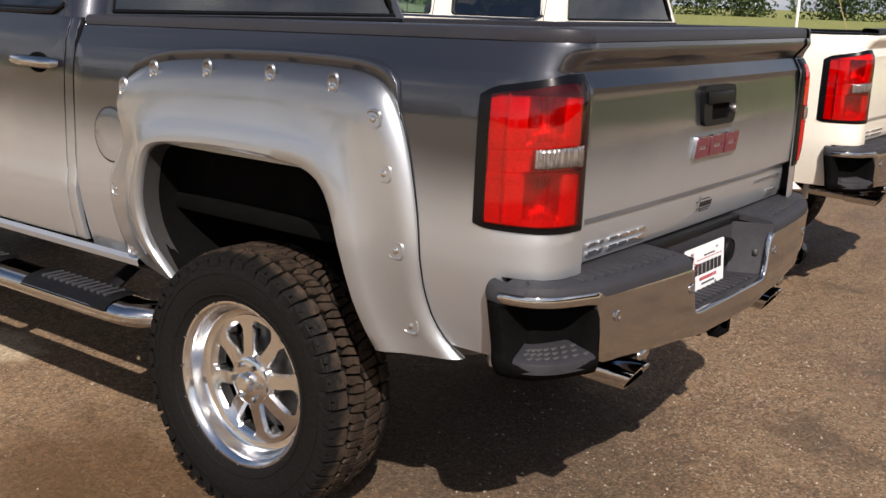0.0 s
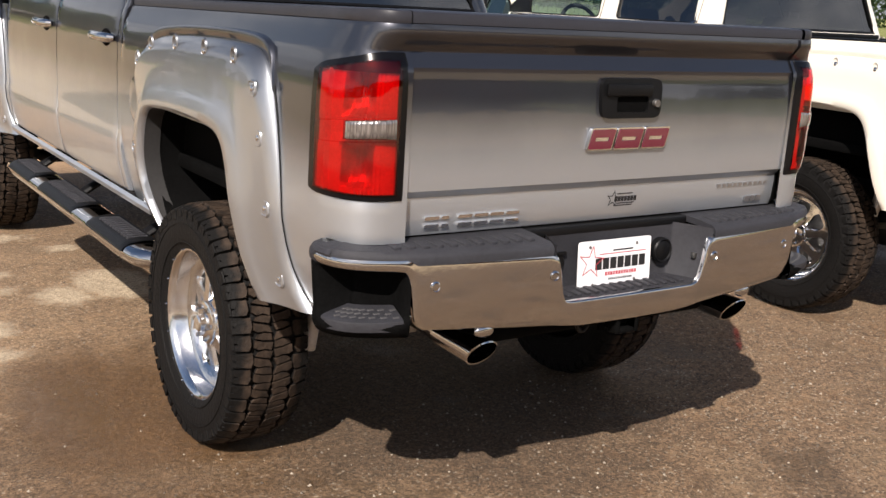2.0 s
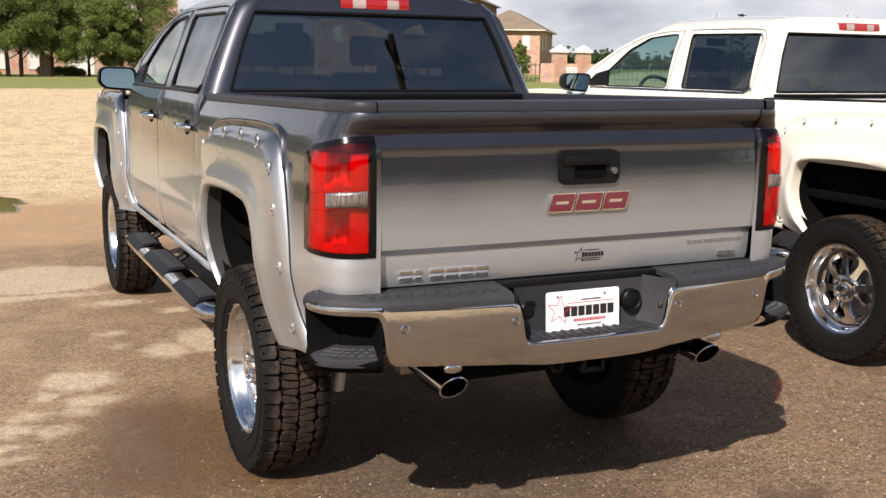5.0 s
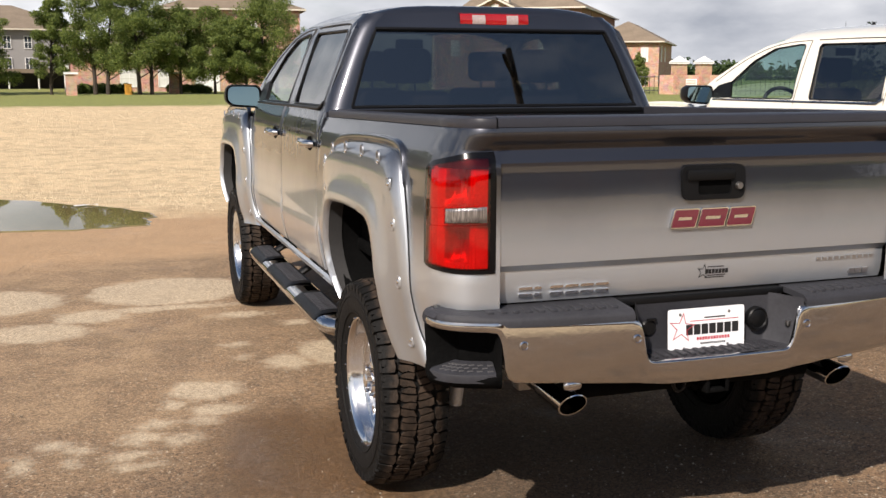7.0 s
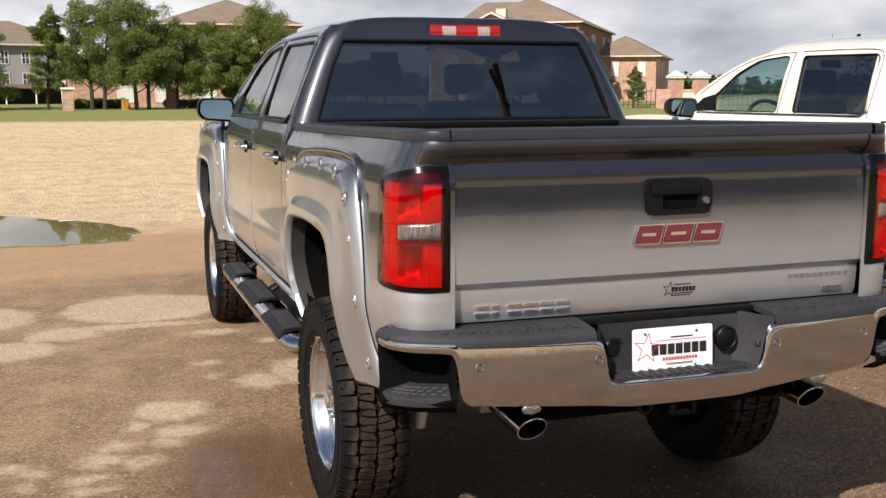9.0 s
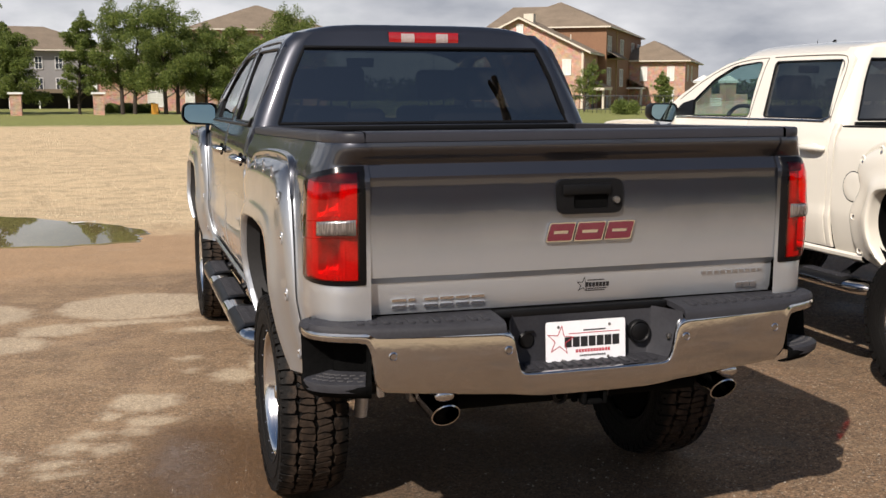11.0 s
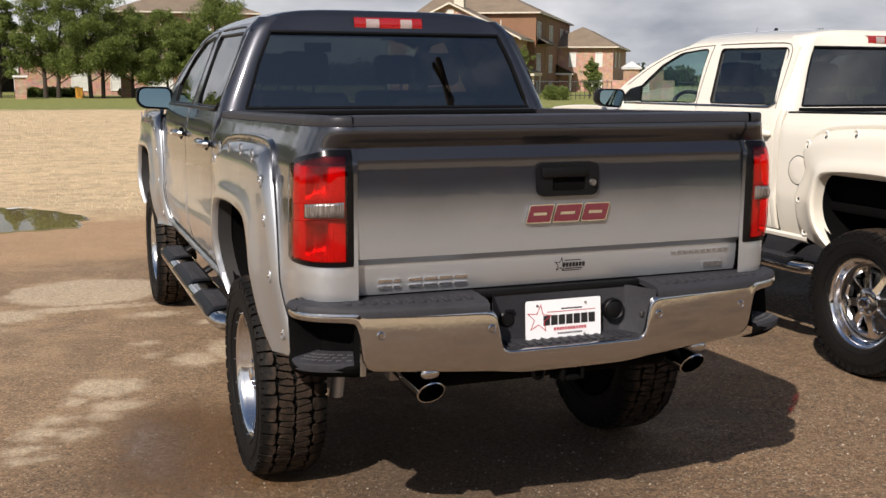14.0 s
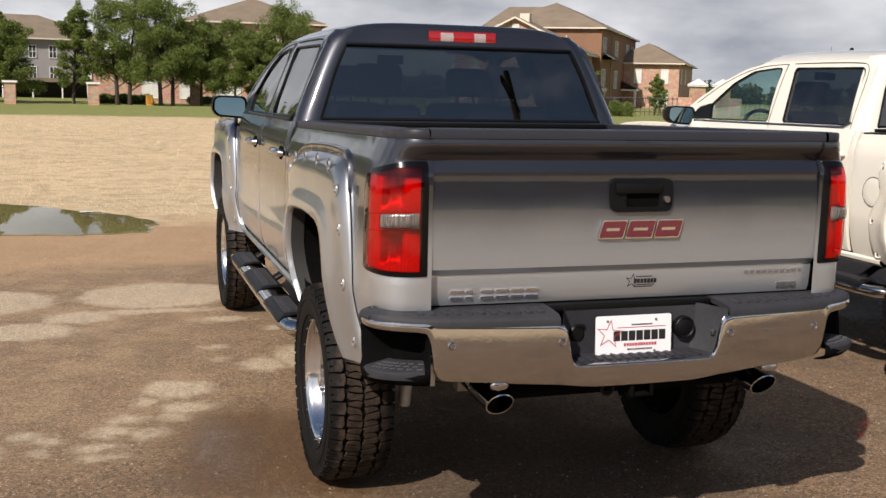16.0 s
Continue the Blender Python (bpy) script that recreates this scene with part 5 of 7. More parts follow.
def number_plate(root):
    figure = rounded([(-0.1525, 0.772), (0.1525, 0.772), (0.1525, 0.924), (-0.1525, 0.924)], 0.010, 3)
    put = lambda out: (lambda a, b: Vector((a, -0.052 + 0.20 * (b - 0.85) * 0.35 - out, b)))
    bm = plate(bmesh.new(), figure, [], put(0.002), put(0.0))
    board = part("number_plate", bm, PLATE, root, "white dealer plate with a red star outline")

    def bar(x0, x1, z0, z1, mat):
        part("plate_bar", plate(bmesh.new(), [(x0, z0), (x1, z0), (x1, z1), (x0, z1)], [], put(0.0032)), mat, board)

    star(put(0.0034), board, -0.098, 0.858, 0.055, 0.0035, REDLINE, "plate_star")
    for k in range(7):
        x0 = -0.082 + k * 0.0306
        bar(x0, x0 + 0.0265, 0.832, 0.868, BLACK)
    bar(-0.066, 0.130, 0.879, 0.8815, REDLINE)
    for k in range(12):
        bar(-0.040 + k * 0.0112, -0.0315 + k * 0.0112, 0.812, 0.823, REDLINE)
    for k in range(13):
        bar(-0.025 + k * 0.0078, -0.0195 + k * 0.0078, 0.797, 0.8035, BLACK)
    bar(-0.010, 0.075, 0.8875, 0.892, BLACK)
    for x, z in ((-0.105, 0.905), (0.090, 0.905), (-0.090, 0.786), (0.085, 0.790)):
        bm = bmesh.new()
        turned(bm, [(0.0, -0.058), (0.004, -0.057), (0.006, -0.053), (0.006, -0.045)], 10, "y", centre=(x, (z - 0.85) * 0.07, z))
        part("plate_screw", bm, STEEL, board)


def underbody(root):
    bm = bmesh.new()
    for s in (-1, 1):
        box(bm, s * 0.48 - 0.05, s * 0.48 + 0.05, 0.05, 5.2, 0.62, 0.76, 0.01)
    for y in (0.12, 1.9, 3.0, 4.2):
        box(bm, -0.48, 0.48, y, y + 0.10, 0.63, 0.72, 0.01)
    part("frame_rail", bm, FRAME, root, "black chassis frame")
    bm = bmesh.new()
    box(bm, -0.86, 0.86, 0.08, 1.84, 0.93, 0.985, 0.01)
    part("bed_floor", bm, LINER, root)
    bm = bmesh.new()
    box(bm, -0.88, 0.88, 1.90, 4.25, 0.74, 0.80, 0.01)
    box(bm, -0.62, 0.62, 4.25, 5.45, 0.70, 0.78, 0.01)
    part("cab_floor", bm, LINER, root)
    for y in (AXLE_REAR, AXLE_FRONT):
        bm = bmesh.new()
        tube(bm, [(-0.70, y, HUB), (-0.2, y, HUB), (0.2, y, HUB), (0.70, y, HUB)], 0.045, 12)
        bmesh.ops.create_icosphere(bm, subdivisions=2, radius=0.15, matrix=Matrix.Translation((0.0, y, HUB)))
        part("axle", bm, FRAME, root, "black axle with differential")
    for s in (-1, 1):
        bm = bmesh.new()
        pts = [(s * 0.50, 0.36 + 1.36 * f, 0.60 - 0.13 * math.sin(math.pi * f)) for f in spread(0, 1, 12)]
        rows = [[Vector((p[0] + dx, p[1], p[2] + dz)) for p in pts] for dx, dz in ((-0.03, 0), (0.03, 0), (0.03, 0.03), (-0.03, 0.03), (-0.03, 0))]
        lattice(bm, rows)
        box(bm, s * 0.50 - 0.035, s * 0.50 + 0.035, 0.34, 0.40, 0.56, 0.70, 0.005)
        part("leaf_spring", bm, STEEL, root)
        bm = bmesh.new()
        tube(bm, [(s * 0.62, 0.80, 0.38), (s * 0.60, 0.72, 0.80)], 0.028, 12)
        part("shock_absorber", bm, simple_white, root, "pale shock absorber")
        bm = bmesh.new()
        box(bm, s * 0.66 - 0.012, s * 0.66 + 0.012, 0.27, 0.30, 0.610, 0.70, 0.004)
        part("spring_shackle", bm, simple_white, root, "pale spring shackle")
    bm = bmesh.new()
    tube(bm, [(-0.46, 0.02, 0.662), (0.46, 0.02, 0.662)], 0.040, 12)
    box(bm, -0.040, 0.040, -0.105, 0.18, 0.650, 0.712, 0.006)
    for x0, x1, z0, z1 in ((-0.047, -0.030, 0.644, 0.720), (0.030, 0.047, 0.644, 0.720), (-0.030, 0.030, 0.644, 0.660), (-0.030, 0.030, 0.702, 0.720)):
        box(bm, x0, x1, -0.140, -0.100, z0, z1, 0.006)
    box(bm, -0.062, 0.000, -0.135, -0.09, 0.718, 0.732, 0.007)
    box(bm, -0.060, -0.038, -0.08, -0.065, 0.640, 0.665, 0.003)
    part("tow_hitch", bm, LINER, root, "black square tow hitch receiver")
    for s in (-1, 1):
        bm = bmesh.new()
        pts = [(s * 0.080 + s * 0.022 * math.cos(a), -0.02, 0.650 + 0.026 * math.sin(a)) for a in spread(0, 2 * math.pi, 16)]
        tube(bm, pts, 0.007, 8, cap=False)
        part("chain_ring", bm, FRAME, root)
    # spare wheel under the bed
    bm = bmesh.new()
    turned(bm, [(0.20, 0.60), (0.36, 0.60), (0.38, 0.64), (0.38, 0.74), (0.36, 0.78), (0.2, 0.78)], 40, "z", centre=(0, 0.62, 0.10))
    part("spare_wheel", bm, RUBBER, root)
    for s in (-1, 1):
        bm = bmesh.new()
        rows = []
        x, z0 = s * 0.534, 0.643
        for y0, r, dx in ((0.55, 0.034, 0), (0.10, 0.034, 0), (0.09, 0.043, 0), (-0.05, 0.044, 0), (-0.10, 0.045, 0), (-0.102, 0.041, 0), (0.0, 0.038, 0), (0.3, 0.036, 0)):
            row = []
            for k in range(25):
                a = 2 * math.pi * k / 24
                cut = -0.030 * math.sin(a) if y0 < -0.07 else 0.0
                row.append(Vector((x + s * 0.02 * (y0 - 0.1) + 1.12 * r * math.cos(a), y0 + cut, z0 + 0.06 * min(0.3, max(0, y0)) + r * math.sin(a))))
            rows.append(row)
        lattice(bm, rows)
        pipe = part("exhaust_tip", bm, CHROME, root, "chrome slash-cut exhaust tip")
        bm = bmesh.new()
        turned(bm, [(0.0, 0.31), (0.045, 0.31)], 20, "y", centre=(x, 0, z0 + 0.018))
        part("exhaust_bore", bm, LINER, pipe)
        bm = bmesh.new()
        bmesh.ops.create_uvsphere(bm, u_segments=16, v_segments=10, radius=1.0, matrix=Matrix.Translation((s * 0.540, -0.118, 0.716)) @ Matrix.Diagonal((0.034, 0.012, 0.020, 1)))
        part("exhaust_hanger", bm, CHROME, root, "chrome hanger knob above the tip")


simple_white = simple("pale_zinc", (0.62, 0.61, 0.60), 0.5, 0.4, 0.2, 14)


def side_x(y, z):
    """Half width of the cab and fenders: tucks in towards the nose."""
    nose = max(0.0, y - 4.85)
    return curve_at(WIDE, z) - 0.006 - 0.16 * nose ** 1.8


def body_panel(root, paint, s, name, y0, y1, z0, z1, cols=14, keep=None, sub_y=None):
    zs = [z for z in [0.76, 0.78, 0.82, 0.86, 0.90, 0.935, 0.97, 1.0, 1.04, 1.10, 1.18, 1.26, 1.33, 1.38, 1.42, 1.45, 1.47, 1.49, 1.51, 1.53] if z0 - 1e-6 <= z <= z1 + 1e-6]
    ys = spread(y0, y1, cols)
    rows = [[Vector((s * side_x(y, z), y, z)) for y in ys] for z in zs]
    fn = (lambda i, j: keep((ys[j] + ys[j + 1]) / 2, (zs[i] + zs[i + 1]) / 2)) if keep else None
    bm = rim(lattice(bmesh.new(), rows, fn), (-s * 0.02, 0, 0), 0.004)
    return part(name, bm, paint, root)


GREEN = [(1.50, 0.900), (1.53, 0.895), (1.60, 0.870), (1.70, 0.830), (1.80, 0.788), (1.90, 0.742), (1.94, 0.720), (1.97, 0.700), (2.0, 0.660)]


def cab(root, paint):
    # doors and front fenders
    for s in (-1, 1):
        rear = body_panel(root, paint, s, "rear_door", 1.925, 2.855, 0.76, 1.53)
        front = body_panel(root, paint, s, "front_door", 2.865, 3.90, 0.76, 1.53)
        body_panel(root, paint, s, "front_fender", 3.91, 5.45, 0.76, 1.42, 26, lambda y, z: not (4.20 < y < 5.20 and z < 1.19))
        body_panel(root, paint, s, "cab_corner", 1.872, 1.918, 0.76, 1.53, 2)
        for door, y in ((rear, 2.075), (front, 3.05)):
            x = side_x(y, 1.37)
            bm = bmesh.new()
            bmesh.ops.create_uvsphere(bm, u_segments=20, v_segments=10, radius=1.0, matrix=Matrix.Translation((s * (x + 0.001), y, 1.368)) @ Matrix.Diagonal((0.010, 0.062, 0.036, 1)))
            part("handle_cup", bm, paint if paint is PAINT_WHITE else LINER, door)
            bm = bmesh.new()
            pts = [(s * (x + o), y + d, 1.372) for d, o in ((-0.125, 0.006), (-0.115, 0.022), (-0.08, 0.034), (0, 0.038), (0.08, 0.034), (0.115, 0.022), (0.125, 0.006))]
            tube(bm, pts, [0.014, 0.019, 0.020, 0.019, 0.020, 0.019, 0.014], 12)
            part("door_handle", bm, paint if paint is PAINT_WHITE else CHROME, door, "body-coloured door handle" if paint is PAINT_WHITE else "chrome door handle")
        # rocker and running board
        bm = bmesh.new()
        prof = [(0.925, 0.756), (0.935, 0.742), (0.930, 0.722), (0.905, 0.706), (0.86, 0.70)]
        lattice(bm, [[Vector((s * x, y, z)) for y in spread(1.56, 4.1, 12)] for x, z in prof])
        part("rocker_panel", bm, paint, root)
        board = new("running_board", None)
        board.parent = root
        bm = bmesh.new()
        ys = [1.44, 1.455, 1.50] + spread(1.56, 3.66, 14) + [3.70, 3.76, 3.775]
        rows = []
        for k in range(21):
            a = 2 * math.pi * k / 20
            row = []
            for y in ys:
                e = min(1.0, math.sqrt(max(0.02, min((y - 1.43) / 0.06, (3.785 - y) / 0.06))))
                cx = 0.945 - 0.06 * max(0, (1.58 - y) / 0.15) - 0.06 * max(0, (y - 3.64) / 0.14)
                row.append(Vector((s * (cx + 0.085 * e * math.copysign(abs(math.cos(a)) ** 0.7, math.cos(a))), y, 0.560 + 0.040 * e * math.copysign(abs(math.sin(a)) ** 0.8, math.sin(a)))))
            rows.append(row)
        lattice(bm, rows)
        part("board_tube", bm, CHROME, board, "chrome oval step tube", sharp=60)
        for y0, y1 in ((1.62, 2.12), (2.34, 2.96), (3.12, 3.60)):
            bm = bmesh.new()
            rows = []
            for y in [y0, y0 + 0.015] + spread(y0 + 0.05, y1 - 0.05, 8) + [y1 - 0.015, y1]:
                e = 0.4 if y in (y0, y1) else 1.0
                rows.append([Vector((s * x, y, z)) for x, z in ((0.885, 0.597), (0.890, 0.601 + 0.008 * e), (0.94, 0.604 + 0.009 * e), (0.995, 0.597 + 0.008 * e), (1.020, 0.582 + 0.006 * e), (1.030, 0.570))])
            lattice(bm, rows)
            pad = part("step_pad", bm, TRIM, board, "black ribbed step pad")
            for k in range(int((y1 - y0 - 0.08) / 0.036)):
                y = y0 + 0.05 + k * 0.036
                bm = bmesh.new()
                box(bm, min(s * 0.902, s * 0.99), max(s * 0.902, s * 0.99), y, y + 0.016, 0.600, 0.6155, 0.003, 1)
                part("pad_rib", bm, PAD, pad)
        for y in (1.80, 2.72, 3.50):
            bm = bmesh.new()
            tube(bm, [(s * 0.55, y, 0.70), (s * 0.75, y, 0.66), (s * 0.92, y, 0.560)], [0.03, 0.03, 0.035], 10, 0.6)
            part("board_bracket", bm, FRAME, board)
    # greenhouse sides with their windows
    for s in (-1, 1):
        rear_win = [(2.000, 1.555), (2.705, 1.548), (2.81, 1.928), (2.10, 1.925), (2.06, 1.90)]
        rear_win = rounded(rear_win, 0.03)
        front_win = rounded([(2.885, 1.546), (3.62, 1.536), (3.80, 1.560), (3.50, 1.815), (3.30, 1.905), (3.02, 1.930), (2.965, 1.925)], 0.03)
        outer = [(1.955, 1.525), (3.95, 1.515), (4.18, 1.50), (3.92, 1.69), (3.66, 1.83), (3.42, 1.925), (3.22, 1.966), (2.6, 1.979), (2.05, 1.979), (1.985, 1.93), (1.955, 1.75)]
        lay = lambda o: (lambda a, b: Vector((s * (curve_at(GREEN, b) + 0.0 - o), a, b)))
        bm = plate(bmesh.new(), finer(outer, 0.05), [finer(rear_win, 0.05), finer(front_win, 0.05)], lay(0), lay(0.035))
        part("window_frame", bm, paint, root, sharp=30)
        for name, loop, mat in (("rear_side_window", rear_win, GLASS_DARK), ("front_side_window", front_win, GLASS_GREEN)):
            bm = plate(bmesh.new(), finer(loop, 0.05), [], lay(0.010))
            pane = part(name, bm, mat, root, "tinted side window", away=(0, 2.8, 1.4))
            pane.visible_shadow = False
            # rubber seal round the pane
            bm = bmesh.new()
            loop2 = loop + loop[:1]
            tube(bm, [lay(0.004)(a, b) for a, b in loop2], 0.007, 6, cap=False)
            part("window_seal", bm, TRIM, pane)
        for line in (((1.975, 1.50), (1.985, 1.60), (2.005, 1.78), (2.025, 1.90), (2.06, 1.952), (2.20, 1.962), (2.60, 1.964), (2.85, 1.960)), ((2.862, 1.52), (2.885, 1.72), (2.92, 1.958)), ((2.93, 1.958), (3.20, 1.948), (3.42, 1.902), (3.66, 1.805), (3.90, 1.66))):
            bm = tube(bmesh.new(), [lay(-0.0005)(a, b) for a, b, _ in resample(smoother([(a, b, 0) for a, b in line]), 24)], 0.0032, 6)
            part("door_seam", bm, BLACK if paint is PAINT_GREY else SEAM, root, "narrow shut line round the door")
        bm = bmesh.new()
        pts = [Vector((s * (curve_at(GREEN, z) + 0.006), y, z)) for y, z in ((1.985, 1.570), (1.999, 1.548), (2.05, 1.541), (2.4, 1.537), (3.0, 1.530), (3.85, 1.520))]
        tube(bm, resample(smoother(pts), 30), 0.0085, 8)
        part("belt_moulding", bm, CHROME if paint is PAINT_WHITE else TRIM, root, "slim belt moulding under the side windows")
    # back of the cab: rings round the rear corners, with the opening for the glass
    levels = [1.20, 1.40, 1.50, 1.525, 1.55, 1.60, 1.66, 1.72, 1.78, 1.84, 1.89, 1.928, 1.955, 1.975, 1.992, 2.005]
    rear_y = lambda z: 1.862 + 0.24 * max(0, z - 1.52) + 0.9 * max(0, z - 1.94) ** 1.5
    glass_x = lambda z: 0.775 - 0.345 * (z - 1.54) + (0.0 if z < 1.9 else -0.0)
    rows, glass_rows = [], []
    for z in levels:
        w = curve_at([(1.2, 0.925), (1.45, 0.915)] + GREEN, z) + 0.001
        ry, gx = rear_y(z), glass_x(max(z, 1.54))
        r = 0.085 if z > 1.5 else 0.05
        row = [Vector((-w, ry + r + 0.05, z)), Vector((-w, ry + r, z))]
        for k in range(1, 7):
            a = math.pi / 2 * k / 6
            row.append(Vector((-w + r * (1 - math.cos(a)), ry + r * (1 - math.sin(a)), z)))
        inner = -min(gx, w - r - 0.02)
        row += [Vector((inner - 0.012, ry, z)), Vector((inner, ry + 0.002, z))]
        mids = [Vector((inner + (-2 * inner) * q / 10, ry + 0.002 - 0.012 * (1 - (2 * q / 10 - 1) ** 2), z)) for q in range(1, 10)]
        right = [Vector((-p.x, p.y, p.z)) for p in reversed(row)]
        rows.append(row + mids + right)
        if 1.55 <= z <= 1.93:
            glass_rows.append([p + Vector((0, 0.012, 0)) for p in [row[-1]] + mids + [right[0]]])
    first = 9
    bm = lattice(bmesh.new(), rows, lambda i, j: not (first <= j < first + 10 and 4 <= i < 11))
    part("cab_back", bm, paint, root, sharp=40)
    bm = lattice(bmesh.new(), glass_rows)
    pane = part("rear_window", bm, GLASS_DARK, root, "dark tinted rear window", away=(0, 2.8, 1.4))
    pane.visible_shadow = False
    border = glass_rows[0] + [r[-1] for r in glass_rows[1:]] + list(reversed(glass_rows[-1]))[1:] + [r[0] for r in reversed(glass_rows[:-1])]
    bm = tube(bmesh.new(), [p - Vector((0, 0.006, 0)) for p in border], 0.011, 6, cap=False)
    part("window_seal", bm, TRIM, pane)
    bm = bmesh.new()
    box(bm, -0.80, 0.80, 1.845, 1.875, 1.512, 1.540, 0.006)
    part("rear_window_sill", bm, TRIM, root)
    # brake lamp in the roof edge
    bm = bmesh.new()
    arch = [Vector((x, rear_y(1.975) - 0.014 - 0.004 * (1 - (x / 0.2) ** 2), 0)) for x in spread(-0.186, 0.186, 12)]
    lattice(bm, [[p + Vector((0.0, d, z)) for p in arch] for d, z in ((0.02, 1.951), (0.0, 1.953), (-0.004, 1.972), (0.004, 2.008), (0.03, 2.013))])
    lamp = part("brake_lamp", bm, RED_PLASTIC, root, "red high brake lamp")
    for x0, x1 in ((-0.122, -0.052), (0.064, 0.128)):
        bm = bmesh.new()
        mid = [Vector((x, rear_y(1.975) - 0.014 - 0.004 * (1 - (x / 0.2) ** 2), 0)) for x in spread(x0, x1, 5)]
        lattice(bm, [[p + Vector((0.0, d - 0.0025, z)) for p in mid] for d, z in ((0.0, 1.958), (-0.004, 1.973), (0.003, 2.003))])
        part("cargo_lens", bm, CARGO, lamp, "clear cargo lamp lens")
    # roof
    bm = bmesh.new()
    rows = []
    for y in [1.985, 1.995, 2.02, 2.06] + spread(2.15, 3.15, 8) + [3.22, 3.30, 3.37, 3.42]:
        z_end = 2.048 + 0.018 * math.sin(math.pi * min(1, max(0, (y - 1.98) / 1.5)))
        drop = 0.045 * max(0, (2.04 - y) / 0.055) ** 2 + 0.07 * max(0, (y - 3.2) / 0.22) ** 1.6
        side = [0.35, 0.46, 0.54, 0.60, 0.64, 0.665, 0.68, 0.688, 0.692]
        slim = 1.0 - 0.07 * max(0.0, (2.14 - y) / 0.155) ** 2 - 0.05 * max(0.0, (y - 3.25) / 0.17) ** 2
        row = [Vector((x * slim, y, 1.974 + (z_end - 1.974) * (1 - (abs(x) / 0.692) ** 5.5) - drop)) for x in [-v for v in reversed(side)] + [-0.2, 0, 0.2] + side]
        rows.append(row)
    rim(lattice(bm, rows), (0, 0, -0.02), 0)
    part("roof", bm, paint, root)
    bm = bmesh.new()
    for v in bmesh.ops.create_cone(bm, cap_ends=True, segments=10, radius1=0.022, radius2=0.006, depth=0.06)["verts"]:
        v.co = Vector((v.co.x, 3.15 + v.co.y * 2.2 - 0.35 * v.co.z, 2.075 + v.co.z))
    part("roof_antenna", bm, TRIM, root)
    bm = tube(bmesh.new(), [(0.80, 4.45, 1.44), (0.80, 4.44, 1.60), (0.80, 4.42, 2.17)], [0.007, 0.0035, 0.002], 6)
    part("antenna_mast", bm, TRIM, root, "thin black antenna mast")
    # windscreen, hood, nose
    bm = bmesh.new()
    lattice(bm, [[Vector((x * (0.70 + 0.13 * f), 3.40 + 0.86 * f - 0.10 * x * x * 1.0, 1.99 - 0.46 * f - 0.02 * x * x)) for x in spread(-1, 1, 10)] for f in spread(0, 1, 8)])
    pane = part("windscreen", bm, GLASS_GREEN, root, "green tinted windscreen", away=(0, 2.8, 1.4))
    pane.visible_shadow = False
    bm = bmesh.new()
    rows = []
    for y in spread(4.16, 5.48, 14):
        f = (y - 4.16) / 1.32
        rows.append([Vector((x * (side_x(y, 1.45) - 0.01), y, 1.432 - 0.05 * f - 0.08 * f ** 4 + 0.085 * (1 - abs(x) ** 2.4) * (1 - 0.4 * f) + 0.010 * max(0, 1 - ((abs(x) - 0.55) / 0.22) ** 2))) for x in spread(-1, 1, 24)])
    rim(lattice(bm, rows), (0, 0, -0.03), 0)
    part("hood", bm, paint, root)
    bm = bmesh.new()
    box(bm, -0.55, 0.55, 5.42, 5.50, 1.0, 1.36, 0.03)
    part("grille", bm, CHROME, root, "chrome front grille")
    for s in (-1, 1):
        bm = bmesh.new()
        box(bm, min(s * 0.56, s * 0.84), max(s * 0.56, s * 0.84), 5.36, 5.47, 1.10, 1.34, 0.03)
        part("headlamp", bm, LENS_CLEAR, root, "clear headlamp")
    bm = bmesh.new()
    box(bm, -0.90, 0.90, 5.40, 5.62, 0.70, 0.98, 0.05, 3)
    part("front_bumper", bm, CHROME, root, "chrome front bumper")
    bm = bmesh.new()
    box(bm, -0.86, 0.86, 4.15, 5.40, 0.80, 1.30)
    bmesh.ops.delete(bm, geom=[f for f in bm.faces if f.normal.z < -0.5], context="FACES")
    for v in bm.verts:
        if v.co.y > 4.2 and v.co.z < 1:
            v.co.z = 1.22
    part("engine_bay", bm, LINER, root)
    # mirrors
    for s in (-1, 1):
        holder = new("wing_mirror", None)
        holder.parent = root
        bm = bmesh.new()
        face_loop = rounded([(0.895, 1.478), (1.075, 1.490), (1.112, 1.528), (1.104, 1.606), (1.078, 1.628), (0.900, 1.626), (0.878, 1.600), (0.876, 1.500)], 0.03)
        ring = [Vector((s * a, 0, b)) for a, b in face_loop + face_loop[:1]]
        mid = Vector((s * 0.995, 0, 1.553))
        rows = [[mid + (p - mid) * k + Vector((0, y, 0)) for p in ring] for y, k in ((3.925, 0.93), (3.893, 0.97), (3.890, 1.0), (3.92, 1.03), (3.98, 1.0), (4.03, 0.86), (4.055, 0.6), (4.06, 0.05))]
        lattice(bm, rows)
        part("mirror_housing", bm, TRIM if s < 0 or True else paint, holder, "black mirror housing")
        bm = plate(bmesh.new(), [(0.995 + (a - 0.995) * 0.86, 1.555 + (b - 1.553) * 0.84) for a, b in face_loop], [], lambda a, b: Vector((s * a, 3.8980 + 0.16 * (a - 0.995) + 0.17 * (b - 1.553), b)))
        part("mirror_glass", bm, MIRROR, holder, "reflecting mirror glass")
        bm = bmesh.new()
        tube(bm, [(s * 0.80, 3.86, 1.520), (s * 0.87, 3.90, 1.522), (s * 0.93, 3.95, 1.535)], [0.045, 0.035, 0.035], 12, 1.0)
        part("mirror_arm", bm, TRIM, holder)
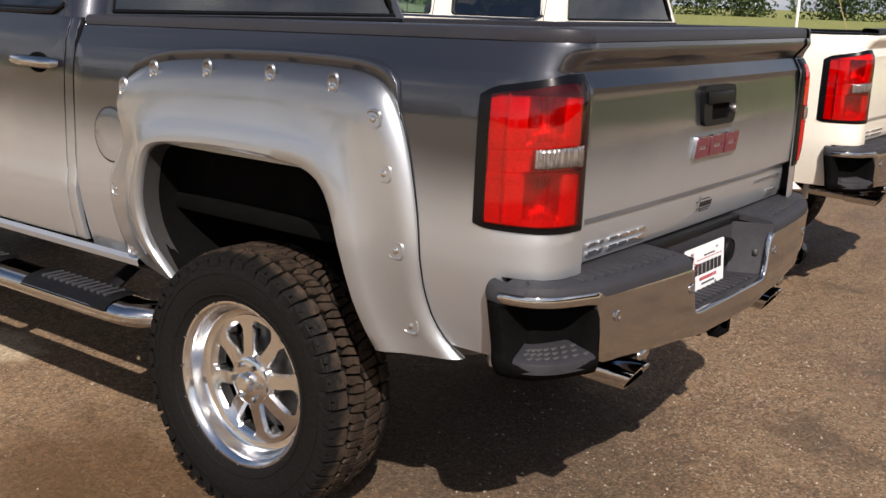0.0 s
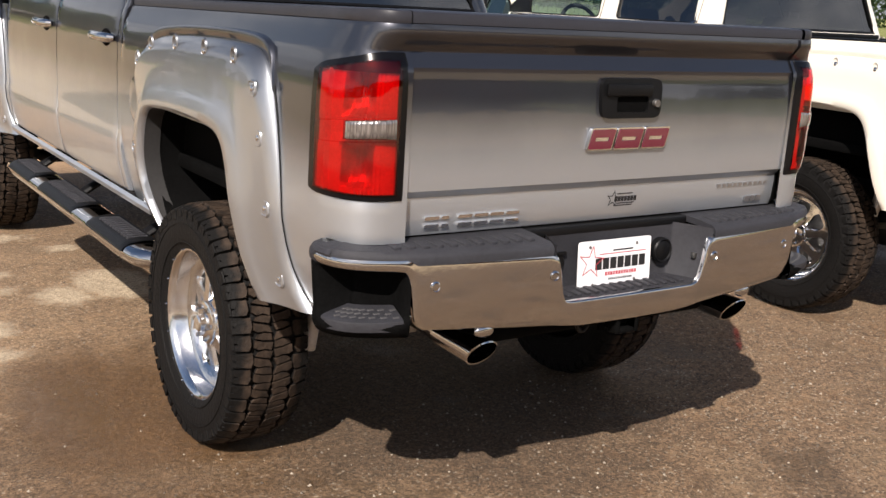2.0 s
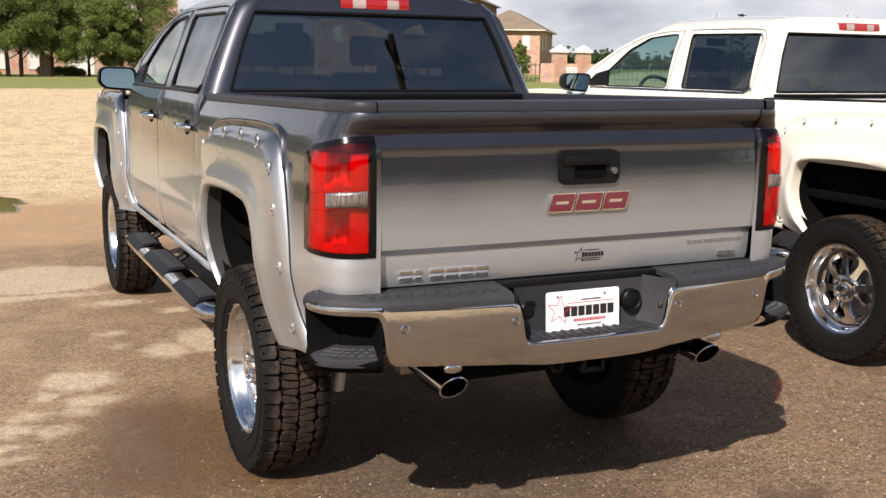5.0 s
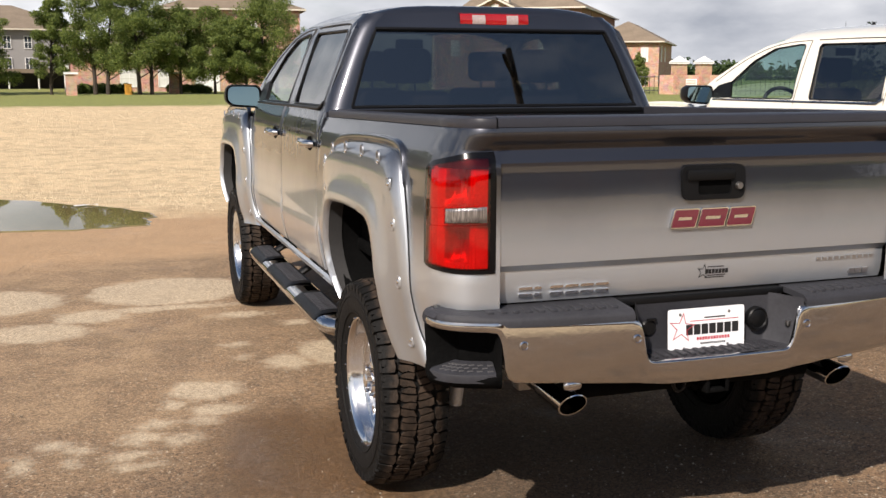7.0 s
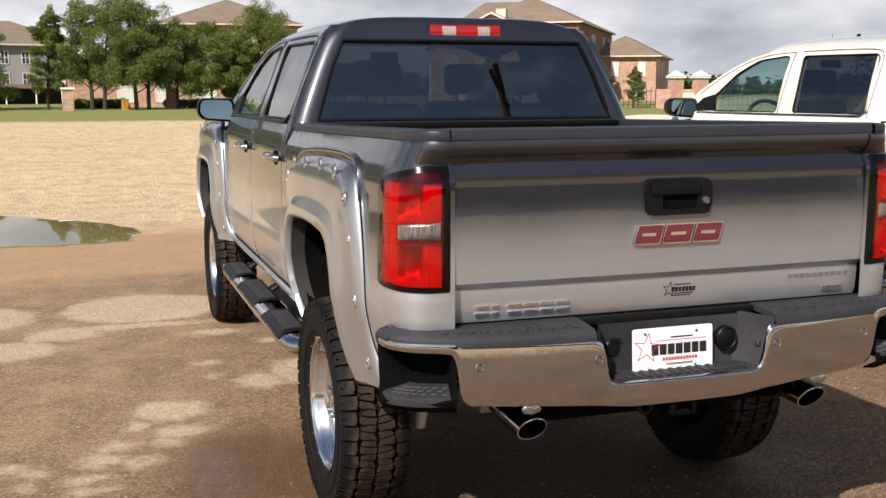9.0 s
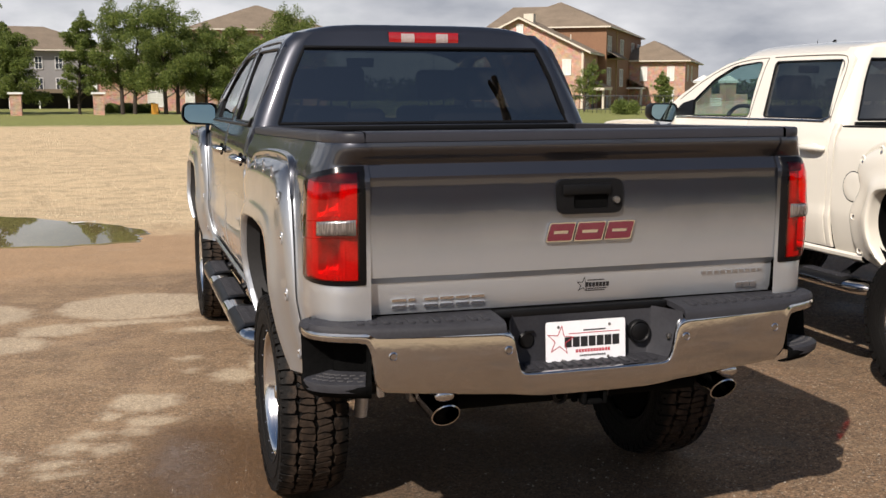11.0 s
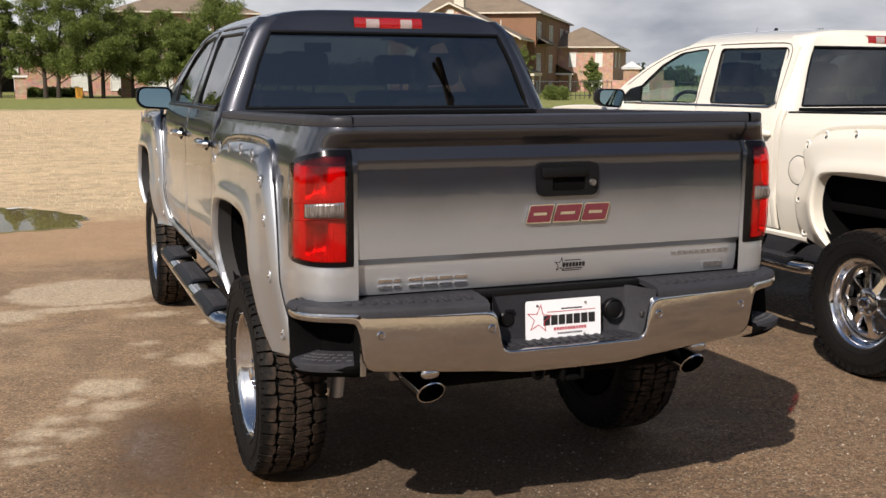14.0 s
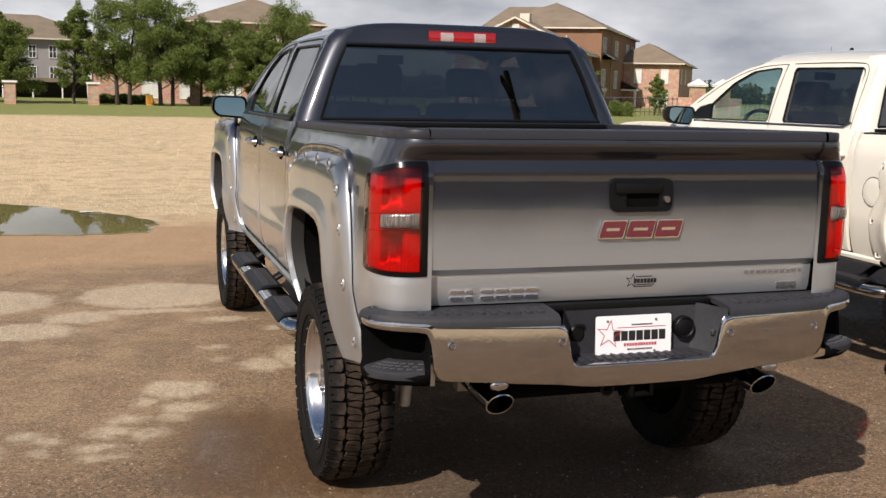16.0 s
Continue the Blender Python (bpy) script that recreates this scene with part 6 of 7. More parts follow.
        bm = plate(bmesh.new(), [(3.64, 1.54), (3.96, 1.525), (3.84, 1.63), (3.70, 1.66)], [], lambda a, b: Vector((s * (curve_at(GREEN, b) + 0.003), a, b)), lambda a, b: Vector((s * (curve_at(GREEN, b) - 0.02), a, b)))
        part("mirror_base", bm, TRIM, holder)


def interior(root):
    seats = ((2.35, -0.38), (2.35, 0.38), (3.15, -0.40), (3.15, 0.40))
    for y, x in seats:
        holder = new("cab_seat", None)
        holder.parent = root
        bm = box(bmesh.new(), x - 0.26, x + 0.26, y - 0.02, y + 0.50, 0.98, 1.16, 0.05, 3)
        part("seat_cushion", bm, CLOTH, holder)
        bm = box(bmesh.new(), x - 0.25, x + 0.25, y - 0.14, y + 0.0, 1.10, 1.62, 0.05, 3)
        part("backrest", bm, CLOTH, holder)
        bm = box(bmesh.new(), x - 0.13, x + 0.13, y - 0.15, y - 0.04, 1.66, 1.84, 0.04, 3)
        part("headrest", bm, CLOTH, holder)
        bm = bmesh.new()
        for d in (-0.05, 0.05):
            tube(bm, [(x + d, y - 0.09, 1.60), (x + d, y - 0.09, 1.70)], 0.007, 8)
        part("headrest_post", bm, STEEL, holder)
    bm = bmesh.new()
    box(bm, -0.82, 0.82, 3.72, 4.15, 1.20, 1.47, 0.06, 3)
    part("dashboard", bm, CLOTH, root)
    bm = bmesh.new()
    pts = [Vector((-0.40 + 0.19 * math.cos(a), 3.62 + 0.07 * math.sin(a), 1.44 + 0.17 * math.sin(a))) for a in spread(0, 2 * math.pi, 24)]
    tube(bm, pts, 0.016, 8, cap=False)
    tube(bm, [(-0.40, 3.62, 1.44), (-0.40, 3.80, 1.38)], 0.04, 10)
    tube(bm, [(-0.58, 3.62, 1.44), (-0.22, 3.62, 1.44)], 0.018, 8)
    part("steering_wheel", bm, CLOTH, root)
    bm = bmesh.new()
    box(bm, -0.09, 0.09, 3.42, 3.45, 1.86, 1.92, 0.01)
    part("inner_mirror", bm, TRIM, root)
    bm = bmesh.new()
    box(bm, -0.62, 0.62, 2.06, 3.30, 1.950, 1.960, 0.004)
    part("headliner", bm, simple_liner, root)
    bm = bmesh.new()
    for s in (-1, 1):
        box(bm, s * 0.84 - 0.02, s * 0.84 + 0.02, 1.95, 4.0, 0.85, 1.52, 0.01)
    part("door_card", bm, CLOTH, root)


simple_liner = simple("grey_headliner", (0.25, 0.24, 0.23), 0.9)


def pickup(paint, metal, at, label):
    root = new("pickup_truck", None)
    root.location = at
    tagged(root, label, "pickup truck", "lifted pickup trucks")
    for s in (-1, 1):
        bed_side(root, paint, s)
        fender_flare(root, paint, s, 0.0, lambda z: curve_at(BED, z), FLARE_OUT)
        fender_flare(root, paint, s, AXLE_FRONT - AXLE_REAR - 0.03, lambda z: curve_at(WIDE, z) - 0.006, FLARE_OUT_FRONT)
        wheel(root, s, AXLE_REAR, metal)
        wheel(root, s, AXLE_FRONT, metal)
    # bed front wall
    part("bed_front", box(bmesh.new(), -0.86, 0.86, 1.80, 1.845, 0.98, 1.49, 0.008), LINER, root)
    tailgate(root, paint)
    bumper(root)
    number_plate(root)
    underbody(root)
    cab(root, paint)
    interior(root)
    # fuel flap
    bm = bmesh.new()
    ring = lambda r, o: [Vector((-(curve_at(WIDE, 1.16 + r * math.sin(a)) + o), 1.655 + r * math.cos(a), 1.16 + r * math.sin(a))) for a in spread(0, 2 * math.pi, 40)]
    lattice(bm, [ring(0.088, -0.004), ring(0.087, 0.003), ring(0.083, 0.0045), ring(0.04, 0.0045), ring(0.001, 0.0045)])
    flap = part("fuel_flap", bm, paint, root)
    part("flap_gap", lattice(bmesh.new(), [ring(0.094, 0.0005), ring(0.088, 0.0015)]), BLACK, flap)
    return root


pickup(PAINT_GREY, ALLOY, (0, 0, 0), "lifted grey metallic crew-cab pickup with painted-in reflections and bolt-on flares")
pickup(PAINT_WHITE, RIM_CHROME, (3.64, 0.30, -0.02), "lifted pearl-white crew-cab pickup with chrome wheels")


# ---- ground ----
DIP = 0.0385
POOL = (-3.917, 11.786, 3.228, 1.669, radians(-40.33), -0.12)      # centre, half axes, turn and level of the puddle


def pool_reach(x, y):
    """How far out a place lies from the puddle's middle; 1 at its edge."""
    cx, cy, rx, ry, turn, _ = POOL
    u, v = math.cos(turn) * (x - cx) + math.sin(turn) * (y - cy), math.cos(turn) * (y - cy) - math.sin(turn) * (x - cx)
    return math.hypot(u / rx, v / ry)


def ground_z(x, y):
    """The lot falls away past the truck and rises again towards the grass."""
    r = math.hypot(x, y)
    sunk = -DIP * max(0.0, min(9.0, y - 7.5)) * max(0.0, min(1.0, (36.0 - y) / 19.5))
    z = sunk - (0.004 * max(0.0, y - 14.0) * min(1.0, r / 60) if y < 400 else 0.004 * 386)
    k = max(0.0, min(1.0, (pool_reach(x, y) - 1.08) / 0.75))
    k = k * k * (3 - 2 * k)
    return z * k + (POOL[5] - 0.018 * (y - POOL[1]) - 0.013) * (1 - k)


def ground():
    def ticks():
        out = spread(-12, 14, 104)
        d = 0.3
        a, b = out[0], out[-1]
        low, high = [], []
        while b < 2500:
            d *= 1.22
            b += d
            a -= d
            high.append(b), low.append(a)
        return list(reversed(low)) + out + high
    xs, ys = ticks(), ticks()
    rows = []
    for y in ys:
        row = []
        for x in xs:
            near = math.hypot(x - 1, y - 2) < 14
            lump = 0.006 * noise.noise((x * 1.3, y * 1.3, 0)) + 0.003 * noise.noise((x * 5, y * 5, 3)) if near else 0.0
            wheel_spot = min(math.hypot(x - cx, y - cy) for cx in (-0.8, 0.8, 2.84, 4.44) for cy in (1.05, 4.70, 1.35, 5.0))
            lump *= min(1.0, max(0.0, (wheel_spot - 0.25) / 0.3))
            slope = -0.02 * min(1.0, max(0.0, (x - 1.3) / 1.2))
            row.append(Vector((x, y, ground_z(x, y) + lump - 0.002 + slope)))
        rows.append(row)
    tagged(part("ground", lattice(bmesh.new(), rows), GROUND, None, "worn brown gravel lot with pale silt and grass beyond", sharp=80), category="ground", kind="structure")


ground()


def puddle(label):
    cx, cy, rx, ry, turn, level = POOL
    rnd = random.Random(4)
    ph = [rnd.uniform(0, 6) for _ in range(4)]
    c, s = math.cos(turn), math.sin(turn)

    def spot(k, a):
        r = k * (1 + 0.03 * math.sin(3 * a + ph[1]) + 0.025 * math.sin(7 * a + ph[2]) + 0.018 * math.sin(13 * a + ph[3]) + 0.012 * math.sin(29 * a + ph[0]))
        u, v = rx * r * math.cos(a), ry * r * math.sin(a)
        return Vector((cx + c * u - s * v, cy + s * u + c * v, level - 0.018 * (s * u + c * v) - (0.016 if k >= 1 else 0)))
    rows = [[spot(k, a) for a in spread(0, 2 * math.pi, 144)] for k in (0.001, 0.5, 0.98, 1.0)]
    tagged(part("puddle", lattice(bmesh.new(), rows), WATER, None, label, smooth=False), category="puddle")


puddle("shallow muddy rain puddle on the brown lot")


def stones():
    """Loose grit and pebbles strewn over the near lot."""
    rnd = random.Random(11)
    verts, faces = [], []
    for _ in range(9000):
        x, y = rnd.uniform(-5.5, 5.5), rnd.uniform(-3.2, 7.4)
        if rnd.random() < 0.35:
            x, y = rnd.uniform(-1.2, 3.0), rnd.uniform(-1.8, 1.0)
        r = rnd.choice((0.003, 0.003, 0.004, 0.004, 0.005, 0.008))
        a = rnd.uniform(0, 6.28)
        k = len(verts)
        lump = 0.006 * noise.noise((x * 1.3, y * 1.3, 0)) - 0.002 - 0.02 * min(1.0, max(0.0, (x - 1.3) / 1.2))
        for q in range(5):
            rr = r * rnd.uniform(0.7, 1.2)
            verts.append((x + rr * math.cos(a + q * 1.257), y + rr * math.sin(a + q * 1.257), lump - 0.002))
        verts.append((x + rnd.uniform(-0.3, 0.3) * r, y + rnd.uniform(-0.3, 0.3) * r, lump + r * rnd.uniform(0.5, 0.9)))
        for q in range(5):
            faces.append((k + q, k + (q + 1) % 5, k + 5))
    me = bpy.data.meshes.new("gravel")
    me.from_pydata(verts, [], faces)
    me.materials.append(PEBBLE)
    tagged(new("gravel", me), "loose pale grit strewn over the lot", "gravel", kind="stuff")


def clods():
    """Clods and stones strewn over the pale yard, denser near by."""
    rnd = random.Random(23)
    verts, faces = [], []
    for _ in range(30000):
        y = 10.5 + 40.0 * rnd.random() ** 1.7
        x = rnd.uniform(-0.34, 0.40) * (y + 4.0) - 1.5
        if pool_reach(x, y) < 1.25 or y > 47 or rnd.random() > (y - 10.3) / 3.0:
            continue
        r = rnd.choice((0.006, 0.008, 0.008, 0.012, 0.018)) * (0.8 + y / 40)
        a, k, z = rnd.uniform(0, 6.28), len(verts), ground_z(x, y) - 0.006
        for q in range(5):
            rr = r * rnd.uniform(0.7, 1.4)
            verts.append((x + rr * math.cos(a + q * 1.257), y + rr * math.sin(a + q * 1.257), z))
        verts.append((x + rnd.uniform(-0.3, 0.3) * r, y + rnd.uniform(-0.3, 0.3) * r, z + r * rnd.uniform(0.6, 1.1)))
        for q in range(5):
            faces.append((k + q, k + (q + 1) % 5, k + 5))
    me = bpy.data.meshes.new("yard_gravel")
    me.from_pydata(verts, [], faces)
    me.materials.append(CLOD)
    tagged(new("yard_gravel", me), "pale clods and stones strewn over the sandy yard", "gravel", kind="stuff")


def pebble(name, dark, light):
    m, n, l, p = material(name)
    g, ramp = n.new("ShaderNodeNewGeometry"), n.new("ShaderNodeValToRGB")
    ramp.color_ramp.elements[0].color, ramp.color_ramp.elements[1].color = (*dark, 1), (*light, 1)
    l.new(g.outputs["Random Per Island"], ramp.inputs["Fac"]), l.new(ramp.outputs[0], p.inputs["Base Color"])
    p.inputs["Roughness"].default_value = 0.85
    return m


PEBBLE = pebble("pebbles", (0.07, 0.055, 0.042), (0.42, 0.36, 0.28))
CLOD = pebble("yard_clods", (0.34, 0.255, 0.158), (0.56, 0.44, 0.285))
stones()
clods()


# ---- buildings ----
def frame_window(parent, place, x, z, w, h, blind=True, split=2):
    """A white-framed window on a wall; place(x, z, out) lays it on the wall."""
    def slab(name, a0, a1, b0, b1, o0, o1, mat, under):
        bm = plate(bmesh.new(), [(a0, b0), (a1, b0), (a1, b1), (a0, b1)], [], lambda a, b: place(a, b, o1), lambda a, b: place(a, b, o0))
        return part(name, bm, mat, under, smooth=False)
    win = slab("window", x - w / 2, x + w / 2, z, z + h, -0.05, 0.03, BLIND if blind else PANE, parent)
    t = 0.06
    slab("frame", x - w / 2 - t, x + w / 2 + t, z - t, z, -0.02, 0.08, WHITE_TRIM, win)
    slab("frame", x - w / 2 - t, x + w / 2 + t, z + h, z + h + t, -0.02, 0.08, WHITE_TRIM, win)
    slab("frame", x - w / 2 - t, x - w / 2, z, z + h, -0.02, 0.08, WHITE_TRIM, win)
    slab("frame", x + w / 2, x + w / 2 + t, z, z + h, -0.02, 0.08, WHITE_TRIM, win)
    slab("mullion", x - 0.025, x + 0.025, z, z + h, 0.0, 0.06, WHITE_TRIM, win)
    slab("mullion", x - w / 2, x + w / 2, z + h / 2 - 0.025, z + h / 2 + 0.025, 0.0, 0.06, WHITE_TRIM, win)
    return win


def house_root(name, x, y, z, angle, label):
    root = new(name, None)
    root.location, root.rotation_euler = (x, y, z), (0, 0, radians(angle))
    return tagged(root, label, "house")


def hip_roof(parent, x0, x1, y0, y1, eave, rise, over=0.5, along="x", run=None):
    bm = bmesh.new()
    x0, x1, y0, y1 = x0 - over, x1 + over, y0 - over, y1 + over
    if along == "x":
        d = run or (y1 - y0) / 2
        ridge = [Vector((x0 + d, (y0 + y1) / 2, eave + rise)), Vector((x1 - d, (y0 + y1) / 2, eave + rise))]
    else:
        d = run or (x1 - x0) / 2
        ridge = [Vector(((x0 + x1) / 2, y0 + d, eave + rise)), Vector(((x0 + x1) / 2, y1 - d, eave + rise))]
    c = [bm.verts.new(p) for p in ((x0, y0, eave), (x1, y0, eave), (x1, y1, eave), (x0, y1, eave))]
    r = [bm.verts.new(p) for p in ridge]
    low = [bm.verts.new((v.co.x, v.co.y, eave - 0.06)) for v in c]
    if along == "x":
        bm.faces.new((c[0], c[1], r[1], r[0])), bm.faces.new((c[1], c[2], r[1])), bm.faces.new((c[2], c[3], r[0], r[1])), bm.faces.new((c[3], c[0], r[0]))
    else:
        bm.faces.new((c[0], c[1], r[0])), bm.faces.new((c[1], c[2], r[1], r[0])), bm.faces.new((c[2], c[3], r[1])), bm.faces.new((c[3], c[0], r[0], r[1]))
    bm.faces.new(low)
    for k in range(4):
        bm.faces.new((c[k - 1], c[k], low[k], low[k - 1]))
    roof = part("roof", bm, SHINGLE, parent, smooth=False)
    bm = bmesh.new()
    for a0, a1, b0, b1 in ((x0, x1, y0 - 0.05, y0), (x0, x1, y1, y1 + 0.05), (x0 - 0.05, x0, y0, y1), (x1, x1 + 0.05, y0, y1)):
        box(bm, a0, a1, b0, b1, eave - 0.17, eave - 0.02)
    part("fascia", bm, CREAM_TRIM, roof, "pale eave board", smooth=False)
    return roof


def walls(parent, x0, x1, y0, y1, height, mat):
    bm = bmesh.new()
    box(bm, x0, x1, y0, y1, -1.5, height)
    return part("wall", bm, mat, parent, smooth=False)


def house_gabled():
    """The brick wing with its gable end, and the brown three-storey block behind it."""
    root = house_root("apartment_house", 42.6, 91.9, -0.5, -34.8, "brick and brown apartment house with a white-edged gable")
    W, E, A = 12.9, 5.9, 9.0
    front = finer([(-W, -1.5), (0, -1.5), (0, E), (-W / 2, A), (-W, E)], 4.0)
    bm = plate(bmesh.new(), front, [], lambda a, b: Vector((a, 0, b)), lambda a, b: Vector((a, 0.3, b)))
    part("wall", bm, BRICK, root, smooth=False)
    bm = bmesh.new()
    box(bm, -0.3, 0.0, 0.3, 8.0, -1.5, E)
    part("wall", bm, BRICK, root, smooth=False)
    part("wall", box(bmesh.new(), -W, -W + 0.3, 0.3, 8.0, -1.5, E), BRICK, root, smooth=False)
    roof_bm = bmesh.new()
    for sx in (1, -1):
        x_e, x_r = (-W / 2 + sx * (W / 2 + 0.6)), -W / 2
        e = E - 0.6 * (A - E) / (W / 2)
        rows = [[Vector((x_e, y, e + h)), Vector((x_r, y, A + h))] for y in (-0.5, 9.5) for h in (0.0,)]
        lattice(roof_bm, rows)
        rows = [[Vector((x_e, y, e + 0.12)), Vector((x_r, y, A + 0.12))] for y in (-0.5, 9.5)]
        lattice(roof_bm, rows)
    roof = part("roof", roof_bm, SHINGLE, root, smooth=False)
    for sx in (1, -1):
        bm = bmesh.new()
        x_e = -W / 2 + sx * (W / 2 + 0.65)
        e = E - 0.65 * (A - E) / (W / 2)
        lattice(bm, [[Vector((x_e, y, e + h)), Vector((-W / 2, y, A + h))] for y, h in ((-0.56, -0.06), (-0.56, 0.13), (-0.42, 0.13), (-0.42, -0.06))])
        part("gable_board", bm, CREAM_TRIM, roof, "white gable board", smooth=False)
        bm = bmesh.new()
        box(bm, x_e - 0.08, x_e + 0.08, -0.5, 9.5, e - 0.10, e + 0.08)
        part("gutter", bm, CREAM_TRIM, roof, smooth=False)
    for x, z in ((-0.15, -1.0), (-W + 0.1, -1.0)):
        bm = bmesh.new()
        box(bm, x - 0.10, x + 0.10, -0.12, 0.0, z, E - 0.2)
        part("downpipe", bm, CREAM_TRIM, root, smooth=False)
    on_front = lambda a, b, o: Vector((a, -o, b))
    on_side = lambda a, b, o: Vector((o, a, b))
    frame_window(root, on_front, -W / 2, 7.5, 0.55, 0.85)
    frame_window(root, on_front, -1.7, 3.5, 0.75, 1.45)
    frame_window(root, on_front, -10.5, 3.5, 0.75, 1.45)
    for y in (2.6, 5.0):
        frame_window(root, on_side, y, 2.3, 0.8, 2.2)
    for y in (1.4, 2.4):
        frame_window(root, on_side, y, -0.2, 0.5, 1.9)
    bm = bmesh.new()
    box(bm, 0.0, 1.6, 2.8, 8.2, 2.0, 2.25)
    porch = part("porch_roof", bm, CREAM_TRIM, root, smooth=False)
    bm = bmesh.new()
    rows = [[Vector((0.0, y, 3.0)), Vector((1.7, y, 2.25))] for y in (2.7, 8.3)]
    lattice(bm, rows)
    part("porch_shingles", bm, SHINGLE, porch, smooth=False)
    for y in (3.4, 7.8):
        bm = tube(bmesh.new(), [(1.4, y, -0.6), (1.4, y, 2.0)], 0.13, 12)
        part("porch_column", bm, CREAM_TRIM, porch, "white porch column")
    bm = bmesh.new()
    box(bm, -0.02, 0.02, 4.6, 6.4, -0.5, 1.8)
    part("doorway", bm, PANE, root, smooth=False)
    # the taller block
    tall = house_root("apartment_block", 42.6, 91.9, -0.5, -34.8, "brown three-storey apartment block with a hipped shingle roof")
    TX, TY = 0.9, 8.0
    walls(tall, TX - 12.2, TX, TY, TY + 29.0, 8.5, STUCCO)
    hip_roof(tall, TX - 12.2, TX, TY, TY + 29.0, 8.6, 3.0, 0.45, "y")
    walls(tall, -12.8, TX - 12.25, TY + 4.0, TY + 19.0, 8.5, STUCCO)
    hip_roof(tall, -12.8, TX - 6.0, TY + 4.0, TY + 19.0, 8.55, 3.0, 0.7, "x", 1.6)
    far_side = lambda a, b, o: Vector((TX + o, a, b))
    for z in (5.7, 2.4, -0.3):
        for y in (1.3, 2.7, 10.6, 12.0, 20.2, 21.6, 25.4, 26.8):
            frame_window(tall, far_side, TY + y, z, 0.95, 1.9 if z > 0 else 1.6, blind=False)
    bm = bmesh.new()
    lattice(bm, [[Vector((TX, y, 6.1)), Vector((TX + 1.2, y, 5.4)), Vector((TX + 1.2, y, 5.28)), Vector((TX, y, 5.28))] for y in (TY, TY + 8.0)])
    part("skirt_roof", bm, SHINGLE, tall, "narrow brown skirt roof", smooth=False)
    bm = bmesh.new()
    box(bm, -6.6, -5.6, 2.2, 3.2, 8.4, 9.6)
    part("dormer", bm, CREAM_TRIM, tall, smooth=False)
    for x in (-5.2, -4.4, -3.4, -2.2):
        bm = bmesh.new()
        tube(bm, [(x, 4.5, 6.8), (x, 4.5, 7.6)], 0.06, 8)
        part("vent_pipe", bm, CREAM_TRIM, tall)
    bm = bmesh.new()
    box(bm, TX - 0.2, TX + 0.12, TY + 7.0, TY + 7.25, -1.0, 8.4)
    part("corner_board", bm, simple_tan, tall, smooth=False)


simple_tan = simple("tan_board", (0.34, 0.24, 0.12), 0.8)


def house_plain(x, y, z, angle, w, d, height, rise, wall_mat, label, wins=(), along="x"):
    root = house_root("house", x, y, z, angle, label)
    walls(root, -w, 0, 0, d, height, wall_mat)
    hip_roof(root, -w, 0, 0, d, height, rise, 0.6, along)
    place = lambda a, b, o: Vector((a, -o, b))
    side = lambda a, b, o: Vector((o, a, b))
    for kind, a, b, ww, hh in wins:
        frame_window(root, place if kind == "f" else side, a, b, ww, hh, blind=(wall_mat is BRICK))
    return root


house_gabled()
second = house_plain(63.8, 109.2, -0.4, -34.8, 8.4, 22.0, 5.4, 2.5, BRICK, "two-storey brick house with a hipped roof", (("f", -1.7, 3.0, 0.75, 1.6), ("f", -4.9, 3.0, 0.75, 1.6), ("f", -1.9, 0.2, 1.2, 1.6), ("s", 3.5, 3.0, 0.9, 1.8), ("s", 9.5, 3.0, 0.9, 1.8)), "y")
bm = bmesh.new()
box(bm, -8.6, -4.6, -2.2, 0.0, 2.0, 2.2)
porch = part("porch_roof", bm, WHITE_TRIM, second, smooth=False)
bm = bmesh.new()
lattice(bm, [[Vector((-8.9, y, 2.2)), Vector((-6.6, y, 3.2)), Vector((-4.3, y, 2.2))] for y in (-2.4, 0.0)])
part("porch_gable", bm, SHINGLE, porch, smooth=False)
for px in (-8.3, -4.9):
    part("porch_column", tube(bmesh.new(), [(px, -2.0, -0.5), (px, -2.0, 2.0)], 0.16, 12), WHITE_TRIM, porch, "white porch column")

left = house_plain(10.6, 93.8, -0.4, -3, 13.6, 9.0, 3.4, 2.0, BRICK, "low brick house with white garage doors behind trees", (("f", -8.3, 0.5, 1.5, 1.5), ("f", -5.2, 0.5, 1.2, 1.5)))
bm = bmesh.new()
box(bm, -2.7, -0.5, -0.06, 0.04, -0.4, 2.0, 0.02)
door = part("garage_door", bm, WHITE_TRIM, left, "white garage door", smooth=False)
for k in range(4):
    bm = bmesh.new()
    box(bm, -2.62, -0.58, -0.075, -0.05, -0.3 + k * 0.56, 0.16 + k * 0.56, 0.01)
    part("door_panel", bm, WHITE_TRIM, door, smooth=False)
bm = bmesh.new()
box(bm, -13.7, -13.3, -0.15, 0.0, -0.5, 3.0)
part("downpipe", bm, WHITE_TRIM, left, smooth=False)
house_plain(20.4, 108.5, -0.4, -6, 14.0, 13.6, 8.2, 2.9, BRICK, "large brick house with a brown hipped roof", (("f", -11.5, 5.2, 1.0, 1.6), ("f", -9.0, 5.2, 1.0, 1.6), ("f", -5.0, 5.2, 1.0, 1.6)))
grey = house_plain(-1.5, 116.0, -0.4, 8, 42.0, 12.0, 6.1, 2.6, SIDING, "long grey-sided apartment house with a dark carport", tuple(("f", -x, z, 0.65, 1.2) for x in (5.2, 7.2, 9.0, 13.0, 15.0, 19.0, 21.0) for z in (1.9, 4.1)))
bm = bmesh.new()
box(bm, -40, -1, -4.5, -0.1, 1.6, 2.0)
carport = part("carport_roof", bm, SHINGLE, grey, smooth=False)
bm = bmesh.new()
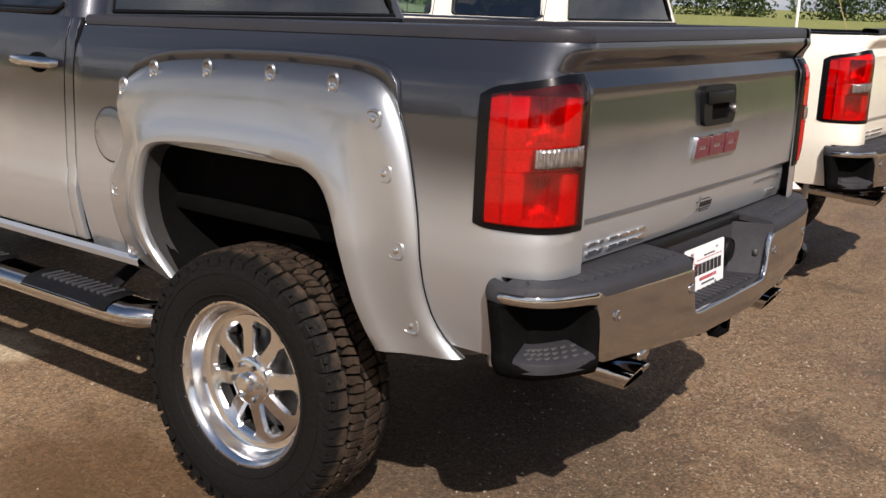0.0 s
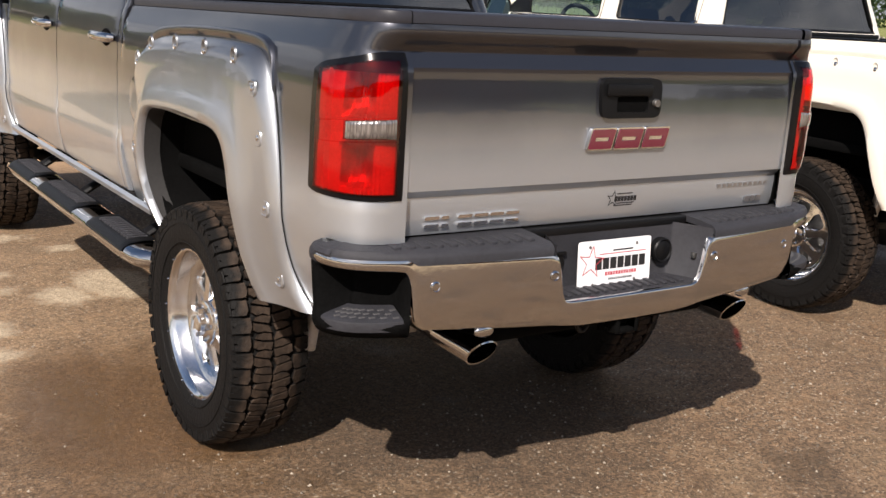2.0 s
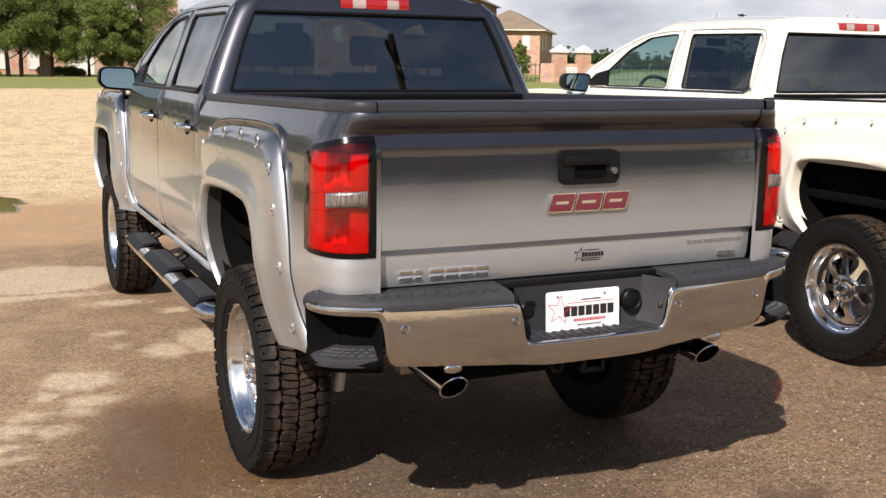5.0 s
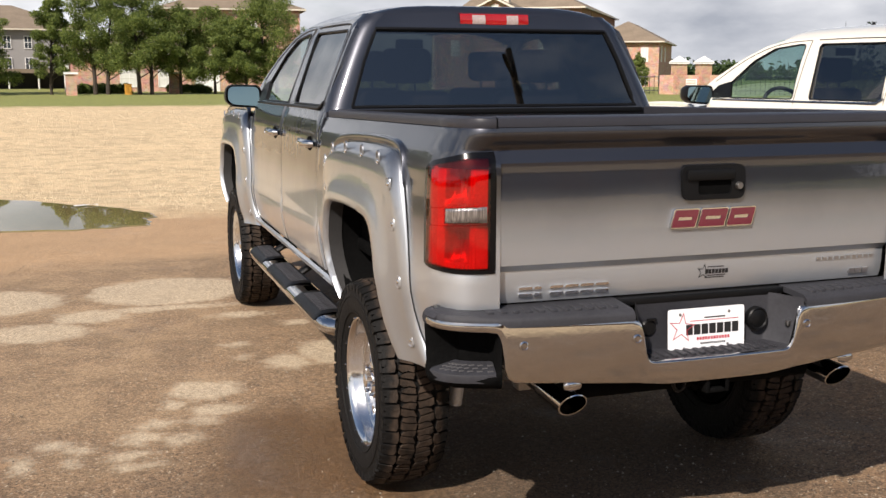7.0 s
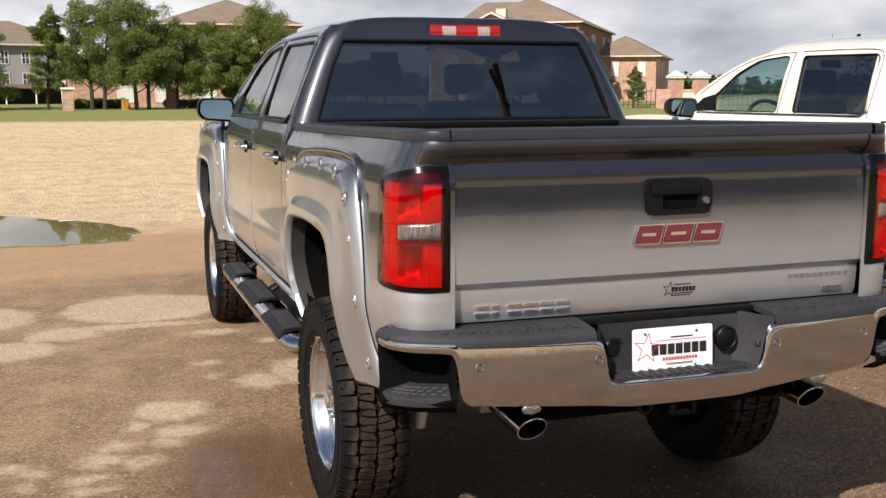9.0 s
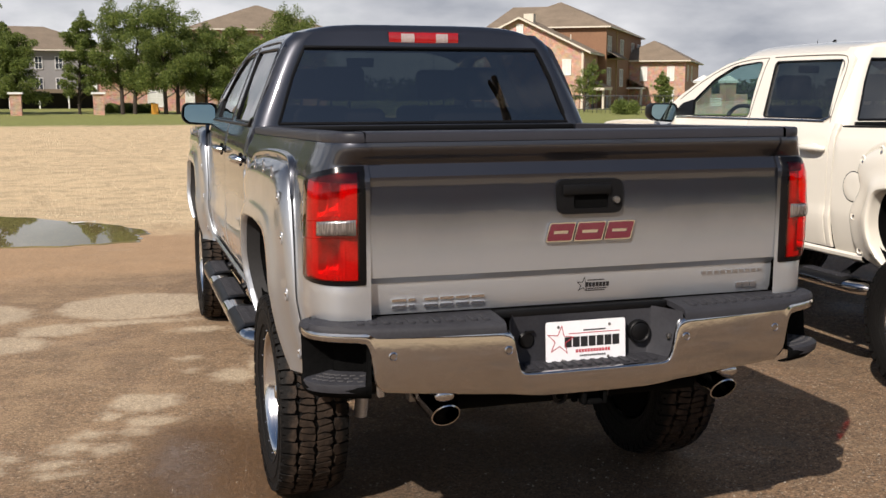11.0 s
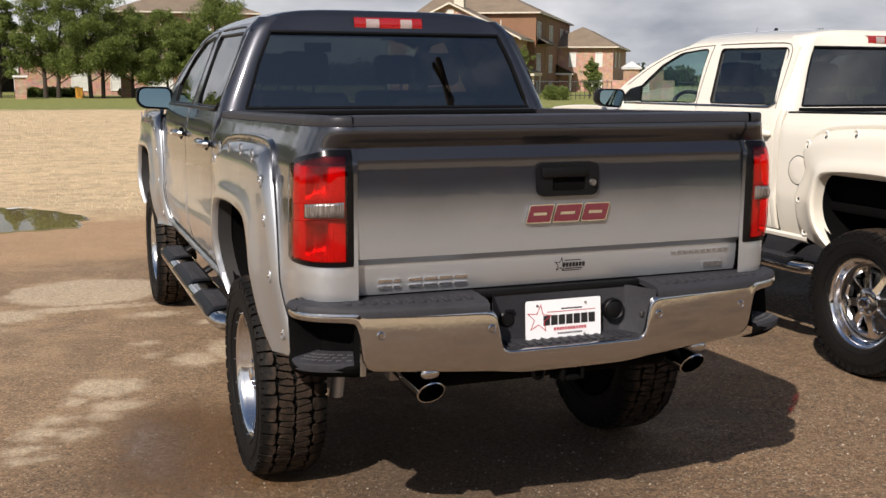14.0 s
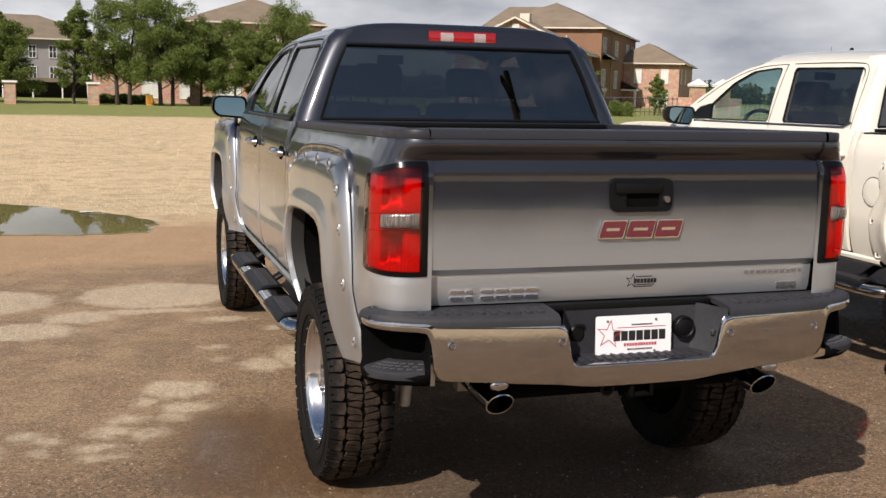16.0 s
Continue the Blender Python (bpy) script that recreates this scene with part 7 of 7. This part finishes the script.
box(bm, -40, -1, -0.3, -0.05, -0.6, 1.7)
part("carport_back", bm, IRON, grey, smooth=False)
for k in range(14):
    part("carport_post", tube(bmesh.new(), [(-2 - k * 2.8, -4.2, -0.7), (-2 - k * 2.8, -4.2, 1.6)], 0.08, 8), WHITE_TRIM, carport)


def pillar(x, y, z, w, h, cap):
    root = new("brick_pillar", None)
    root.location = (x, y, z)
    tagged(root, "square brick pillar with a pale cap by the grass", "pillar", "brick pillars")
    part("shaft", box(bmesh.new(), -w, w, -w, w, -0.6, h), BRICK, root, smooth=False)
    bm = bmesh.new()
    box(bm, -w - 0.12, w + 0.12, -w - 0.12, w + 0.12, h, h + 0.14)
    if cap:
        base = [bm.verts.new((a * (w + 0.15), b * (w + 0.15), h + 0.14)) for a, b in ((-1, -1), (1, -1), (1, 1), (-1, 1))]
        tip = bm.verts.new((0, 0, h + 0.62))
        for k in range(4):
            bm.faces.new((base[k - 1], base[k], tip))
    part("cap", bm, WHITE_TRIM, root, "white pyramid cap" if cap else "pale flat cap", smooth=False)


for px, py in ((42.3, 69.4), (44.0, 68.6)):
    pillar(px, py, -0.25, 0.45, 2.35, True)
for px, py in ((-8.1, 78.5), (-2.45, 78.5), (5.3, 84.5)):
    pillar(px, py, -0.28, 0.38, 1.55, False)
sign = new("monument_sign", None)
sign.location, sign.rotation_euler = (43.15, 69.0, -0.25), (0, 0, radians(-28))
tagged(sign, "low brick entrance wall with a pale sign panel", "sign")
part("wall", box(bmesh.new(), -2.4, 2.4, -0.2, 0.2, -0.5, 1.5), BRICK, sign, smooth=False)
part("panel", box(bmesh.new(), -0.45, 0.45, -0.26, -0.2, 0.6, 1.2), WHITE_TRIM, sign, "pale sign panel", smooth=False)
for k in range(3):
    part("sign_bar", box(bmesh.new(), -0.35, 0.35, -0.275, -0.262, 0.68 + 0.17 * k, 0.76 + 0.17 * k), BRICK, sign, smooth=False)


def iron_fence(x0, y0, x1, y1, z):
    root = new("iron_fence", None)
    root.location = (x0, y0, z)
    tagged(root, "black iron railing in front of the houses", "fence")
    way = Vector((x1 - x0, y1 - y0, 0))
    n = int(way.length / 0.35)
    for h in (0.3, 1.35):
        part("rail", tube(bmesh.new(), [Vector((0, 0, h)), way + Vector((0, 0, h))], 0.035, 6), IRON, root)
    for k in range(n + 1):
        p = way * (k / n)
        part("picket", tube(bmesh.new(), [p + Vector((0, 0, -0.3)), p + Vector((0, 0, 1.5))], 0.025, 5), IRON, root)


iron_fence(30.5, 76.5, 42.0, 69.8, -0.25)
iron_fence(44.6, 68.2, 58.0, 60.0, -0.25)


# ---- trees ----
def leaf_cloud(blobs, count, size, rnd, verts, faces):
    """Small bent leaves scattered through the blobs: (x, y, z, radius, flatness)."""
    total = sum(b[3] ** 2 for b in blobs)
    for cx, cy, cz, r, flat in blobs:
        for _ in range(int(count * r * r / total)):
            d = Vector((rnd.gauss(0, 1), rnd.gauss(0, 1), rnd.gauss(0, 1))).normalized()
            k = r * (0.30 + 0.80 * rnd.random() ** 0.7)
            p = Vector((cx + d.x * k, cy + d.y * k, cz + d.z * k * flat - 0.10 * k * k / r))
            a = Vector((rnd.gauss(0, 1), rnd.gauss(0, 1), rnd.gauss(-0.3, 0.7))).normalized() * size * rnd.uniform(0.5, 1.2)
            b = a.cross(Vector((rnd.gauss(0, 1), rnd.gauss(0, 1), rnd.gauss(0, 1)))).normalized() * size * rnd.uniform(0.25, 0.6)
            i = len(verts)
            verts += [tuple(p - a), tuple(p + b), tuple(p + a - Vector((0, 0, 0.3 * size))), tuple(p - b)]
            faces.append((i, i + 1, i + 2, i + 3))


def tree(x, y, z, height, spread_r, seed, label, stems=1, crown_from=0.25, leaves=34000, size=0.082):
    """A trunk with rising limbs; sprays of leaves at the limbs' ends and along them."""
    rnd = random.Random(seed)
    root = new("tree", None)
    root.location = (x, y, z)
    tagged(root, label, "tree", "trees before the houses")
    blobs = []
    for k in range(stems):
        bm = bmesh.new()
        off = (k - (stems - 1) / 2) * 0.9
        lean = Vector((rnd.uniform(-0.5, 0.5) + off * 0.6, rnd.uniform(-0.5, 0.5), 0))
        pts = [Vector((off, 0, -0.3)) + lean * f * f + Vector((0.12 * rnd.uniform(-1, 1) * f, 0, (0.3 + height * 0.84) * f)) for f in spread(0, 1, 7)]
        tube(bm, pts, [0.020 * height * (1 - 0.88 * f) for f in spread(0, 1, 7)], 8)
        for q in range(int(26 / stems ** 0.5)):
            f = 0.16 + 0.80 * (q + rnd.random()) / (26 / stems ** 0.5)
            base = pts[min(6, int(f * 7))].lerp(pts[min(7, int(f * 7) + 1)], f * 7 % 1)
            ang = q * 2.4 + rnd.uniform(-0.5, 0.5)
            shape = math.sin(math.pi * min(1.0, 0.20 + 0.78 * f)) ** 0.7
            reach = spread_r * shape * rnd.uniform(0.55, 1.05)
            tip = base + Vector((math.cos(ang) * reach, math.sin(ang) * reach, 0.45 * reach * rnd.uniform(0.3, 1.3) + 0.03 * height))
            mid = base.lerp(tip, 0.5) + Vector((0, 0, 0.12 * reach))
            tube(bm, [base, mid, tip], [0.006 * height * (1.2 - f), 0.0035 * height * (1.2 - f), 0.0012 * height], 5)
            for g, size_of in ((1.0, 0.22), (0.75, 0.28), (0.5, 0.27)):
                c = base.lerp(tip, g) + Vector((rnd.gauss(0, 0.16), rnd.gauss(0, 0.16), rnd.gauss(0.05, 0.12))) * spread_r * 0.6
                if c.z > height * crown_from:
                    blobs.append((c.x, c.y, c.z, spread_r * size_of * rnd.uniform(0.6, 1.15), rnd.uniform(0.6, 0.95)))
        top = pts[-1]
        blobs.append((top.x, top.y, top.z + 0.03 * height, spread_r * 0.24, 1.3))
        blobs.append((top.x, top.y, top.z + 0.09 * height, spread_r * 0.13, 1.5))
        part("trunk", bm, BARK, root, "dark trunk with limbs")
    verts, faces = [], []
    leaf_cloud(blobs, leaves, size, rnd, verts, faces)
    me = bpy.data.meshes.new("crown")
    me.from_pydata(verts, [], faces)
    me.materials.append(LEAF)
    new("crown", me).parent = root
    return root


tree(-8.6, 82.4, -0.3, 7.0, 2.4, 1, "leafy green street tree on the grass verge", 1, 0.18)
tree(-3.9, 82.2, -0.3, 8.2, 1.75, 2, "tall narrow green tree on the grass verge", 1, 0.20, 24000)
tree(-0.3, 81.6, -0.3, 9.1, 2.6, 3, "broad leafy tree with twin dark trunks", 2, 0.20, 40000)
tree(2.9, 81.2, -0.3, 9.4, 2.7, 4, "leafy green tree with dark trunk beside a broad one", 2, 0.22, 38000)
tree(5.6, 82.3, -0.3, 7.2, 2.8, 5, "lower round-headed green tree", 1, 0.18)
tree(8.3, 82.6, -0.3, 7.0, 2.7, 6, "light green tree behind the truck", 1, 0.16)
tree(10.8, 82.8, -0.3, 6.3, 2.3, 16, "light green tree beside the brick house", 1, 0.16)
tree(13.0, 84.0, -0.3, 9.0, 3.0, 7, "tall light green tree with an open top", 2, 0.20, 30000)
tree(-14.0, 83.0, -0.3, 9.6, 2.9, 8, "leafy green street tree on the grass verge")
tree(-20.0, 84.0, -0.3, 10.4, 3.2, 9, "leafy green street tree on the grass verge")
for k, (tx, ty, th) in enumerate(((-11.3, 86.0, 11.0), (-17.2, 85.0, 12.0), (-23.5, 84.0, 11.0), (-27.5, 82.0, 12.5), (-32.0, 79.0, 11.5))):
    tree(tx, ty, -0.3, th, 3.3, 30 + k, "tall leafy green tree along the grass verge", 1, 0.16, 9000, 0.17)
tree(41.0, 73.6, -0.3, 3.6, 0.9, 10, "young slender tree by the brick pillars", 1, 0.2, 4000, 0.08)
tree(43.4, 77.0, -0.3, 3.4, 0.8, 14, "young slender tree by the brick pillars", 1, 0.2, 4000, 0.08)
tree(37.2, 80.0, -0.3, 4.6, 1.3, 15, "young tree in front of the brown house", 1, 0.2, 5000, 0.08)


def bush(x, y, z, r, seed):
    rnd = random.Random(seed)
    root = new("bush", None)
    root.location = (x, y, z)
    tagged(root, "rounded green bush on the grass", "bush", "bushes")
    blobs = [(rnd.uniform(-1, 1) * r, rnd.uniform(-0.5, 0.5) * r, r * rnd.uniform(0.3, 0.75), r * rnd.uniform(0.4, 0.6), 0.9) for _ in range(7)]
    verts, faces = [], []
    leaf_cloud(blobs, 4000, 0.08, rnd, verts, faces)
    me = bpy.data.meshes.new("foliage")
    me.from_pydata(verts, [], faces)
    me.materials.append(LEAF)
    new("foliage", me).parent = root


bush(35.0, 68.2, -0.3, 1.1, 3)
for k, bx in enumerate((-1.2, 0.2, 1.0, 5.8, 7.6)):
    bush(bx, 86.0, -0.35, 0.75, 20 + k)


def woodland(name, pts, height, deep, count, size, seed, label):
    """A far belt of trees, too many to count."""
    rnd = random.Random(seed)
    verts, faces, blobs = [], [], []
    for (x0, y0), (x1, y1) in zip(pts, pts[1:]):
        long = math.hypot(x1 - x0, y1 - y0)
        for _ in range(int(long / (height * 0.16))):
            f = rnd.random()
            r = height * rnd.uniform(0.20, 0.38)
            x, y = x0 + (x1 - x0) * f + rnd.uniform(-deep, deep), y0 + (y1 - y0) * f + rnd.uniform(-deep, deep)
            top = height * (0.72 + 0.30 * noise.noise((x * 0.05, y * 0.05, seed)) + rnd.uniform(-0.10, 0.12))
            for h in (0.16, 0.48, 0.80):
                blobs.append((x + rnd.uniform(-1, 1), y, top * h + ground_z(x, y), r * (1.1 - 0.4 * h), 1.0))
    leaf_cloud(blobs, count, size, rnd, verts, faces)
    me = bpy.data.meshes.new(name)
    me.from_pydata(verts, [], faces)
    me.materials.append(LEAF_FAR)
    tagged(new(name, me), label, "woodland", kind="stuff")


woodland("woodland", [(165, 190), (215, 110), (240, 20), (235, -80), (190, -170)], 14.0, 7, 70000, 0.60, 1, "far dark green belt of trees across the field")
woodland("woodland", [(150, -200), (60, -75), (-40, -62), (-75, -40), (-110, -20), (-150, 10), (-140, 90), (-95, 150), (-40, 175)], 13.0, 7, 26000, 1.0, 2, "belt of trees round the far side of the lot")
woodland("woodland", [(-60, 170), (20, 190), (90, 210), (165, 190)], 5.5, 6, 14000, 0.8, 3, "low belt of trees behind the houses")


# ---- small far things ----
box_root = new("utility_box", None)
box_root.location = (1.6, 81.0, -0.3)
tagged(box_root, "small yellow utility box under the trees", "utility box")
YELLOW = simple("yellow_enamel", (0.55, 0.26, 0.03), 0.5, 0, 0.15, 3)
part("cabinet", box(bmesh.new(), -0.26, 0.26, -0.2, 0.2, -0.1, 0.75, 0.03), YELLOW, box_root, smooth=False)
part("lid", box(bmesh.new(), -0.29, 0.29, -0.23, 0.23, 0.75, 0.82, 0.02), YELLOW, box_root, smooth=False)
bm = bmesh.new()
rows = []
for i in range(9):
    rows.append([Vector((-0.16 + 0.04 * i + 0.01 * noise.noise((i, j, 2.0)), 0.05 * (j - 1.5) * (0.6 + 0.4 * math.sin(i * 0.8)), 0.006 + 0.020 * abs(noise.noise((i * 0.9, j * 1.7, 5.0))))) for j in range(4)])
scrap = part("litter_scrap", lattice(bm, rows), WHITE_TRIM, None, "crumpled white paper scrap at the puddle's edge", smooth=False)
scrap.location = (-2.00, 11.95, POOL[5] - 0.018 * (11.95 - POOL[1]) + 0.004)
tagged(scrap, "crumpled white paper scrap at the puddle's edge", "litter")


# ---- poles and far small things ----
def pole(x, y, z, h, r, lean, mat, label, arm=False):
    root = new("utility_pole", None)
    root.location = (x, y, z)
    tagged(root, label, "pole", "poles by the field")
    part("post", tube(bmesh.new(), [(0, 0, -0.5), (lean * 0.5, 0, h / 2), (lean, 0, h)], [r, r * 0.9, r * 0.75], 10), mat, root)
    if arm:
        part("cross_arm", box(bmesh.new(), lean - 0.06, lean + 0.06, -1.2, 1.2, h - 0.8, h - 0.65), mat, root)
    return root


pole(45.3, 25.7, -0.05, 10.0, 0.16, 0.1, WOOD, "weathered wooden utility pole by the field", True)
pole(66.0, 22.0, -0.05, 9.0, 0.10, 0.0, WHITE_TRIM, "slender white pole by the field")
back_pole = pole(9.5, -16.2, -0.05, 11.8, 0.17, -0.7, BARK, "leaning wooden utility pole with a cross arm behind the lot", True)
back_pole.rotation_euler = (0, 0, radians(35))
guy = new("guy_wire", None)
guy.location = (54.6, 15.2, 0)
tagged(guy, "slanting guy wire with a yellow sleeve", "wire")
part("strand", tube(bmesh.new(), [(0, 0, -0.1), (0.8, 3.6, 9.0)], 0.025, 6), simple_tan, guy)

arch = new("arched_sign", None)
arch.location, arch.rotation_euler = (58.9, 32.0, -0.1), (0, 0, radians(62))
tagged(arch, "white arched sign board standing by the road", "sign")
loop = [(-0.95, -0.3), (0.95, -0.3), (0.95, 0.45), (0.75, 0.5)] + [(0.75 * math.cos(a), 0.5 + 0.55 * math.sin(a)) for a in spread(0.1, math.pi - 0.1, 12)] + [(-0.75, 0.5), (-0.95, 0.45)]
part("board", plate(bmesh.new(), loop, [], lambda a, b: Vector((a, -0.08, b)), lambda a, b: Vector((a, 0.08, b))), WHITE_TRIM, arch, smooth=False)
loop = [(0.34 * math.cos(a), 0.42 + 0.32 * math.sin(a)) for a in spread(0, math.pi, 12)]
part("arch_panel", plate(bmesh.new(), loop, [], lambda a, b: Vector((a, -0.10, b)), lambda a, b: Vector((a, -0.08, b))), SIDING, arch, smooth=False)

# low building behind the camera, seen mirrored in paint and glass
shop = house_root("sales_building", 22.0, -30.0, 0.0, 180, "long low dark brown building across the lot")
walls(shop, 0.0, 44.0, 0, 14.0, 4.8, STUCCO)
part("parapet", box(bmesh.new(), -0.2, 44.2, -0.2, 14.2, 4.8, 5.4), SHINGLE, shop, smooth=False)
for k in range(10):
    frame_window(shop, lambda a, b, o: Vector((a, -o, b)), 3.0 + k * 4.2, 0.7, 2.4, 2.2, blind=False)
